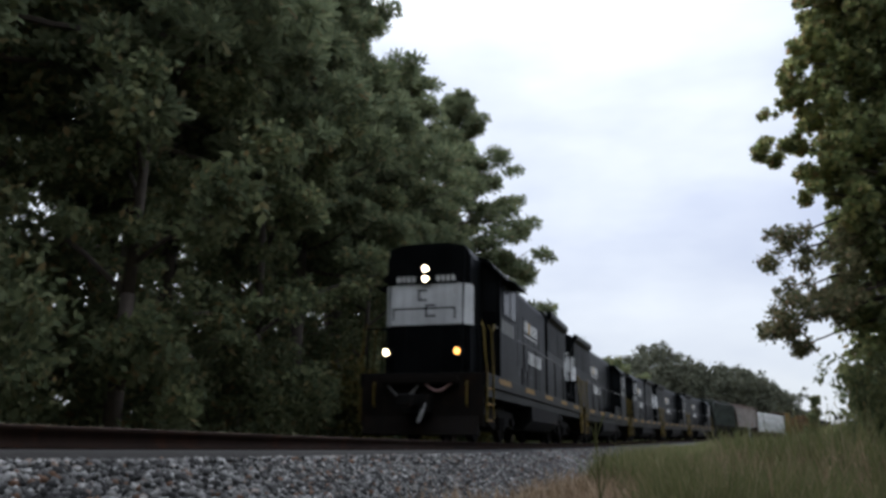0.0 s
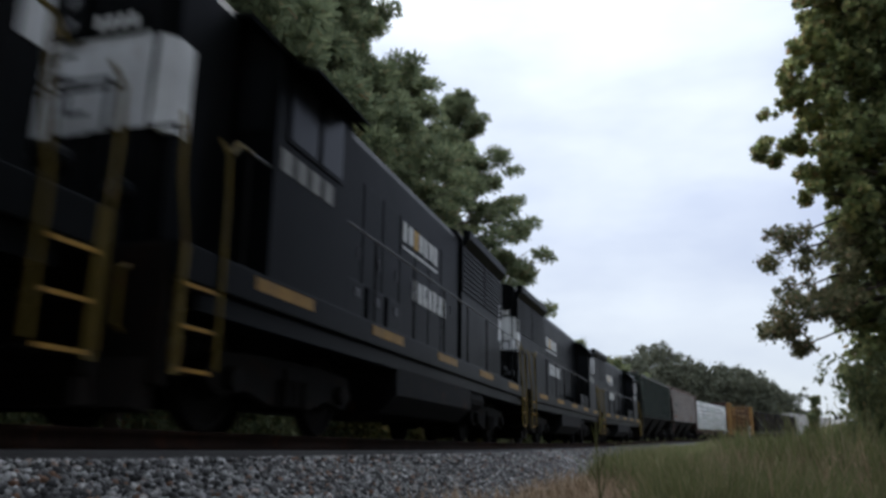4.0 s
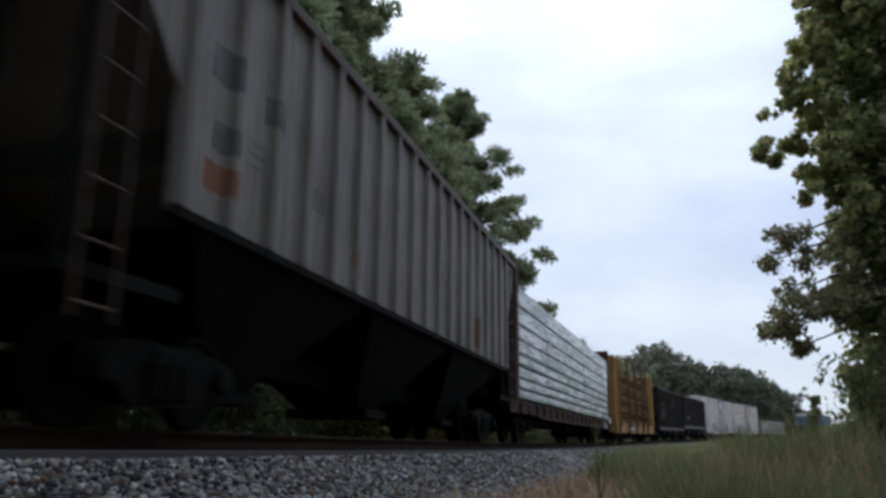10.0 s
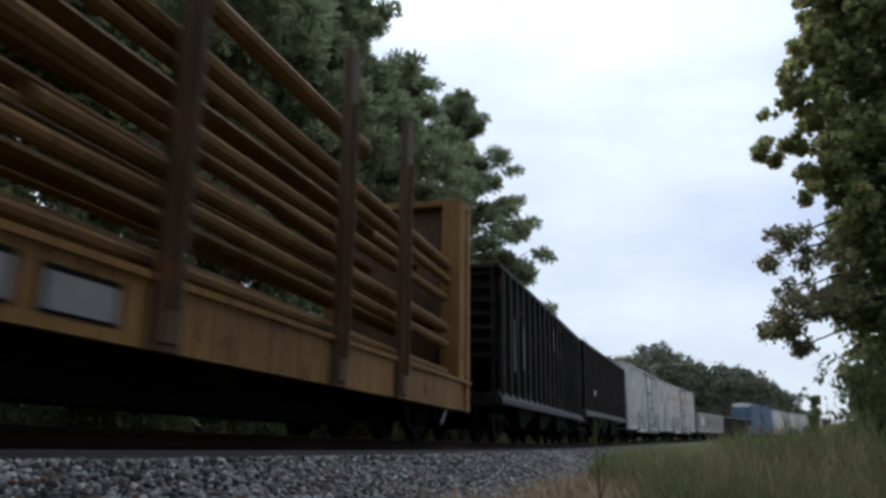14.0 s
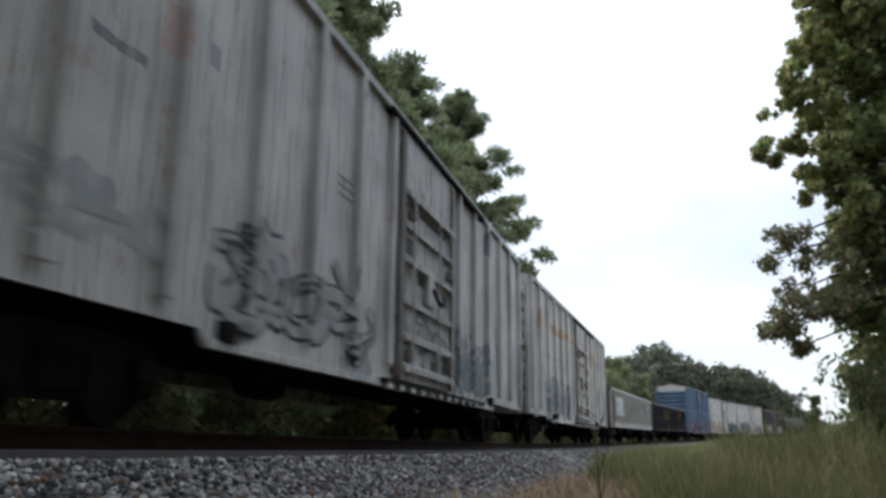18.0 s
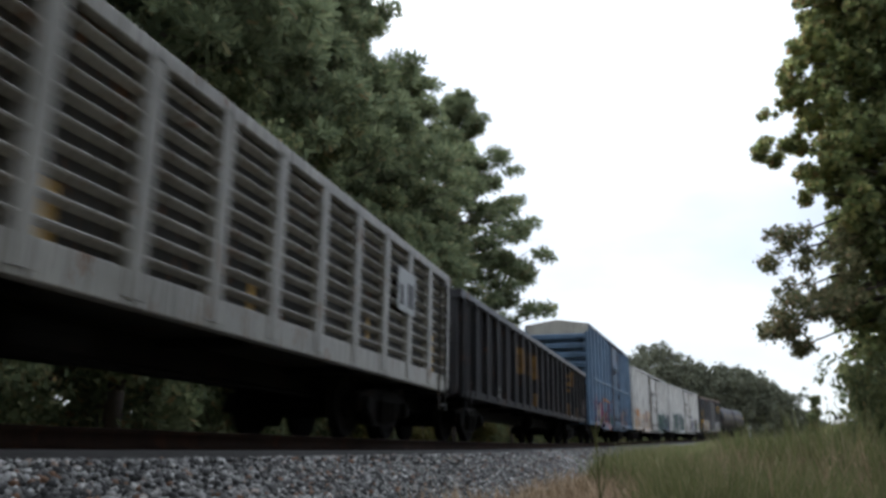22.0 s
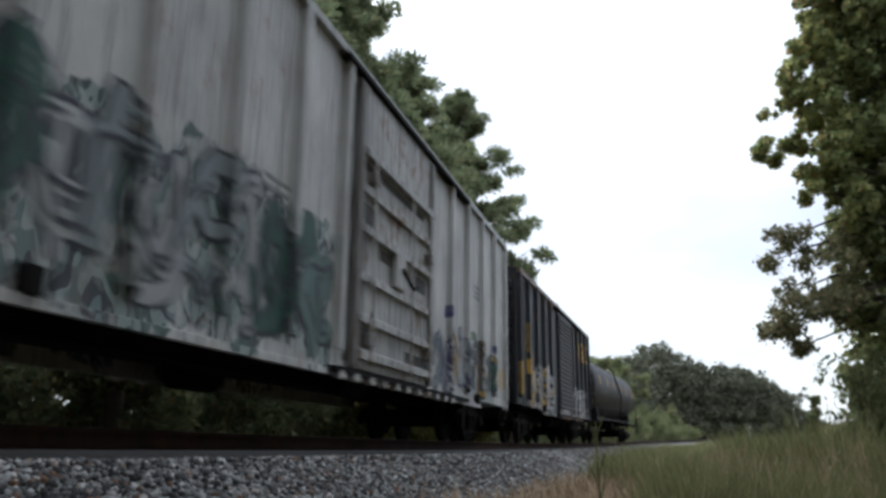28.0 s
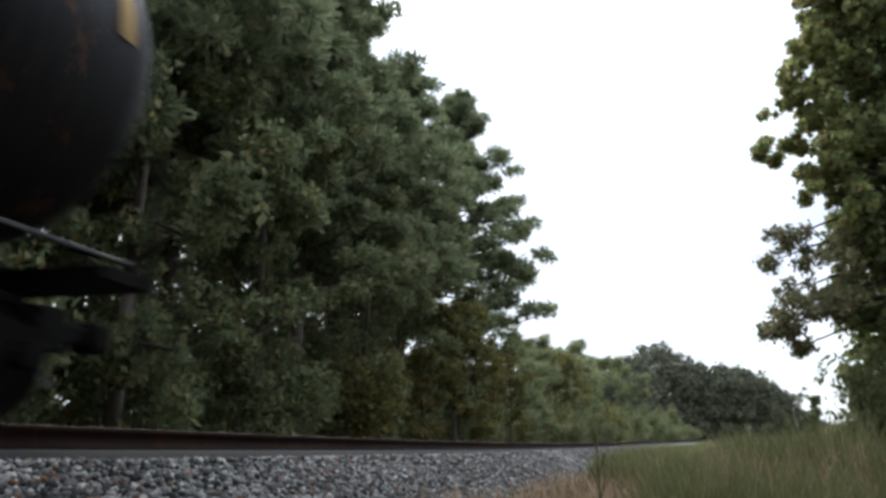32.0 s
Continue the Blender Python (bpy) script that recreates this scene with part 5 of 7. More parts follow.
def boxcar(label, front, rear, colour, eave, door, seed, tags=(), rust=0.35, streak=0.5, roofc=(0.3, 0.3, 0.29), style="plain", bottom=0.7, dirt=(0.11, 0.09, 0.075), mark=None, cap=None, sprays=(), foot=3.4):
    root, half = vehicle("boxcar", label, "boxcar", front, rear, rear - front - 4.4, group="boxcars of the train")
    side_m = paint("boxcar_side_paint", colour, root, 0.55, rust, streak, dirt=dirt, tags=tags, sprays=sprays, seed=seed, rustc=(0.24, 0.10, 0.035))
    end_m = paint("boxcar_end_paint", tuple(c * 0.97 for c in colour), root, 0.55, rust, streak, dirt=dirt, seed=seed + 3, rustc=(0.2, 0.09, 0.04))
    roof_m = paint("boxcar_roof", roofc, root, 0.5, 0.5, 0.4)
    door_m = paint("boxcar_door_edge", tuple(c * 0.5 for c in colour), root, 0.7, 0.9, 0.7, dirt=(0.10, 0.06, 0.035), seed=seed + 9, rustc=(0.13, 0.06, 0.03))
    sheet_m = paint("boxcar_door_sheet", tuple(c * 0.86 for c in colour), root, 0.6, 0.65, 0.7, dirt=tuple(c * 0.6 for c in dirt), seed=seed + 5, rustc=(0.17, 0.085, 0.04))
    # dark, rust-flecked colour for the shade painted on the door
    door_shade_m = paint("boxcar_door_shade_rust", tuple(c * 0.16 + 0.01 for c in colour), root, 0.8, 0.7, 0.6, dirt=(0.05, 0.035, 0.025), seed=seed + 4, rustc=(0.09, 0.05, 0.03))
    cap_m = paint("boxcar_cap_paint", cap, root, 0.55, 0.25, 0.4) if cap else roof_m
    d0, d1 = door[0] - (front + rear) / 2, door[1] - (front + rear) / 2
    W = 1.44
    rb = bottom + 0.14
    for sx in (-1, 1):
        poly = [(-half, rb), (-half + foot - 0.08, rb), (-half + foot, bottom), (half - foot, bottom), (half - foot + 0.08, rb), (half, rb), (half, eave), (-half, eave)]
        part("side_wall", slab(bmesh.new(), poly, sx * (W - 0.04), sx * W), side_m, root)
    # exterior posts
    step = 1.25 if style != "tall" else 1.08
    pm = solid("side_post", slab(bmesh.new(), [(-0.085, -0.002), (-0.06, 0.1), (0.06, 0.1), (0.085, -0.002)], bottom + 0.3, eave - 0.05, "z"), side_m)
    for v in pm.vertices:
        v.co.x, v.co.y = v.co.y, v.co.x
    top_m = solid("post_cap", slab(bmesh.new(), [(-0.002, -0.075), (0.06, -0.045), (0.06, 0.045), (-0.002, 0.075)], eave - 0.42, eave - 0.06, "z"), roof_m)
    n = int((2 * half) / step)
    ribs = []
    for i in range(n + 1):
        y = -half + 0.1 + i * (2 * half - 0.2) / n
        if d0 - 0.25 < y < d1 + 0.25:
            continue
        ribs.append(y)
        share("side_post", pm, root, (W, y, 0))
        share("side_post", pm, root, (-W, y, 0), rz=math.pi)
    for sx in (-1, 1):
        # top chord and bottom flange
        part("top_chord", one_box(sx * (W - 0.02), sx * (W + 0.085), -half, half, eave - 0.1, eave + 0.02, bevel=0.012), roof_m, root)
        part("bottom_flange", one_box(sx * (W - 0.03), sx * (W + 0.05), -half + foot, half - foot, bottom - 0.02, bottom + 0.07, bevel=0.01), side_m, root)
        if style == "tall":
            part("belt_rail", one_box(sx * (W - 0.01), sx * (W + 0.075), -half, d0 - 0.1, 2.88, 3.0, bevel=0.012), side_m, root)
            part("belt_rail", one_box(sx * (W - 0.01), sx * (W + 0.075), d1 + 0.1, half, 2.88, 3.0, bevel=0.012), side_m, root)
        # door with bars, rods and tracks
        bm = one_box(sx * (W + 0.002), sx * (W + 0.075), d0, d1, bottom + 0.12, eave - 0.18, bevel=0.02)
        dr = part("door", bm, sheet_m if style != "ribbed" else side_m, root)
        if style == "ribbed":
            rm = solid("door_rib", slab(bmesh.new(), [(0, -0.06), (0.05, -0.02), (0.05, 0.02), (0, 0.06)], d0 + 0.06, d1 - 0.06, "y"), side_m)
            for i in range(21):
                share("door_rib", rm, dr, (sx * (W + 0.073), 0, bottom + 0.35 + i * (eave - bottom - 0.75) / 20), rz=0 if sx > 0 else math.pi) if sx > 0 else None
        else:
            # plug door: rusty frame, stiff bars over recessed sheets, lock rods and a crank gear
            hgt = eave - bottom
            for ya, yb in ((d0 - 0.02, d0 + 0.13), (d1 - 0.13, d1 + 0.02)):
                part("door_stile", one_box(sx * (W + 0.06), sx * (W + 0.13), ya, yb, bottom + 0.14, eave - 0.25, bevel=0.015), door_m, dr, "rust-stained door edge")
            for f, deep in ((0.06, 0.16), (0.17, 0.15), (0.30, 0.13), (0.45, 0.15), (0.58, 0.13), (0.70, 0.17)):
                z = bottom + hgt * f
                bar = slab(bmesh.new(), [(sx * (W + 0.07), z + 0.02), (sx * (W + deep + 0.02), z - 0.01), (sx * (W + deep + 0.02), z + 0.08), (sx * (W + 0.07), z + 0.14)], d0 + 0.1, d1 - 0.1, "y")
                part("door_bar", bar, sheet_m, dr)
            # near-black strip on the wall imitates the shade of a slot
            part("door_slot_shade", one_box(sx * (W + 0.004), sx * (W + 0.02), d0 - 0.1, d0 - 0.025, bottom + 0.2, eave - 0.3), M_GEAR, dr, "near-black strip for the shaded slot beside the door")
            for y in (d0 + 0.42, d0 + 0.62 * (d1 - d0), d1 - 0.32):
                part("lock_rod", rod(bmesh.new(), (sx * (W + 0.18), y, bottom + 0.2), (sx * (W + 0.18), y, bottom + hgt * 0.73), 0.022), side_m, dr)
            for y, f in ((d0 + 0.42, 0.1), (d0 + 0.42, 0.62), (d1 - 0.32, 0.12), (d1 - 0.32, 0.5)):
                part("rod_keeper", one_box(sx * (W + 0.08), sx * (W + 0.21), y - 0.09, y + 0.09, bottom + hgt * f, bottom + hgt * f + 0.16, bevel=0.02), door_m, dr)
            part("crank_housing", one_box(sx * (W + 0.08), sx * (W + 0.19), d0 + 0.4 * (d1 - d0), d0 + 0.52 * (d1 - d0), bottom + hgt * 0.33, bottom + hgt * 0.46, bevel=0.03), side_m, dr)
            crank = tube(bmesh.new(), [(sx * (W + 0.21), d0 + 0.46 * (d1 - d0), bottom + hgt * 0.4), (sx * (W + 0.22), d0 + 0.6 * (d1 - d0), bottom + hgt * 0.35), (sx * (W + 0.22), d0 + 0.66 * (d1 - d0), bottom + hgt * 0.37)], 0.025)
            part("door_crank", crank, M_GEAR, dr)
            # dark rusty patches laid on the sheet to imitate shade between the bars
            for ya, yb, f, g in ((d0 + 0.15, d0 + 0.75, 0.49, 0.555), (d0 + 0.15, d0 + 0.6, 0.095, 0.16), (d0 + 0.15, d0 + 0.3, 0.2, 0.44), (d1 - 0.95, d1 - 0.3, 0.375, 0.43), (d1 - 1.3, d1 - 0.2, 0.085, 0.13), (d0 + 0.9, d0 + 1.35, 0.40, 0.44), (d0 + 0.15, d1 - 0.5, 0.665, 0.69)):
                part("door_shade_patch", one_box(sx * (W + 0.07), sx * (W + 0.082), ya, yb, bottom + hgt * f, bottom + hgt * g), door_shade_m, dr, "dark rusty patch painted as shade in the door")
        # the upper track is near black too, standing in for shade under the eaves
        for z in (bottom + 0.02, eave - 0.17):
            part("door_track", one_box(sx * (W - 0.01), sx * (W + 0.14), d0 - 0.6, d1 + 2.6, z, z + 0.07), M_GEAR, root)
        bk = solid("track_bracket", one_box(-0.05, 0.05, -0.09, 0.09, bottom - 0.05, bottom + 0.06, bevel=0.015), side_m)
        for i in range(11):
            share("track_bracket", bk, root, (sx * (W + 0.09), d0 - 0.4 + i * 0.52, 0))
        pad = solid("jack_pad", one_box(-0.06, 0.06, -0.12, 0.12, bottom + 0.05, bottom + 0.25, bevel=0.02), M_GEAR)
        for y in (-half + foot + 0.3, half - foot - 0.3):
            share("jack_pad", pad, root, (sx * (W + 0.03), y, 0))
        ladder(root, sx * (W + 0.1), -half + 0.4, rb - 0.1, eave - 0.3, side_m)
        ladder(root, sx * (W + 0.1), half - 0.4, rb - 0.1, bottom + 1.9, side_m)
        for q in (-1, 1):
            step_bm = bmesh.new()
            tube(step_bm, [(sx * W, q * (half - 0.15), rb), (sx * W, q * (half - 0.15), rb - 0.42), (sx * W, q * (half - 0.6), rb - 0.42), (sx * W, q * (half - 0.6), rb)], 0.02)
            part("stirrup", step_bm, M_GEAR, root)
    # corrugated ends
    for q in (-1, 1):
        ya = q * half
        part("end_wall", one_box(-W, W, min(ya, ya - q * 0.05), max(ya, ya - q * 0.05), rb, eave), end_m, root)
        k = 9
        rm_name = "end_rib"
        zs = eave - bottom - 0.75
        prof = [(0, 0.08), (0.16, 0.09), (0.19, 0.12), (0.19, 0.28), (0.16, 0.315), (0.03, 0.37), (0, 0.37)]
        bm = slab(bmesh.new(), [(q * a, z) for a, z in prof], -W + 0.12, W - 0.12)
        rib = solid(rm_name, bm, end_m)
        for i in range(k):
            share(rm_name, rib, root, (0, ya, bottom + 0.42 + i * zs / k))
        part("end_cap", slab(bmesh.new(), [(-W, eave - 0.42), (-W, eave + 0.02), (0, eave + 0.26), (W, eave + 0.02), (W, eave - 0.42)], min(ya, ya + q * 0.05), max(ya, ya + q * 0.05), "y"), cap_m if cap else end_m, root)
        for x in (-W + 0.005, W - 0.115):
            part("corner_post", one_box(x, x + 0.11, min(ya - q * 0.02, ya + q * 0.19), max(ya - q * 0.02, ya + q * 0.19), rb, eave - 0.3, bevel=0.01), end_m, root)
        ladder(root, 1.05, ya + q * 0.24, rb + 0.1, eave - 0.5, end_m, "x", 0.4)
        part("brake_step", one_box(-0.9, 0.6, min(ya + q * 0.1, ya + q * 0.35), max(ya + q * 0.1, ya + q * 0.35), rb - 0.05, rb, bevel=0.01), M_GEAR, root)
    part("hand_brake", lathe(bmesh.new(), [(-half - 0.3, 0.28), (-half - 0.27, 0.3), (-half - 0.24, 0.28), (-half - 0.24, 0.03)], "y", 16, (-0.5, 0, 2.6)), M_GEAR, root)
    # peaked roof with seams
    part("roof", slab(bmesh.new(), [(-W - 0.06, eave), (0, eave + 0.22), (W + 0.06, eave), (W + 0.06, eave + 0.05), (0, eave + 0.27), (-W - 0.06, eave + 0.05)], -half, half, "y"), roof_m, root)
    sm = solid("roof_seam", slab(bmesh.new(), [(-W, eave + 0.05), (0, eave + 0.27), (W, eave + 0.05), (W, eave + 0.09), (0, eave + 0.31), (-W, eave + 0.09)], -0.04, 0.04, "y"), roof_m)
    for i in range(11):
        share("roof_seam", sm, root, (0, -half + 0.5 + i * (2 * half - 1) / 10, 0))
    underframe(root, half, 0.98)
    stencils(root, half, W + 0.003, mark or M_STENCIL, seed * 7 + 1)

    def depth(y):
        if d0 < y < d1:
            return W + 0.08
        near = min(abs(y - r) for r in ribs)
        return W + (0.1 if near < 0.06 else 0.1 * max(0.0, 0.1 - near) / 0.04)
    return root, depth


def covered_hopper(label, front, rear, colour, seed, rust, chordc, sprays=()):
    root, half = vehicle("covered_hopper", label, "hopper car", front, rear, rear - front - 3.6, group="covered hoppers of the train")
    body_m = paint("hopper_side_paint", colour, root, 0.6, rust, 0.6, seed=seed, sprays=sprays, dirt=tuple(c * 0.45 + 0.004 for c in colour), rustc=tuple(c * 0.5 + k for c, k in zip(colour, (0.07, 0.025, 0.01))))
    chord_m = paint("hopper_chord_paint", chordc, root, 0.6, 0.6, 0.4)
    W, top = 1.46, 4.62
    end = half - 1.05
    for sx in (-1, 1):
        poly = [(-end, 1.72), (end, 1.72), (end, 2.78), (half - 0.05, 3.95), (half, top), (-half, top), (-half + 0.05, 3.95), (-end, 2.78)]
        part("side_sheet", slab(bmesh.new(), poly, sx * (W - 0.04), sx * W), body_m, root)
        part("top_chord", one_box(sx * (W - 0.05), sx * (W + 0.09), -half, half, top - 0.1, top + 0.04, bevel=0.015), chord_m, root)
        part("side_sill", one_box(sx * (W - 0.05), sx * (W + 0.05), -end, end, 1.68, 1.78, bevel=0.015), M_GEAR, root)
    pm = solid("side_rib", slab(bmesh.new(), [(-0.002, -0.07), (0.085, -0.045), (0.085, 0.045), (-0.002, 0.07)], 1.78, top - 0.08, "z"), body_m)
    k = 18
    for i in range(k + 1):
        y = -end + 0.1 + i * (2 * end - 0.2) / k
        share("side_rib", pm, root, (W, y, 0))
        share("side_rib", pm, root, (-W, y, 0), rz=math.pi)
    for q in (-1, 1):
        # sloping end sheet, end posts, ladder and platform
        part("slope_sheet", slab(bmesh.new(), [(q * half, top - 0.1), (q * half, top - 0.55), (q * (end - 1.64), 1.78), (q * (end - 1.82), 1.85)], -W + 0.05, W - 0.05), body_m, root)
        for x in (-1.3, -0.45, 0.45, 1.3):
            part("end_post", tube(bmesh.new(), [(x, q * (half - 0.1), 1.1), (x, q * (half - 0.15), top - 0.15)], 0.06), M_GEAR, root)
        part("end_platform", one_box(-1.4, 1.4, q * (half - 1.4), q * (half + 0.02), 1.0, 1.12, bevel=0.01), M_GEAR, root)
        for sx in (-1, 1):
            ladder(root, sx * (W + 0.02), q * (half - 0.3), 0.7, top - 0.2, chord_m)
    for i, y in enumerate((-4.4, 0.0, 4.4)):
        bm = bmesh.new()
        lo = [(-0.5, -0.4), (0.5, -0.4), (0.5, 0.4), (-0.5, 0.4)]
        hi = [(-W + 0.06, -2.1), (W - 0.06, -2.1), (W - 0.06, 2.1), (-W + 0.06, 2.1)]
        vl = [bm.verts.new((a, y + b, 0.42)) for a, b in lo]
        vh = [bm.verts.new((a, y + b, 1.75)) for a, b in hi]
        bm.faces.new(vl)
        bm.faces.new(vh[::-1])
        for j in range(4):
            bm.faces.new((vl[j], vh[j], vh[(j + 1) % 4], vl[(j + 1) % 4]))
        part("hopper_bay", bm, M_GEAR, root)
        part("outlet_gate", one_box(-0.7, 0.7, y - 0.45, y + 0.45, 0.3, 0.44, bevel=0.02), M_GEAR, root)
    part("roof", slab(bmesh.new(), [(-W, top), (-W * 0.6, top + 0.2), (0, top + 0.27), (W * 0.6, top + 0.2), (W, top), (W, top - 0.03), (-W, top - 0.03)], -half + 0.1, half - 0.1, "y"), chord_m, root)
    part("running_board", one_box(-0.35, 0.35, -half, half, top + 0.36, top + 0.4), M_GEAR, root)
    for i in range(10):
        part("roof_hatch", lathe(bmesh.new(), [(top + 0.2, 0.38), (top + 0.34, 0.38), (top + 0.38, 0.3)], "z", 14, (-0.8 if i % 2 else 0.8, -half + 1.4 + (i // 2) * (2 * half - 2.8) / 4, 0)), chord_m, root)
    part("centre_sill", one_box(-0.3, 0.3, -half + 0.1, half - 0.1, 0.72, 1.05, bevel=0.02), M_GEAR, root)
    stencils(root, half - 1, W + 0.003, M_MARKD if colour[1] < 0.1 else M_STENCIL, seed * 5, 2.6 if colour[1] < 0.1 else 3.4)
    return root


def lumber_flat(front, rear):
    root, half = vehicle("bulkhead_flatcar", "brown bulkhead flatcar carrying wrapped lumber", "flatcar", front, rear, rear - front - 5.6, group="bulkhead flatcars of the train")
    m = paint("oxide_red_paint", (0.034, 0.018, 0.014), root, 0.75, 0.6, 0.6, dirt=(0.02, 0.014, 0.012), rustc=(0.12, 0.075, 0.055), spec=0.08)
    for sx in (-1, 1):
        part("side_sill", slab(bmesh.new(), [(-half, 0.78), (-half + 3, 0.78), (-half + 4.5, 0.7), (half - 4.5, 0.7), (half - 3, 0.78), (half, 0.78), (half, 1.1), (-half, 1.1)], sx * 1.36, sx * 1.46), m, root)
        pk = solid("stake_pocket", one_box(-0.03, 0.03, -0.08, 0.08, 0.78, 1.06, bevel=0.01), m)
        for i in range(20):
            share("stake_pocket", pk, root, (sx * 1.49, -half + 1 + i * (2 * half - 2) / 19, 0))
        part("strap_line", tube(bmesh.new(), [(sx * 1.47, -half + 1, 1.02), (sx * 1.47, half - 1, 1.02)], 0.015), M_GEAR, root)
    part("deck", one_box(-1.36, 1.36, -half, half, 0.98, 1.1), m, root)
    underframe(root, half, 0.82)
    for q in (-1, 1):
        y = q * (half - 0.75)
        for x in (-1.38, -0.5, 0.5, 1.38):
            part("bulkhead_post", one_box(x - 0.09, x + 0.09, y - q * 0.12, y + q * 0.22, 1.1, 4.82, bevel=0.015), m, root)
        part("bulkhead_sheet", one_box(-1.46, 1.46, y - q * 0.2, y - q * 0.13, 1.1, 4.8), m, root)
        for z in (1.6, 2.5, 3.4, 4.3):
            part("bulkhead_beam", one_box(-1.45, 1.45, y - q * 0.1, y + q * 0.05, z, z + 0.14, bevel=0.01), m, root)
        part("brace", rod(bmesh.new(), (1.2, y + q * 0.2, 3.4), (1.2, y + q * 0.72, 1.1), 0.06, seg=8), m, root)
        part("brace", rod(bmesh.new(), (-1.2, y + q * 0.2, 3.4), (-1.2, y + q * 0.72, 1.1), 0.06, seg=8), m, root)
    # the load: wrapped packs in courses, with dunnage between
    n = Nodes("lumber_wrap")
    v = n.co(root)
    vv = n.co(root, (1, 0.36, 3.1))
    base = n.ramp(n.noise(v, 0.8, 4), (0.3, (0.44, 0.445, 0.44)), (0.7, (0.72, 0.725, 0.725)))
    print_ = n.ramp(n.noise(vv, 2.6, 4, 0.55), (0.48, 0.0), (0.58, 0.85))
    col = n.mix(print_, base, (0.075, 0.08, 0.09))
    green = n.ramp(n.noise(n.co(root, (1, 0.25, 1.5), (3, 1, 2)), 1.4, 3), (0.50, 0.0), (0.60, 0.6))
    col = n.mix(green, col, (0.09, 0.16, 0.09))
    wave = n.add("ShaderNodeTexWave", Scale=2.2, Distortion=1.2, Detail=1.0)
    wave.bands_direction = "Z"
    tilt = n.co(root)
    tilt.node.inputs["Rotation"].default_value = (0.4, 0, 0)
    n.link(tilt, wave.inputs["Vector"])
    zebra = n.math("MULTIPLY", n.ramp(wave.outputs["Fac"], (0.45, 0.0), (0.6, 0.75)), n.ramp(n.noise(n.co(root, (1, 0.22, 1.2), (7, 3, 1)), 1.3, 2), (0.5, 0.0), (0.56, 1.0)))
    col = n.mix(zebra, col, (0.07, 0.10, 0.09))
    n.bump(n.math("ADD", n.noise(n.co(root, (1, 0.3, 2.6)), 3.0, 3), n.math("MULTIPLY", n.noise(vv, 9.0, 3), 0.25)), 0.6, 0.05)
    wrap = n.done(col, 0.3)
    wood = plain("sawn_dunnage", (0.33, 0.22, 0.12), 0.8)
    rnd = random.Random(3)
    y0, y1 = -half + 1.02, half - 1.02
    k_y, edges = 5, (1.14, 1.43, 1.72, 2.05, 2.37, 2.78, 3.2, 3.7, 4.24)
    flap_m = plain("pale_wrap_fold", (0.62, 0.62, 0.62), 0.4, vary=0.2)
    green_m = plain("green_wrap_band", (0.05, 0.12, 0.06), 0.5, vary=0.4)
    length = (y1 - y0) / k_y
    for c in range(8):
        z, course = edges[c] + 0.05, edges[c + 1] - edges[c]
        for j in range(k_y):
            for x0, x1 in ((-1.42, -0.02), (0.02, 1.42)):
                a, b = y0 + j * length + 0.03, y0 + (j + 1) * length - 0.03
                dx = rnd.uniform(-0.015, 0.015)
                bm = box(bmesh.new(), x0 + dx, x1 + dx, a, b, z, z + course - 0.055, bevel=0.035)
                pk = part("lumber_pack", bm, wrap, root, "white plastic-wrapped lumber pack")
                if x1 > 1 and rnd.random() < 0.75:
                    f0 = a + rnd.uniform(0.02, 0.6)
                    part("wrap_flap", one_box(x1 + dx - 0.01, x1 + dx + 0.014, f0, b - rnd.uniform(0.02, 0.5), z + course - 0.105, z + course - 0.07), flap_m, pk, "pale folded edge of the wrap")
                if x1 > 1 and c < 5 and rnd.random() < 0.6:
                    part("wrap_band", one_box(x1 + dx - 0.02, x1 + dx + 0.006, a + 0.04, b - 0.04, z + 0.012, z + 0.062), green_m, pk, "green printed band")
        for i in range(6):
            yy = y0 + 0.5 + i * (y1 - y0 - 1.0) / 5
            part("dunnage", one_box(-1.35, 1.35, yy - 0.05, yy + 0.05, z - 0.056, z - 0.001), wood, root)
    # loose tails of wrap at one end
    part("loose_wrap", slab(bmesh.new(), [(half - 1.2, 1.1), (half - 0.75, 0.96), (half - 0.6, 1.02), (half - 0.8, 1.2), (half - 1.1, 1.32)], 1.43, 1.5), wrap, root)
    part("placard", one_box(1.465, 1.475, half - 3.6, half - 2.4, 0.74, 1.02), M_PLATE, root)
    return root


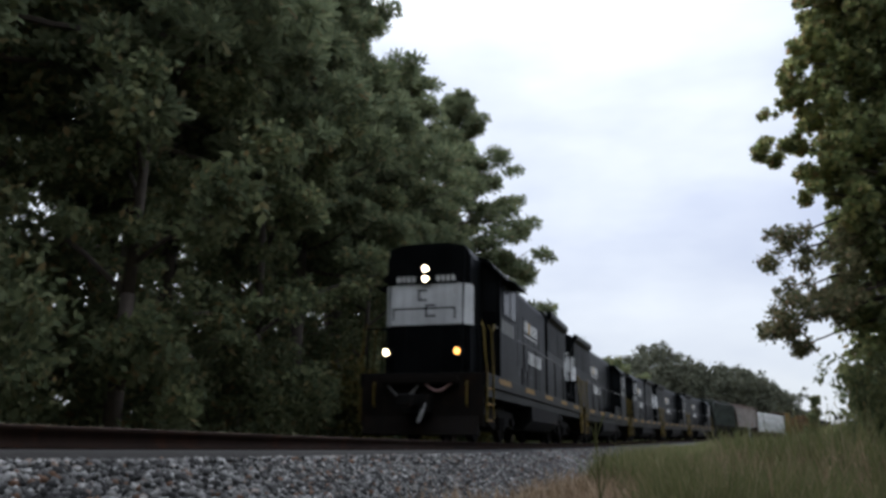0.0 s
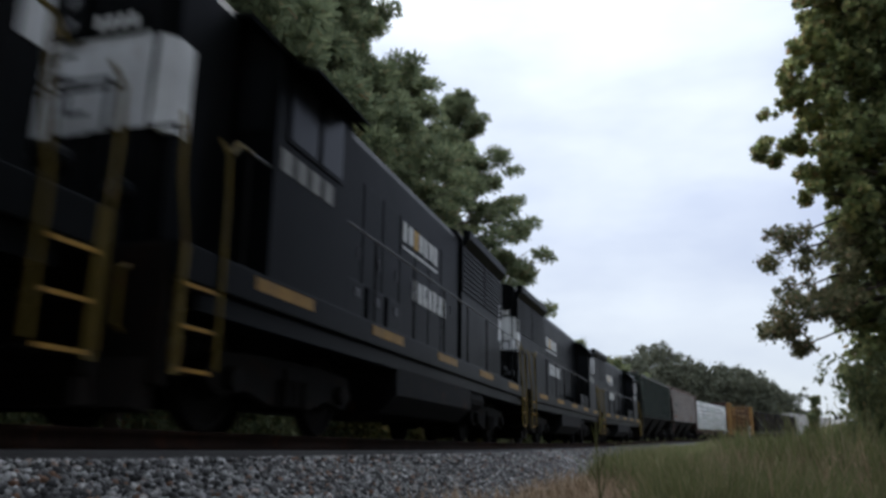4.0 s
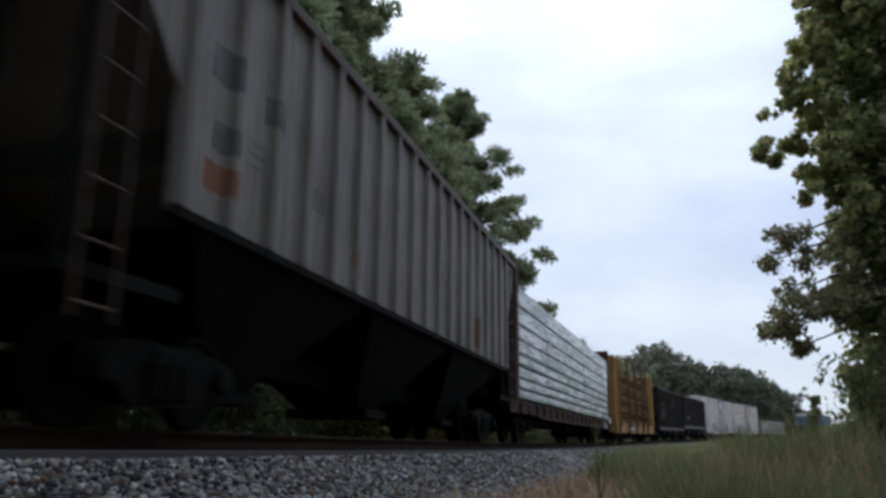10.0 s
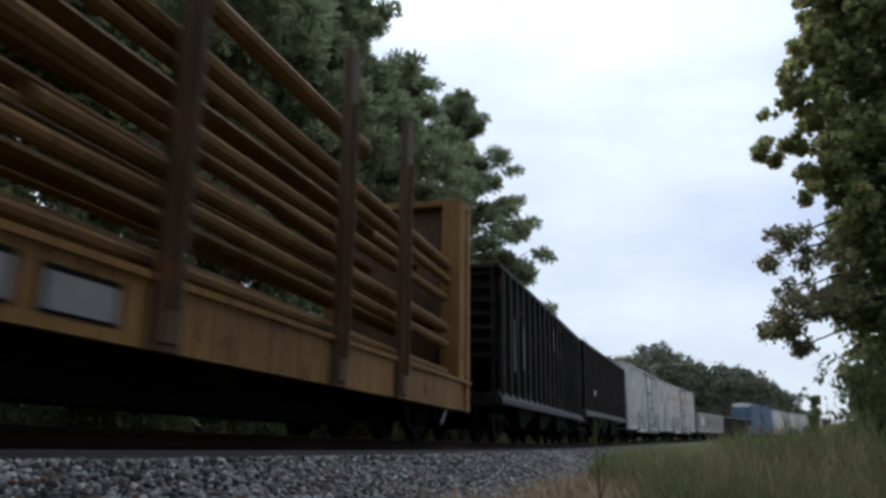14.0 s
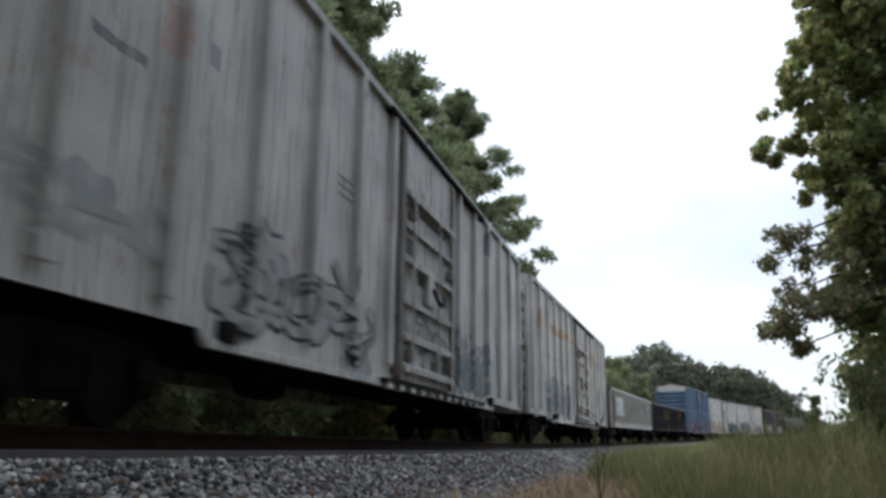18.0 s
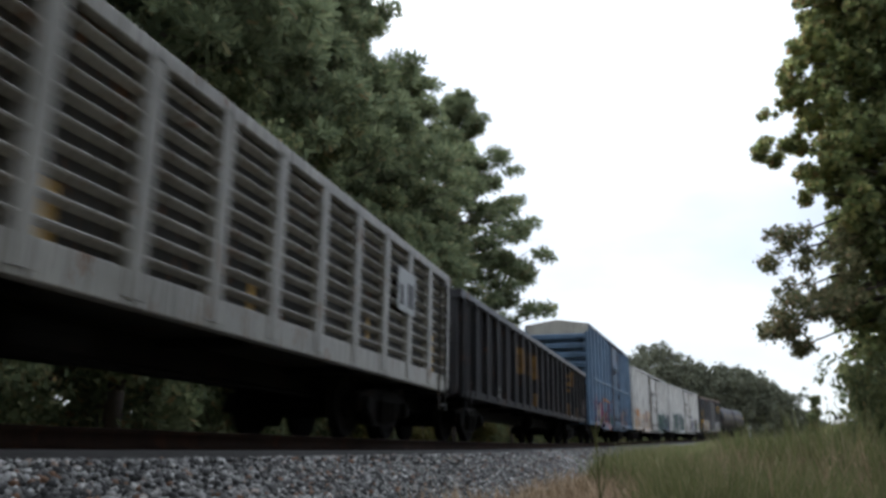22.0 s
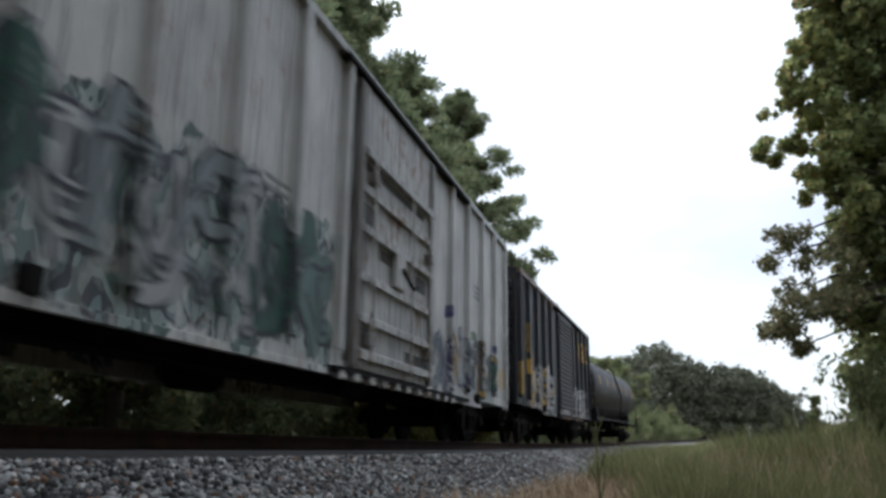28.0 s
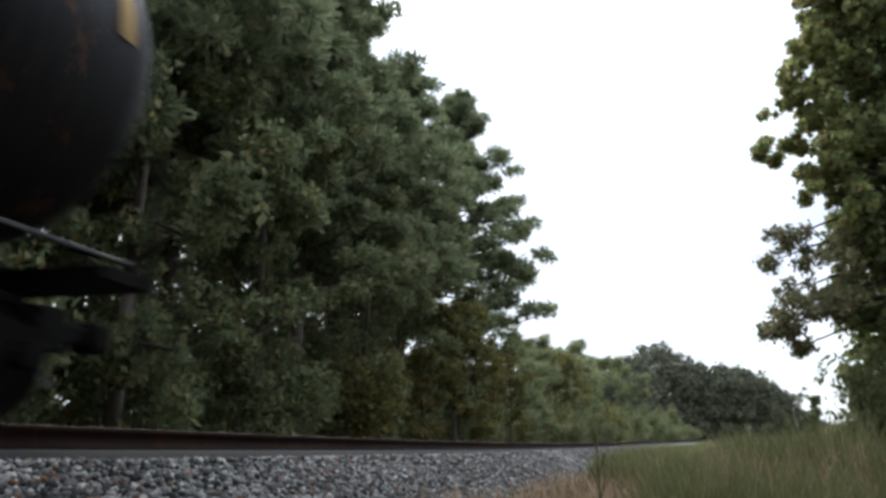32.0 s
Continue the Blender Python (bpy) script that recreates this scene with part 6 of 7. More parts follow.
def log_flat(front, rear):
    root, half = vehicle("bulkhead_flatcar", "yellow bulkhead flatcar loaded with long brown poles", "flatcar", front, rear, rear - front - 4.6, group="bulkhead flatcars of the train")
    m = paint("weathered_yellow_paint", (0.23, 0.13, 0.043), root, 0.75, 0.55, 0.5, dirt=(0.075, 0.043, 0.02), rustc=(0.11, 0.045, 0.02), spec=0.1)
    mb = paint("rusty_stake_steel", (0.075, 0.043, 0.022), root, 0.7, 0.7, 0.5)
    wood = paint("peeled_pole_wood", (0.155, 0.09, 0.033), root, 0.85, 0.4, 0.6, dirt=(0.075, 0.042, 0.02), rustc=(0.06, 0.034, 0.018), spec=0.08)
    woodend = plain("cut_pole_end", (0.36, 0.24, 0.13), 0.85, vary=0.3)
    for sx in (-1, 1):
        part("side_sill", slab(bmesh.new(), [(-half, 0.57), (half, 0.57), (half, 1.14), (-half, 1.14)], sx * 1.38, sx * 1.46), m, root)
        part("sill_flange", one_box(sx * 1.36, sx * 1.5, -half, half, 1.1, 1.16), m, root)
        for y in (-8.0, -4.3, -1.0, 2.5, 4.85):
            st = part("stake", box(bmesh.new(), sx * 1.44, sx * 1.56, y - 0.13, y + 0.13, 0.62, 4.98, bevel=0.015), mb if y > -7 else m, root)
            part("stake_web", one_box(sx * 1.5, sx * 1.62, y - 0.02, y + 0.02, 0.9, 4.2), mb, st)
            part("stake_foot", slab(bmesh.new(), [(y - 0.2, 0.56), (y + 0.2, 0.56), (y + 0.16, 1.3), (y - 0.16, 1.3)], sx * 1.463, sx * 1.53), mb, st)
        for ya, yb, za, zb in ((-3.5, -2.55, 0.7, 0.97), (-2.25, -1.55, 0.7, 0.95)):
            pl = part("placard", one_box(sx * 1.466, sx * 1.472, ya, yb, za, zb), M_POST, root, "grey placard with a black edge")
            part("placard_backing", one_box(sx * 1.458, sx * 1.4665, ya - 0.06, yb + 0.06, za - 0.03, zb + 0.05), M_GEAR, pl)
    part("deck", one_box(-1.38, 1.38, -half, half, 0.95, 1.1), m, root)
    underframe(root, half, 0.8)
    # deep dark sill added to stand for the shadow beneath the car
    part("underside_shade_sill", slab(bmesh.new(), [(-half + 3.4, 0.6), (-half + 4.4, 0.2), (half - 4.4, 0.2), (half - 3.4, 0.6)], -0.36, 0.36), M_GEAR, root)
    for q in (-1, 1):
        y = q * half
        for x in (-1.46, 1.06):
            part("bulkhead_column", one_box(x, x + 0.4, min(y, y - q * 0.85), max(y, y - q * 0.85), 0.6, 4.78, bevel=0.02), m, root)
        for z in (1.15, 1.85, 2.55, 3.25, 3.95, 4.55):
            part("bulkhead_beam", one_box(-1.06, 1.06, min(y - q * 0.08, y - q * 0.4), max(y - q * 0.08, y - q * 0.4), z, z + 0.07, bevel=0.01), m, root)
        part("bulkhead_top", one_box(-1.46, 1.46, min(y, y - q * 0.7), max(y, y - q * 0.7), 4.72, 4.86, bevel=0.02), m, root)
        part("bulkhead_sheet", one_box(-1.05, 1.05, min(y - q * 0.5, y - q * 0.56), max(y - q * 0.5, y - q * 0.56), 1.1, 4.7), mb, root)
        part("bulkhead_stiffener", one_box(1.462, 1.5, min(y - q * 0.3, y - q * 0.42), max(y - q * 0.3, y - q * 0.42), 0.6, 4.7), m, root)
    rnd = random.Random(8)
    y0, y1 = -half + 0.9, half - 0.9
    z, row = 1.32, 0
    while z < 4.55:
        r_row = rnd.uniform(0.09, 0.14)
        nx = 8
        for i in range(nx):
            x = -1.34 + r_row + i * (2.68 - 2 * r_row) / (nx - 1)
            cut = rnd.choice((0, 0, 0, 0, 1, 2))
            a = y0 + rnd.uniform(0, 0.35) + (rnd.uniform(1.5, 6.0) if cut == 1 and 0 < row else 0)
            b = y1 - rnd.uniform(0, 0.35) - (rnd.uniform(1.5, 6.0) if cut == 2 and 0 < row else 0)
            ra, rb = r_row * rnd.uniform(0.85, 1.0), r_row * rnd.uniform(0.62, 0.9)
            if rnd.random() < 0.5:
                ra, rb = rb, ra
            if i in (0, nx - 1) or rnd.random() < 0.42:
                bm = bmesh.new()
                tilt = rnd.uniform(-0.13, 0.09)
                mid = Vector((x, (a + b) / 2, z + rnd.uniform(-0.02, 0.02)))
                rod(bm, (x, a, z), mid, ra, (ra + rb) / 2, 9)
                rod(bm, mid, (x + rnd.uniform(-0.03, 0.03), b, z + tilt), (ra + rb) / 2, rb, 9)
                part("pole", bm, wood, root, "long peeled wooden pole" if row == 0 and i == 0 else "")
        z += r_row * 2.1 + rnd.choice((0.05, 0.2, 0.28, 0.36))
        row += 1
    return root


def open_hopper(label, front, rear, colour, seed, sill, top=4.2, low=1.2, tags=(), marks=()):
    root, half = vehicle("open_hopper", label, "hopper car", front, rear, rear - front - 3.4, group="open hoppers of the train")
    m = paint("open_hopper_paint", colour, root, 0.6, 0.4, 0.4, seed=seed, tags=tags, spec=0.06)
    sm = paint("hopper_sill_steel", (0.034, 0.032, 0.03) if sill else colour, root, 0.6, 0.3, 0.4)
    W = 1.46
    for sx in (-1, 1):
        part("side_sheet", one_box(sx * (W - 0.04), sx * W, -half + 0.25, half - 0.25, low, top), m, root)
        part("top_chord", one_box(sx * (W - 0.08), sx * (W + 0.09), -half, half, top - 0.02, top + 0.1, bevel=0.015), m, root)
        part("side_sill", slab(bmesh.new(), [(sx * (W - 0.06), low - 0.06), (sx * (W + 0.13), low - 0.06), (sx * (W + 0.13), low + 0.06), (sx * (W + 0.01), low + 0.24), (sx * (W - 0.06), low + 0.24)], -half, half, "y"), sm, root)
    pm = solid("side_rib", slab(bmesh.new(), [(-0.002, -0.08), (0.1, -0.05), (0.1, 0.05), (-0.002, 0.08)], low + 0.1, top, "z"), m)
    k = 17
    for i in range(k + 1):
        y = -half + 0.3 + i * (2 * half - 0.6) / k
        share("side_rib", pm, root, (W, y, 0))
        share("side_rib", pm, root, (-W, y, 0), rz=math.pi)
    for q in (-1, 1):
        y = q * half
        part("end_sheet", one_box(-W, W, min(y - q * 0.25, y - q * 0.29), max(y - q * 0.25, y - q * 0.29), 1.9, top), m, root)
        part("slope_sheet", slab(bmesh.new(), [(q * (half - 0.25), 2.3), (q * (half - 0.25), 2.15), (q * (half - 3.4), 0.9), (q * (half - 3.5), 1.0)], -W + 0.05, W - 0.05), m, root)
        bm = slab(bmesh.new(), [(0, 0.0), (q * 0.16, 0.04), (q * 0.16, 0.12), (0, 0.16)], -W + 0.06, W - 0.06)
        er = solid("end_rib", bm, m)
        for i in range(7):
            share("end_rib", er, root, (0, y - q * 0.25, 1.95 + i * (top - 2.15) / 6))
        part("end_chord", one_box(-W, W, min(y, y - q * 0.3), max(y, y - q * 0.3), top - 0.02, top + 0.1, bevel=0.015), m, root)
        for x in (-1.38, 1.3):
            part("corner_post", one_box(x, x + 0.08, min(y - q * 0.02, y - q * 0.12), max(y - q * 0.02, y - q * 0.12), 1.0, top), m, root)
        part("end_sill", one_box(-W, W, min(y, y - q * 0.4), max(y, y - q * 0.4), 0.85, 1.15, bevel=0.02), m, root)
        ladder(root, W + 0.05, q * (half - 0.35), 0.75, top - 0.2, m)
    for y in (-3.2, 0, 3.2):
        bm = bmesh.new()
        vl = [bm.verts.new((a, y + b, 0.4)) for a, b in ((-1.2, -0.3), (1.2, -0.3), (1.2, 0.3), (-1.2, 0.3))]
        vh = [bm.verts.new((a, y + b, low + 0.1)) for a, b in ((-W + 0.06, -1.55), (W - 0.06, -1.55), (W - 0.06, 1.55), (-W + 0.06, 1.55))]
        bm.faces.new(vl)
        bm.faces.new(vh[::-1])
        for j in range(4):
            bm.faces.new((vl[j], vh[j], vh[(j + 1) % 4], vl[(j + 1) % 4]))
        part("hopper_bay", bm, M_GEAR, root)
    coal = bmesh.new()
    bmesh.ops.create_grid(coal, x_segments=8, y_segments=30, size=1.0, matrix=Matrix.Diagonal((W - 0.05, half - 0.3, 1, 1)))
    for v in coal.verts:
        v.co.z = top - 0.55 + 0.22 * noise.noise((v.co.x, v.co.y * 0.6, seed))
    part("load", coal, plain("dark_bulk_load", (0.03, 0.028, 0.026), 0.95, vary=0.5, scale=4), root, "dark loose load")
    part("centre_sill", one_box(-0.3, 0.3, -half + 0.1, half - 0.1, 0.72, 1.05, bevel=0.02), M_GEAR, root)
    bars(root, marks, M_MARKG, W + 0.103, "worn pale stencil plate")
    return root


def gondola(label, front, rear, colour, seed, fluted, spots=(), spotm=None, rust=0.4, chordc=None, sprays=(), endc=None):
    root, half = vehicle("gondola_car", label, "gondola", front, rear, rear - front - 4.2, group="gondolas of the train")
    m = paint("gondola_body_tone", colour, root, 0.65, rust, 0.5, seed=seed, sprays=sprays, spec=0.08)
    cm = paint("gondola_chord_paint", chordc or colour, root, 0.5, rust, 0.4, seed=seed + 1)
    em = paint("gondola_end_paint", endc, root, 0.7, 0.7, 0.6, dirt=(0.05, 0.038, 0.03), seed=seed + 2) if endc else cm
    W, low, top = 1.42, 0.9, 2.86
    for sx in (-1, 1):
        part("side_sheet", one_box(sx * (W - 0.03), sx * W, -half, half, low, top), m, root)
        part("top_chord", one_box(sx * (W - 0.06), sx * (W + 0.1), -half, half, top - 0.04, top + 0.1, bevel=0.015), cm, root)
        part("side_sill", one_box(sx * (W - 0.06), sx * (W + 0.08), -half, half, low - 0.06, low + (0.22 if fluted else 0.1), bevel=0.015), cm if fluted else m, root)
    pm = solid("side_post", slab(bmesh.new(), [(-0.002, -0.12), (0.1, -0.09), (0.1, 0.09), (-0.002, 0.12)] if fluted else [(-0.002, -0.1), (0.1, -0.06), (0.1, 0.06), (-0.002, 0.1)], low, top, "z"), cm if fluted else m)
    k, pitch = 20, (2 * half - 0.2) / 20
    posts = [-half + 0.1 + i * pitch for i in range(k + 1)]
    if fluted:
        k, pitch = 17, (2 * half - 1.8) / 16
        posts = [-half + 0.1] + [-half + 1.7 + i * pitch for i in range(17)]
    if fluted:
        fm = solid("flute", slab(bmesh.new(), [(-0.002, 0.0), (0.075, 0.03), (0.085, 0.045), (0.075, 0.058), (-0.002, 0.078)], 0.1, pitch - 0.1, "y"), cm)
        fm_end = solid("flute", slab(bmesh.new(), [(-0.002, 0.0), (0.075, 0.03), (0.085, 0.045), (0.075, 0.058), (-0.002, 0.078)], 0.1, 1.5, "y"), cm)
    for i, y in enumerate(posts):
        share("side_post", pm, root, (W, y, 0))
        share("side_post", pm, root, (-W, y, 0), rz=math.pi)
        if fluted and i < k:
            for j in range(9):
                share("flute", fm if i else fm_end, root, (W, y, low + 0.3 + j * 0.183))
                share("flute", fm if i else fm_end, root, (-W, posts[i + 1], low + 0.3 + j * 0.183), rz=math.pi)
    for q in (-1, 1):
        y = q * half
        part("end_sheet", one_box(-W, W, min(y, y - q * 0.04), max(y, y - q * 0.04), low, top), m, root)
        part("end_chord", one_box(-W - 0.1, W + 0.1, min(y - q * 0.06, y + q * 0.14), max(y - q * 0.06, y + q * 0.14), top - 0.08, top + 0.1, bevel=0.015), em, root)
        er = solid("end_rib", slab(bmesh.new(), [(0, 0.0), (q * 0.12, 0.05), (q * 0.12, 0.1), (0, 0.16)], -W + 0.1, W - 0.1), em)
        for i in range(6):
            share("end_rib", er, root, (0, y, low + 0.2 + i * 0.28))
        for sx in (-1, 1):
            ladder(root, sx * (W + 0.1), q * (half - 0.4), low - 0.4, top - 0.1, m)
            part("corner_post", one_box(sx * (W - 0.14), sx * W, min(y, y + q * 0.12), max(y, y + q * 0.12), low, top), em, root)
    part("floor", one_box(-W, W, -half, half, low, low + 0.06), m, root)
    underframe(root, half, 0.85)
    part("hand_brake", lathe(bmesh.new(), [(-half - 0.3, 0.26), (-half - 0.27, 0.28), (-half - 0.24, 0.26), (-half - 0.24, 0.03)], "y", 16, (-0.9, 0, 2.0)), M_GEAR, root)
    for y0, y1, z0, z1, mm in spots:
        part("marking", one_box(W + 0.004 if (y1 - y0) < 0.7 else W + 0.103, W + 0.01 if (y1 - y0) < 0.7 else W + 0.112, y0, y1, z0, z1), mm, root)
    return root


def tank_car(front, rear):
    root, half = vehicle("tank_car", "black tank car with small yellow marks, last of the train", "tank car", front, rear, rear - front - 4.0)
    m = paint("black_tank_paint", (0.011, 0.0105, 0.0115), root, 0.5, 0.3, 0.5, spec=0.08, sprays=((-5.9, -5.3, 2.35, 2.6, (0.06, 0.06, 0.06), 1), (-5.1, -4.0, 2.42, 2.6, (0.055, 0.055, 0.055), 1), (-4.4, -3.0, 2.1, 2.2, (0.03, 0.028, 0.028), 1)), dirt=(0.026, 0.022, 0.022))
    R, zc = 1.46, 2.78
    bm = bmesh.new()
    L = half - 0.2
    prof = [(-L - 0.02, 0.05)]
    for i in range(1, 9):
        a = math.pi / 2 * i / 8
        prof.append((-L + 0.6 - 0.62 * math.cos(a), R * math.sin(a) ** 0.8))
    prof += [(y, R) for y in (-L * 0.66, -L * 0.33, 0, L * 0.33, L * 0.66)]
    prof += [(-p, r) for p, r in prof[8::-1]]
    lathe(bm, prof, "y", 40, (0, 0, zc))
    part("tank_shell", bm, m, root, smooth=True)
    for y in (-L * 0.62, 0.05, L * 0.64):
        part("weld_band", lathe(bmesh.new(), [(y - 0.02, R - 0.01), (y - 0.015, R + 0.004), (y + 0.015, R + 0.004), (y + 0.02, R - 0.01)], "y", 40, (0, 0, zc)), m, root, smooth=True)
    for y in (-6.4, -3.8, -1.5, 1.45, 4.2, 6.75, 7.62):
        bm = bmesh.new()
        for i in range(5):
            a0, a1 = 0.04 + 0.06 * i, 0.04 + 0.06 * (i + 1)
            vs = [bm.verts.new((math.cos(a) * (R + e), yy, zc + math.sin(a) * (R + e))) for e in (0.004, 0.012) for a, yy in ((a0, y - 0.07), (a0, y + 0.07), (a1, y + 0.07), (a1, y - 0.07))]
            for f in ((0, 1, 2, 3), (7, 6, 5, 4), (0, 4, 5, 1), (1, 5, 6, 2), (2, 6, 7, 3), (3, 7, 4, 0)):
                bm.faces.new([vs[j] for j in f])
        part("marking", bm, M_MARKY, root, "yellow reflective mark")
    for sx in (-1, 1):
        part("side_rail", tube(bmesh.new(), [(sx * 1.42, -half + 0.6, 1.18), (sx * 1.42, half - 0.6, 1.18)], 0.02), plain("worn_rail_paint", (0.045, 0.043, 0.043), 0.5), root)
        for i in range(7):
            y = -half + 0.6 + i * (2 * half - 1.2) / 6
            part("rail_bracket", rod(bmesh.new(), (sx * 1.5, y, 1.18), (sx * 0.8, y, 1.35), 0.02), M_GEAR, root)
        for q in (-1, 1):
            ladder(root, sx * 1.5, q * (half - 0.3), 0.5, 1.6, M_GEAR)
    for q in (-1, 1):
        y = q * (half - 0.4)
        part("stub_sill", one_box(-0.35, 0.35, min(y, y - q * 3.4), max(y, y - q * 3.4), 0.78, 1.2, bevel=0.02), M_GEAR, root)
        part("end_platform", one_box(-1.5, 1.5, min(y, y - q * 0.6), max(y, y - q * 0.6), 1.0, 1.1, bevel=0.01), M_GEAR, root)
        part("bolster_cradle", slab(bmesh.new(), [(-1.3, 1.0), (1.3, 1.0), (1.2, 1.75), (0.7, 1.45), (-0.7, 1.45), (-1.2, 1.75)], y - q * 2.4, y - q * 1.7, "y"), M_GEAR, root)
        rail = bmesh.new()
        tube(rail, [(-1.45, y, 1.1), (-1.45, y, 2.1), (1.45, y, 2.1), (1.45, y, 1.1)], 0.022)
        part("end_rail", rail, M_GEAR, root)
    part("manway", lathe(bmesh.new(), [(zc + R - 0.15, 0.45), (zc + R + 0.1, 0.45), (zc + R + 0.14, 0.3)], "z", 18, (0, 0, 0)), m, root)
    side = tube(bmesh.new(), [(1.5, 0.25, 1.18), (1.62, 0.25, 2.6), (1.2, 0.25, 4.0), (0.8, 0.25, 4.3)], 0.02)
    tube(side, [(1.5, -0.25, 1.18), (1.62, -0.25, 2.6), (1.2, -0.25, 4.0), (0.8, -0.25, 4.3)], 0.02)
    part("side_ladder", side, M_GEAR, root)
    return root


def make_train():
    first = 16.82
    lab = ["black high-hood diesel locomotive leading, white nose panel and lit headlights", "black high-hood diesel locomotive running long hood first, yellow grab irons",
           "black high-hood diesel locomotive with its cab leading", "black diesel locomotive, long hood first, white nose panel", "black diesel locomotive, last of the five, cab trailing"]
    for i, cab_first in enumerate((True, False, True, False, False)):
        locomotive(first + 17.5 * i, cab_first, i == 0, lab[i])
    covered_hopper("dark green ribbed covered hopper with rust stains", 104.9, 121.8, (0.014, 0.023, 0.0175), 1, 0.45, (0.02, 0.028, 0.023))
    covered_hopper("weathered grey ribbed covered hopper with rusty top chord", 122.9, 139.05, (0.225, 0.205, 0.19), 2, 0.5, (0.07, 0.042, 0.032),
                   sprays=((-6.6, -6.1, 3.1, 3.5, (0.085, 0.095, 0.09), 0), (-5.6, -5.1, 3.05, 3.4, (0.10, 0.11, 0.105), 0), (-6.5, -6.1, 2.45, 2.75, (0.10, 0.11, 0.105), 0), (-6.6, -6.0, 2.05, 2.35, (0.2, 0.085, 0.04), 0),
                           (-4.4, -4.0, 2.5, 2.8, (0.11, 0.12, 0.11), 0), (-3.1, -2.8, 2.0, 2.4, (0.2, 0.1, 0.06), 1), (1.0, 1.3, 2.2, 3.2, (0.16, 0.09, 0.06), 1), (3.6, 4.0, 1.8, 2.6, (0.17, 0.09, 0.06), 1)))
    lumber_flat(139.1, 162.7)
    log_flat(164.4, 183.1)
    open_hopper("black ribbed open hopper with corrugated ends", 185.9, 200.7, (0.010, 0.0095, 0.0095), 3, False, 4.18, 0.95, marks=((-5.86, -5.78, 1.75, 3.1), (-4.7, -4.62, 1.9, 3.1), (0.44, 0.52, 2.95, 3.7)))
    open_hopper("black open hopper with a grey side sill", 201.8, 217.1, (0.014, 0.013, 0.013), 4, True, 4.24, 1.22, marks=((-5.15, -4.6, 2.1, 2.36),))
    inkb, inkg, rust1, haze = (0.07, 0.08, 0.11), (0.12, 0.14, 0.15), (0.36, 0.235, 0.13), (0.26, 0.27, 0.28)
    base_w = (0.44, 0.435, 0.42)
    pal_a = (base_w, inkg, base_w, haze, inkb, (0.2, 0.21, 0.22), base_w)
    pal_b = ((0.33, 0.34, 0.34), (0.2, 0.235, 0.245), base_w, (0.24, 0.265, 0.27), inkg, (0.36, 0.36, 0.355), (0.19, 0.22, 0.23))
    pal_t = ((0.3, 0.33, 0.32), (0.14, 0.19, 0.19), (0.05, 0.06, 0.07), (0.22, 0.27, 0.26), (0.06, 0.1, 0.09), (0.1, 0.14, 0.14), (0.3, 0.32, 0.31))
    pal_g = ((0.06, 0.09, 0.1), (0.035, 0.075, 0.065), (0.06, 0.055, 0.12), (0.09, 0.14, 0.13), (0.04, 0.1, 0.08))
    pal_n = ((0.02, 0.022, 0.03), (0.34, 0.33, 0.32), (0.1, 0.11, 0.13), (0.3, 0.24, 0.19), (0.36, 0.35, 0.34), (0.04, 0.04, 0.05))
    pal_d = (base_w, (0.26, 0.2, 0.16), (0.15, 0.13, 0.12), base_w, (0.22, 0.12, 0.07))
    pal_o = ((0.42, 0.37, 0.32), (0.42, 0.30, 0.19), (0.38, 0.23, 0.12), (0.44, 0.4, 0.36), (0.22, 0.14, 0.10), (0.41, 0.30, 0.21))
    pal_u = ((0.04, 0.05, 0.085), (0.04, 0.032, 0.075), (0.14, 0.04, 0.04), (0.045, 0.035, 0.085), (0.06, 0.09, 0.13), (0.2, 0.065, 0.03), (0.03, 0.022, 0.035))
    pal_w = ((0.07, 0.11, 0.17), (0.16, 0.12, 0.12), (0.07, 0.11, 0.17), (0.05, 0.05, 0.06), (0.22, 0.18, 0.17))

    def can(name, colour):
        return paint(name, colour, None, 0.65, 0.15, 0.55, dirt=tuple(c * 0.55 + 0.08 for c in colour), rustc=tuple(c * 0.5 + 0.17 for c in colour))
    s_ink, s_grey, s_haze = can("dark_spray_paint", (0.045, 0.048, 0.06)), can("grey_spray_paint", (0.15, 0.165, 0.175)), can("pale_spray_paint", (0.34, 0.345, 0.345))
    s_slate, s_teal, s_deep = can("slate_spray_paint", (0.21, 0.24, 0.25)), can("teal_spray_paint", (0.11, 0.165, 0.155)), can("deep_green_spray_paint", (0.035, 0.085, 0.068))
    s_violet, s_amber, s_chalk = can("violet_spray_paint", (0.055, 0.05, 0.11)), can("amber_spray_paint", (0.34, 0.22, 0.07)), can("chalk_spray_paint", (0.38, 0.37, 0.36))
    # the first white car
    car, skin = boxcar("dirty white boxcar with grey graffiti on its lower side", 219.2, 237.8, (0.44, 0.435, 0.42), 4.92, (227.5, 230.5), 1, rust=0.3, streak=0.45, tags=((2.3, 5.6, 0.7, 2.1, pal_a),),
                       sprays=((-7.9, -7.2, 1.4, 1.8, haze, 1), (-7.7, -7.0, 2.74, 2.84, inkg, 0), (-6.2, -6.0, 3.2, 3.45, haze, 0), (-6.9, -6.6, 3.0, 3.5, (0.4, 0.3, 0.28), 0), (-3.0, -1.8, 0.72, 1.05, haze, 1),
                               (-2.6, -2.2, 1.9, 2.4, haze, 1), (0.8, 1.3, 2.4, 2.7, inkg, 1), (5.0, 5.5, 4.1, 4.7, inkg, 1)))
    graffiti(car, skin, (-5.9, -2.0, 0.95, 2.05), 5, 5, s_ink, [s_haze], 0.17)
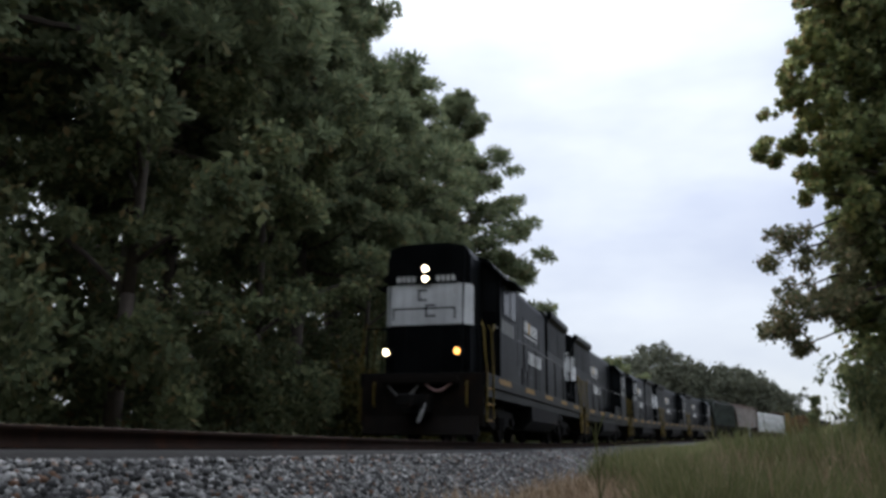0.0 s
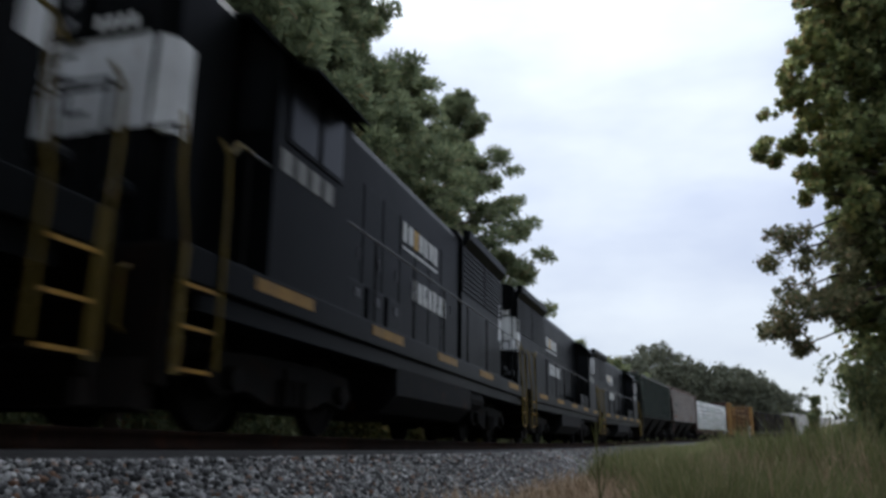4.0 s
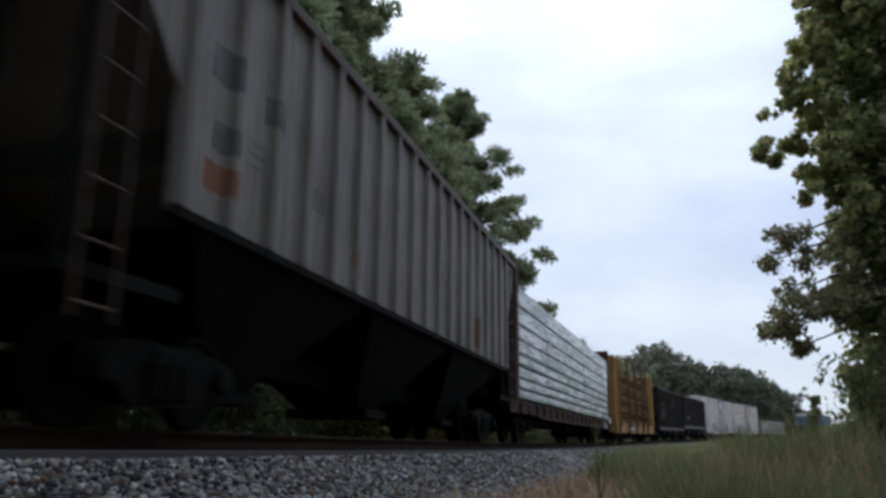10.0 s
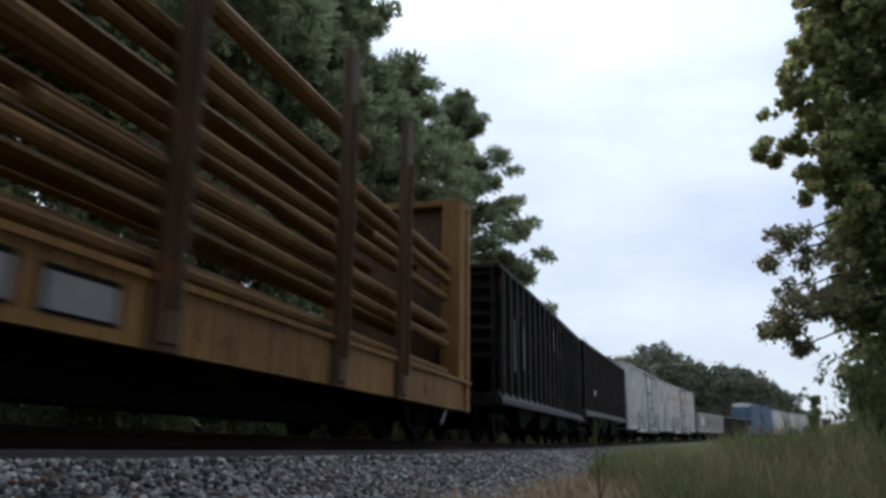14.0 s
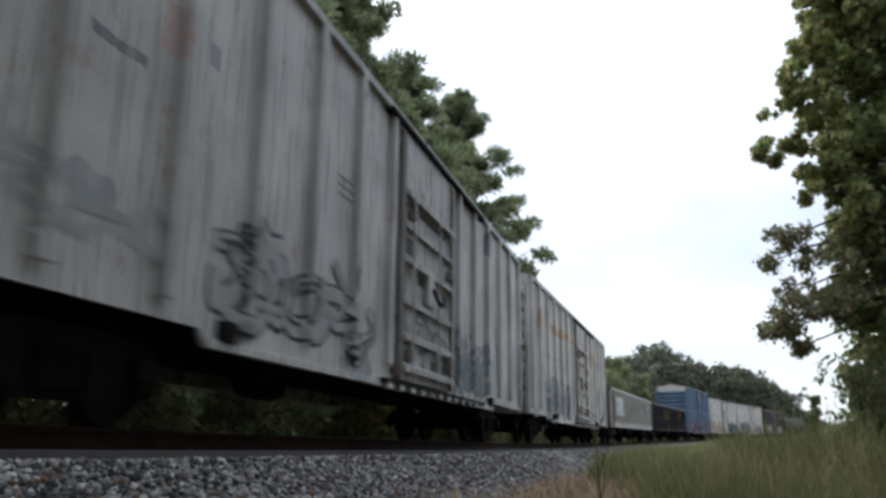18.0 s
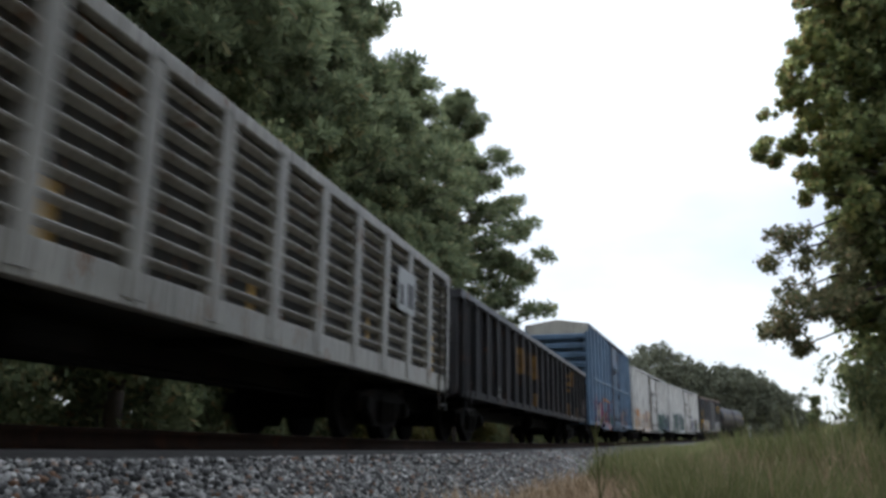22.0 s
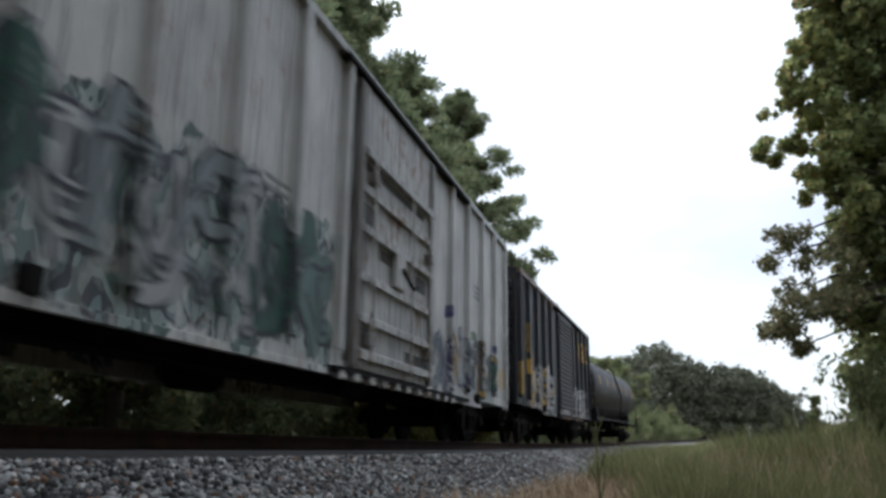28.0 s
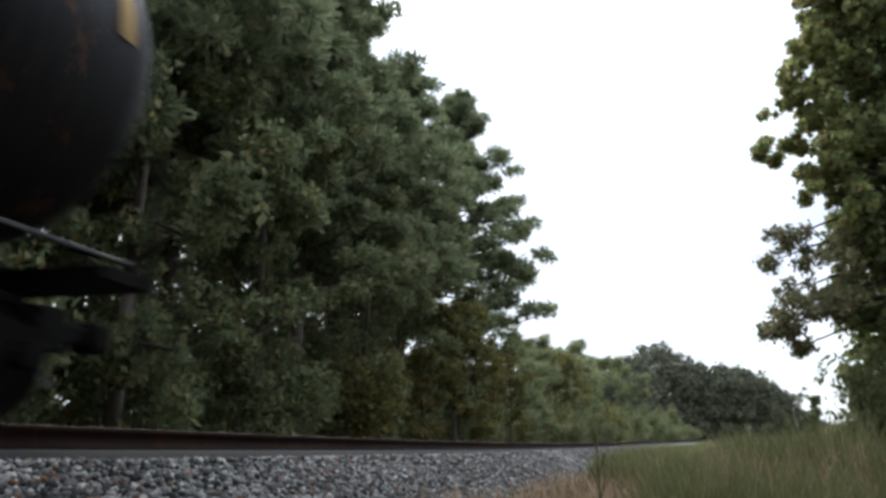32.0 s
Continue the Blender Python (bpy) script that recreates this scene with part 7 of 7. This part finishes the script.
    graffiti(car, skin, (-8.3, -6.4, 1.15, 1.75), 6, 3, s_haze, [], 0.09)
    graffiti(car, skin, (-1.0, 1.6, 1.0, 2.0), 7, 3, s_grey, [], 0.10)
    graffiti(car, skin, (2.5, 5.4, 0.85, 1.75), 8, 4, s_grey, [s_slate], 0.15)
    # the second
    car, skin = boxcar("white boxcar with orange rust runs and faded blue graffiti", 239.7, 258.3, (0.44, 0.425, 0.40), 4.92, (248.3, 251.25), 2, rust=0.35, streak=0.5, tags=((-6.9, -1.7, 0.7, 2.1, pal_b), (-0.9, 1.3, 0.8, 3.2, pal_d)),
                       sprays=((-8.05, -7.8, 3.45, 4.1, rust1, 1), (-5.9, -4.6, 3.65, 3.95, rust1, 1), (-4.7, -3.2, 3.55, 3.95, rust1, 1), (-3.2, -1.2, 3.75, 4.0, (0.4, 0.26, 0.12), 1), (3.8, 4.2, 3.2, 4.1, rust1, 1),
                               (4.9, 5.2, 3.6, 4.1, rust1, 1), (2.0, 2.3, 3.4, 4.2, rust1, 1), (-5.35, -4.5, 1.22, 1.85, inkb, 0), (-7.8, -5.0, 2.74, 2.79, haze, 0), (8.55, 9.1, 1.72, 1.95, (0.3, 0.14, 0.14), 1), (8.8, 9.05, 1.4, 1.85, (0.26, 0.12, 0.12), 1)))
    graffiti(car, skin, (-6.9, -1.8, 0.8, 2.2), 15, 8, s_grey, [s_slate, s_haze, s_haze], 0.15)
    graffiti(car, skin, (2.2, 5.2, 0.8, 1.35), 16, 5, s_slate, [], 0.10)
    ga = [(-8.0, -5.55, 1.5, 2.5, M_PLATE), (6.75, 7.6, 1.86, 2.5, M_PLATE), (5.78, 5.87, 1.2, 1.6, M_MARKY), (8.85, 9.0, 1.1, 1.8, M_MARKY), (-8.2, -8.02, 1.1, 1.8, M_MARKY), (-5.75, -5.5, 1.05, 1.4, M_MARKY),
          (-0.13, 0.0, 1.0, 1.55, M_MARKY), (2.6, 2.7, 1.09, 1.41, M_MARKY)]
    # side sheet near black: grime and the shade between flutes put into its colour
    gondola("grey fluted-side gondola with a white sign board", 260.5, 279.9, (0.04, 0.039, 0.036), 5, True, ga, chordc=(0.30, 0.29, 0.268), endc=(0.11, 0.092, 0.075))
    bars(CARS[-1][0], [(-7.6, -7.42, 2.12, 2.32), (-7.22, -7.02, 2.02, 2.22), (-7.4, -7.2, 1.58, 1.74), (-6.95, -6.7, 1.55, 1.72), (-6.1, -5.85, 1.78, 1.95), (6.86, 7.0, 1.95, 2.25), (7.2, 7.5, 1.95, 2.32)], M_MARKD, 1.533)
    gb = [(-8.62, -8.5, 1.0, 2.2, M_MARKY), (-5.85, -5.72, 1.05, 1.6, M_MARKY), (-6.9, -6.4, 1.0, 1.1, M_MARK), (-6.9, -6.4, 1.2, 1.28, M_MARK), (-4.8, -4.5, 1.9, 2.2, M_MARK)]
    old, deep = (0.12, 0.066, 0.018), (0.011, 0.011, 0.012)
    letters = [(-4.4, -3.9, 1.75, 2.5, old, 0), (-3.7, -3.2, 1.8, 2.5, old, 0), (-3.0, -2.4, 1.8, 2.5, old, 0), (-2.2, -1.6, 1.75, 2.5, old, 0), (-2.1, -1.75, 1.0, 1.4, old, 0), (-0.8, -0.5, 1.25, 1.7, old, 0),
               (0.4, 0.7, 1.2, 1.6, old, 0), (3.1, 3.45, 1.65, 2.1, old, 0), (4.4, 5.15, 2.05, 2.5, old, 0), (5.2, 5.9, 2.1, 2.68, old, 0), (5.95, 6.62, 2.08, 2.72, old, 0),
               (4.6, 5.0, 2.2, 2.4, deep, 0), (5.35, 5.75, 2.25, 2.5, deep, 0), (6.15, 6.45, 2.3, 2.55, deep, 0), (-4.25, -4.05, 1.95, 2.3, deep, 0), (-2.85, -2.55, 2.0, 2.3, deep, 0),
               (4.5, 5.0, 1.86, 1.96, old, 0), (5.1, 5.6, 1.8, 1.9, (0.1, 0.07, 0.05), 0), (4.55, 4.85, 0.95, 1.45, old, 0), (6.85, 7.1, 0.95, 1.35, (0.12, 0.08, 0.04), 0),
               (5.4, 5.68, 0.93, 1.12, (0.35, 0.33, 0.3), 1), (6.22, 6.52, 0.86, 0.98, (0.35, 0.33, 0.3), 1), (7.8, 8.1, 0.92, 1.05, (0.2, 0.19, 0.18), 1), (8.75, 9.4, 0.92, 2.0, (0.14, 0.12, 0.12), 1), (9.0, 9.3, 0.9, 1.05, (0.3, 0.29, 0.28), 1)]
    gondola("long black gondola with faded yellow lettering patches", 281.2, 301.1, (0.0095, 0.0095, 0.011), 6, False, gb, rust=0.25, chordc=(0.05, 0.05, 0.055), sprays=letters)
    violet, red, orange, leaf, plum = (0.045, 0.035, 0.085), (0.18, 0.045, 0.04), (0.36, 0.15, 0.03), (0.04, 0.075, 0.035), (0.05, 0.022, 0.03)
    car, skin = boxcar("tall blue boxcar with orange and violet graffiti, pale end cap", 302.8, 318.2, (0.082, 0.130, 0.195), 5.35, (309.9, 312.4), 3, rust=0.12, streak=0.4, roofc=(0.1, 0.12, 0.16), style="tall",
           dirt=(0.06, 0.075, 0.09), mark=M_MARKB, cap=(0.42, 0.40, 0.35), tags=((-6.8, -1.1, 0.6, 2.1, pal_u), (2.4, 6.2, 0.6, 2.0, pal_w)),
           sprays=((-6.6, -6.0, 1.2, 2.6, red, 1), (-5.6, -5.0, 0.8, 1.9, (0.3, 0.28, 0.25), 1), (-4.3, -3.4, 1.5, 2.5, red, 1), (-3.9, -2.7, 2.1, 2.21, orange, 1), (-3.75, -3.0, 1.55, 2.05, (0.09, 0.15, 0.2), 1),
                   (-3.4, -2.7, 1.3, 1.6, (0.3, 0.09, 0.08), 1), (-2.7, -1.8, 1.93, 2.04, orange, 1), (-2.2, -1.5, 1.2, 2.0, plum, 1), (-2.9, -2.2, 0.9, 1.15, (0.2, 0.06, 0.05), 1), (-2.0, -1.5, 0.65, 1.0, (0.32, 0.07, 0.06), 1), (-1.6, -1.15, 0.65, 1.55, leaf, 1),
                   (-4.9, -4.3, 1.0, 2.0, (0.2, 0.05, 0.1), 1), (2.9, 3.4, 0.9, 1.7, (0.2, 0.14, 0.13), 1), (3.3, 3.8, 1.2, 2.2, (0.24, 0.16, 0.15), 1), (4.2, 4.6, 0.9, 1.8, (0.05, 0.05, 0.06), 1), (0.1, 1.0, 4.15, 4.5, (0.14, 0.21, 0.28), 0),
                   (5.6, 6.1, 1.0, 1.9, (0.16, 0.1, 0.1), 1)))
    foot = (0.38, 0.17, 0.05)
    car, skin = boxcar("white boxcar rust-stained along the foot with green graffiti", 320.6, 339.3, (0.44, 0.435, 0.42), 4.92, (328.2, 331.3), 4, rust=0.3, streak=0.45, tags=((-9.6, -1.6, 0.65, 2.1, pal_o), (1.6, 9.3, 0.65, 2.1, pal_g)),
                       sprays=((-8.9, -7.6, 1.6, 2.1, foot, 1), (-6.6, -6.1, 1.3, 2.2, (0.2, 0.13, 0.12), 1), (-4.4, -4.0, 1.5, 2.3, (0.2, 0.13, 0.12), 1), (2.0, 9.2, 0.68, 1.5, (0.05, 0.11, 0.09), 1)))
    graffiti(car, skin, (1.7, 9.1, 0.75, 2.1), 21, 11, s_ink, [s_deep, s_teal, s_violet, s_deep], 0.2)
    graffiti(car, skin, (-8.0, -2.4, 0.9, 1.7), 22, 6, s_grey, [], 0.08)
    car, skin = boxcar("white boxcar with teal and dark green graffiti", 341.3, 359.8, (0.44, 0.435, 0.42), 4.92, (349.6, 353.0), 5, foot=2.8, rust=0.25, streak=0.45, tags=((-8.7, -1.3, 0.7, 2.4, pal_t), (-0.8, 2.6, 0.7, 2.0, pal_d)),
                       sprays=((5.6, 6.25, 2.05, 2.3, (0.08, 0.12, 0.05), 1), (6.2, 6.4, 1.35, 1.72, (0.4, 0.22, 0.08), 1), (7.7, 7.95, 2.0, 2.2, (0.03, 0.03, 0.12), 1), (7.9, 8.25, 1.5, 1.9, (0.14, 0.22, 0.12), 1),
                               (5.4, 8.2, 0.75, 1.3, (0.24, 0.26, 0.26), 1), (8.52, 8.76, 1.2, 1.72, (0.45, 0.29, 0.05), 0), (7.9, 8.5, 0.98, 1.12, (0.12, 0.11, 0.22), 1), (3.6, 4.0, 2.1, 2.4, (0.04, 0.045, 0.13), 1), (4.6, 5.0, 1.95, 2.2, (0.04, 0.045, 0.13), 1)))
    graffiti(car, skin, (-8.7, -1.5, 0.85, 2.5), 31, 12, s_ink, [s_teal, s_slate, s_deep, s_haze], 0.17)
    graffiti(car, skin, (3.0, 5.6, 0.85, 2.1), 32, 5, s_violet, [s_slate, s_haze, s_amber], 0.16)
    graffiti(car, skin, (5.7, 8.1, 0.95, 2.1), 33, 4, s_ink, [s_deep, s_grey, s_amber], 0.1)
    gold = (0.42, 0.25, 0.04)
    car, skin = boxcar("dark navy boxcar with yellow lettering patches and white graffiti", 361.7, 376.7, (0.012, 0.0135, 0.016), 4.72, (368.2, 371.3), 6, rust=0.3, streak=0.35, roofc=(0.12, 0.075, 0.05), style="ribbed", bottom=0.88,
                       dirt=(0.045, 0.044, 0.043), mark=M_MARKD, tags=((-5.8, -1.5, 0.85, 2.2, pal_n), (2.3, 6.1, 0.85, 2.1, pal_n)),
                       sprays=((-7.45, -7.22, 1.25, 2.2, gold, 0), (-6.5, -6.2, 2.5, 3.4, (0.3, 0.19, 0.04), 0), (-6.45, -6.1, 1.9, 2.35, gold, 0), (-5.65, -5.3, 0.95, 2.7, (0.25, 0.15, 0.05), 1), (-6.6, -6.3, 3.2, 4.2, (0.06, 0.065, 0.085), 1),
                               (-5.7, -5.3, 3.5, 4.4, (0.06, 0.065, 0.085), 1), (-0.9, 1.4, 0.75, 1.2, (0.22, 0.22, 0.22), 1), (-1.0, 1.2, 0.7, 0.95, (0.2, 0.09, 0.04), 1), (6.42, 6.6, 1.3, 2.4, (0.32, 0.19, 0.05), 0), (2.3, 6.0, 0.86, 1.0, (0.28, 0.13, 0.05), 1)))
    graffiti(car, skin, (-5.9, -1.7, 1.0, 2.4), 41, 7, s_ink, [s_chalk, s_slate, s_chalk, s_amber], 0.2)
    graffiti(car, skin, (2.4, 5.9, 1.02, 2.25), 42, 6, s_ink, [s_chalk], 0.17)
    for y in (4.55, 5.2, 5.85):
        bm = bmesh.new()
        for ya, yb, za, zb in ((0, 0.14, 3.35, 4.1), (0.14, 0.42, 3.95, 4.1), (0.14, 0.36, 3.66, 3.78), (0.14, 0.42, 3.35, 3.5)):
            x = max(skin(y + ya), skin(y + yb), skin(y + (ya + yb) / 2)) + 0.002
            box(bm, x, x + 0.006, y + ya, y + yb, za, zb)
        part("letter_block", bm, M_MARKY, car, "worn yellow lettering patch")
    tank_car(378.2, 395.4)


def motions():
    """The rolling train: every vehicle follows the line, every wheelset turns while it passes near by."""
    times = [i * 0.5 for i in range(int(SECONDS * 2) + 1)]
    at = {}
    for root, mid, h in CARS:
        at[root] = mid
        rows = []
        for t in times:
            s = mid - run(t)
            a, b = track(s - h)[0], track(s + h)[0]
            d = b - a
            m = Matrix.Translation((a + b) / 2) @ Matrix.Rotation(-math.atan2(d.x, d.y), 4, "Z") @ Matrix.Rotation(math.atan2(d.z, math.hypot(d.x, d.y)), 4, "X")
            rows.append((t, m))
        walk(root, rows)
    last = frame(SECONDS) - 1
    for w, root, r in WHEELS:
        home = w.matrix_basis.copy()
        rows, was = [(0.0, home)], 0
        for f in range(1, last + 1):
            t = f / FPS
            s = at[root] - run(t)
            if -16 < s < 44:
                rows.append((t, home @ Matrix.Rotation((run(t) / r) % (2 * math.pi), 4, "X")))
        if rows[-1][0] < SECONDS:
            rows.append((SECONDS, rows[-1][1]))
        walk(w, rows)


plant_woods()
plant_near_tree()
make_train()
make_post()
make_parked_van()
make_weed(-0.275, 3.55, 0.68, 1, "thin green weed stalk standing by the ballast")
make_weed(1.05, 4.2, 0.6, 2, "thin grass-like weed beside the verge")
make_ties()
scatter_stones("ballast_stones", 21000, (1.2, 26), (1.36, 3.35), 0.025, 4)
scatter_stones("far_ballast_stones", 7000, (22, 70), (1.4, 3.3), 0.04, 14)
blades("tall_grass", 46000, (-0.2, 4.6, 4.2, 30), 0.5, 0.010, M_GRASS, 6, "tall yellow-green grass on the verge")
blades("verge_grass", 14000, (-1.5, 0.7, 4.6, 45), 0.32, 0.012, M_STRAW, 7, "short dry straw-coloured grass beside the ballast")
blades("mid_grass", 24000, (-1.35, 1.6, 13, 75), 0.62, 0.013, M_GRASS, 16, "tall grass hiding the foot of the ballast", power=1.3)
blades("far_grass", 24000, (0.6, 22, 24, 110), 0.8, 0.03, M_GRASS, 8, "tall grass further along the verge", power=1.2)
blades("wood_edge_grass", 9000, (-10.6, -9.0, 2, 70), 0.5, 0.02, M_GRASS, 9, "weeds and grass on the far side of the track")
blades("right_grass", 16000, (1.2, 9, 6.5, 24), 0.95, 0.014, M_GRASS, 26, "tall soft grass on the rising verge", power=1.2)
blades("dry_stalks", 5000, (0.3, 5.5, 4.6, 14), 0.62, 0.008, M_STRAW, 31, "thin dry stalks standing among the grass", lean=0.5)
motions()
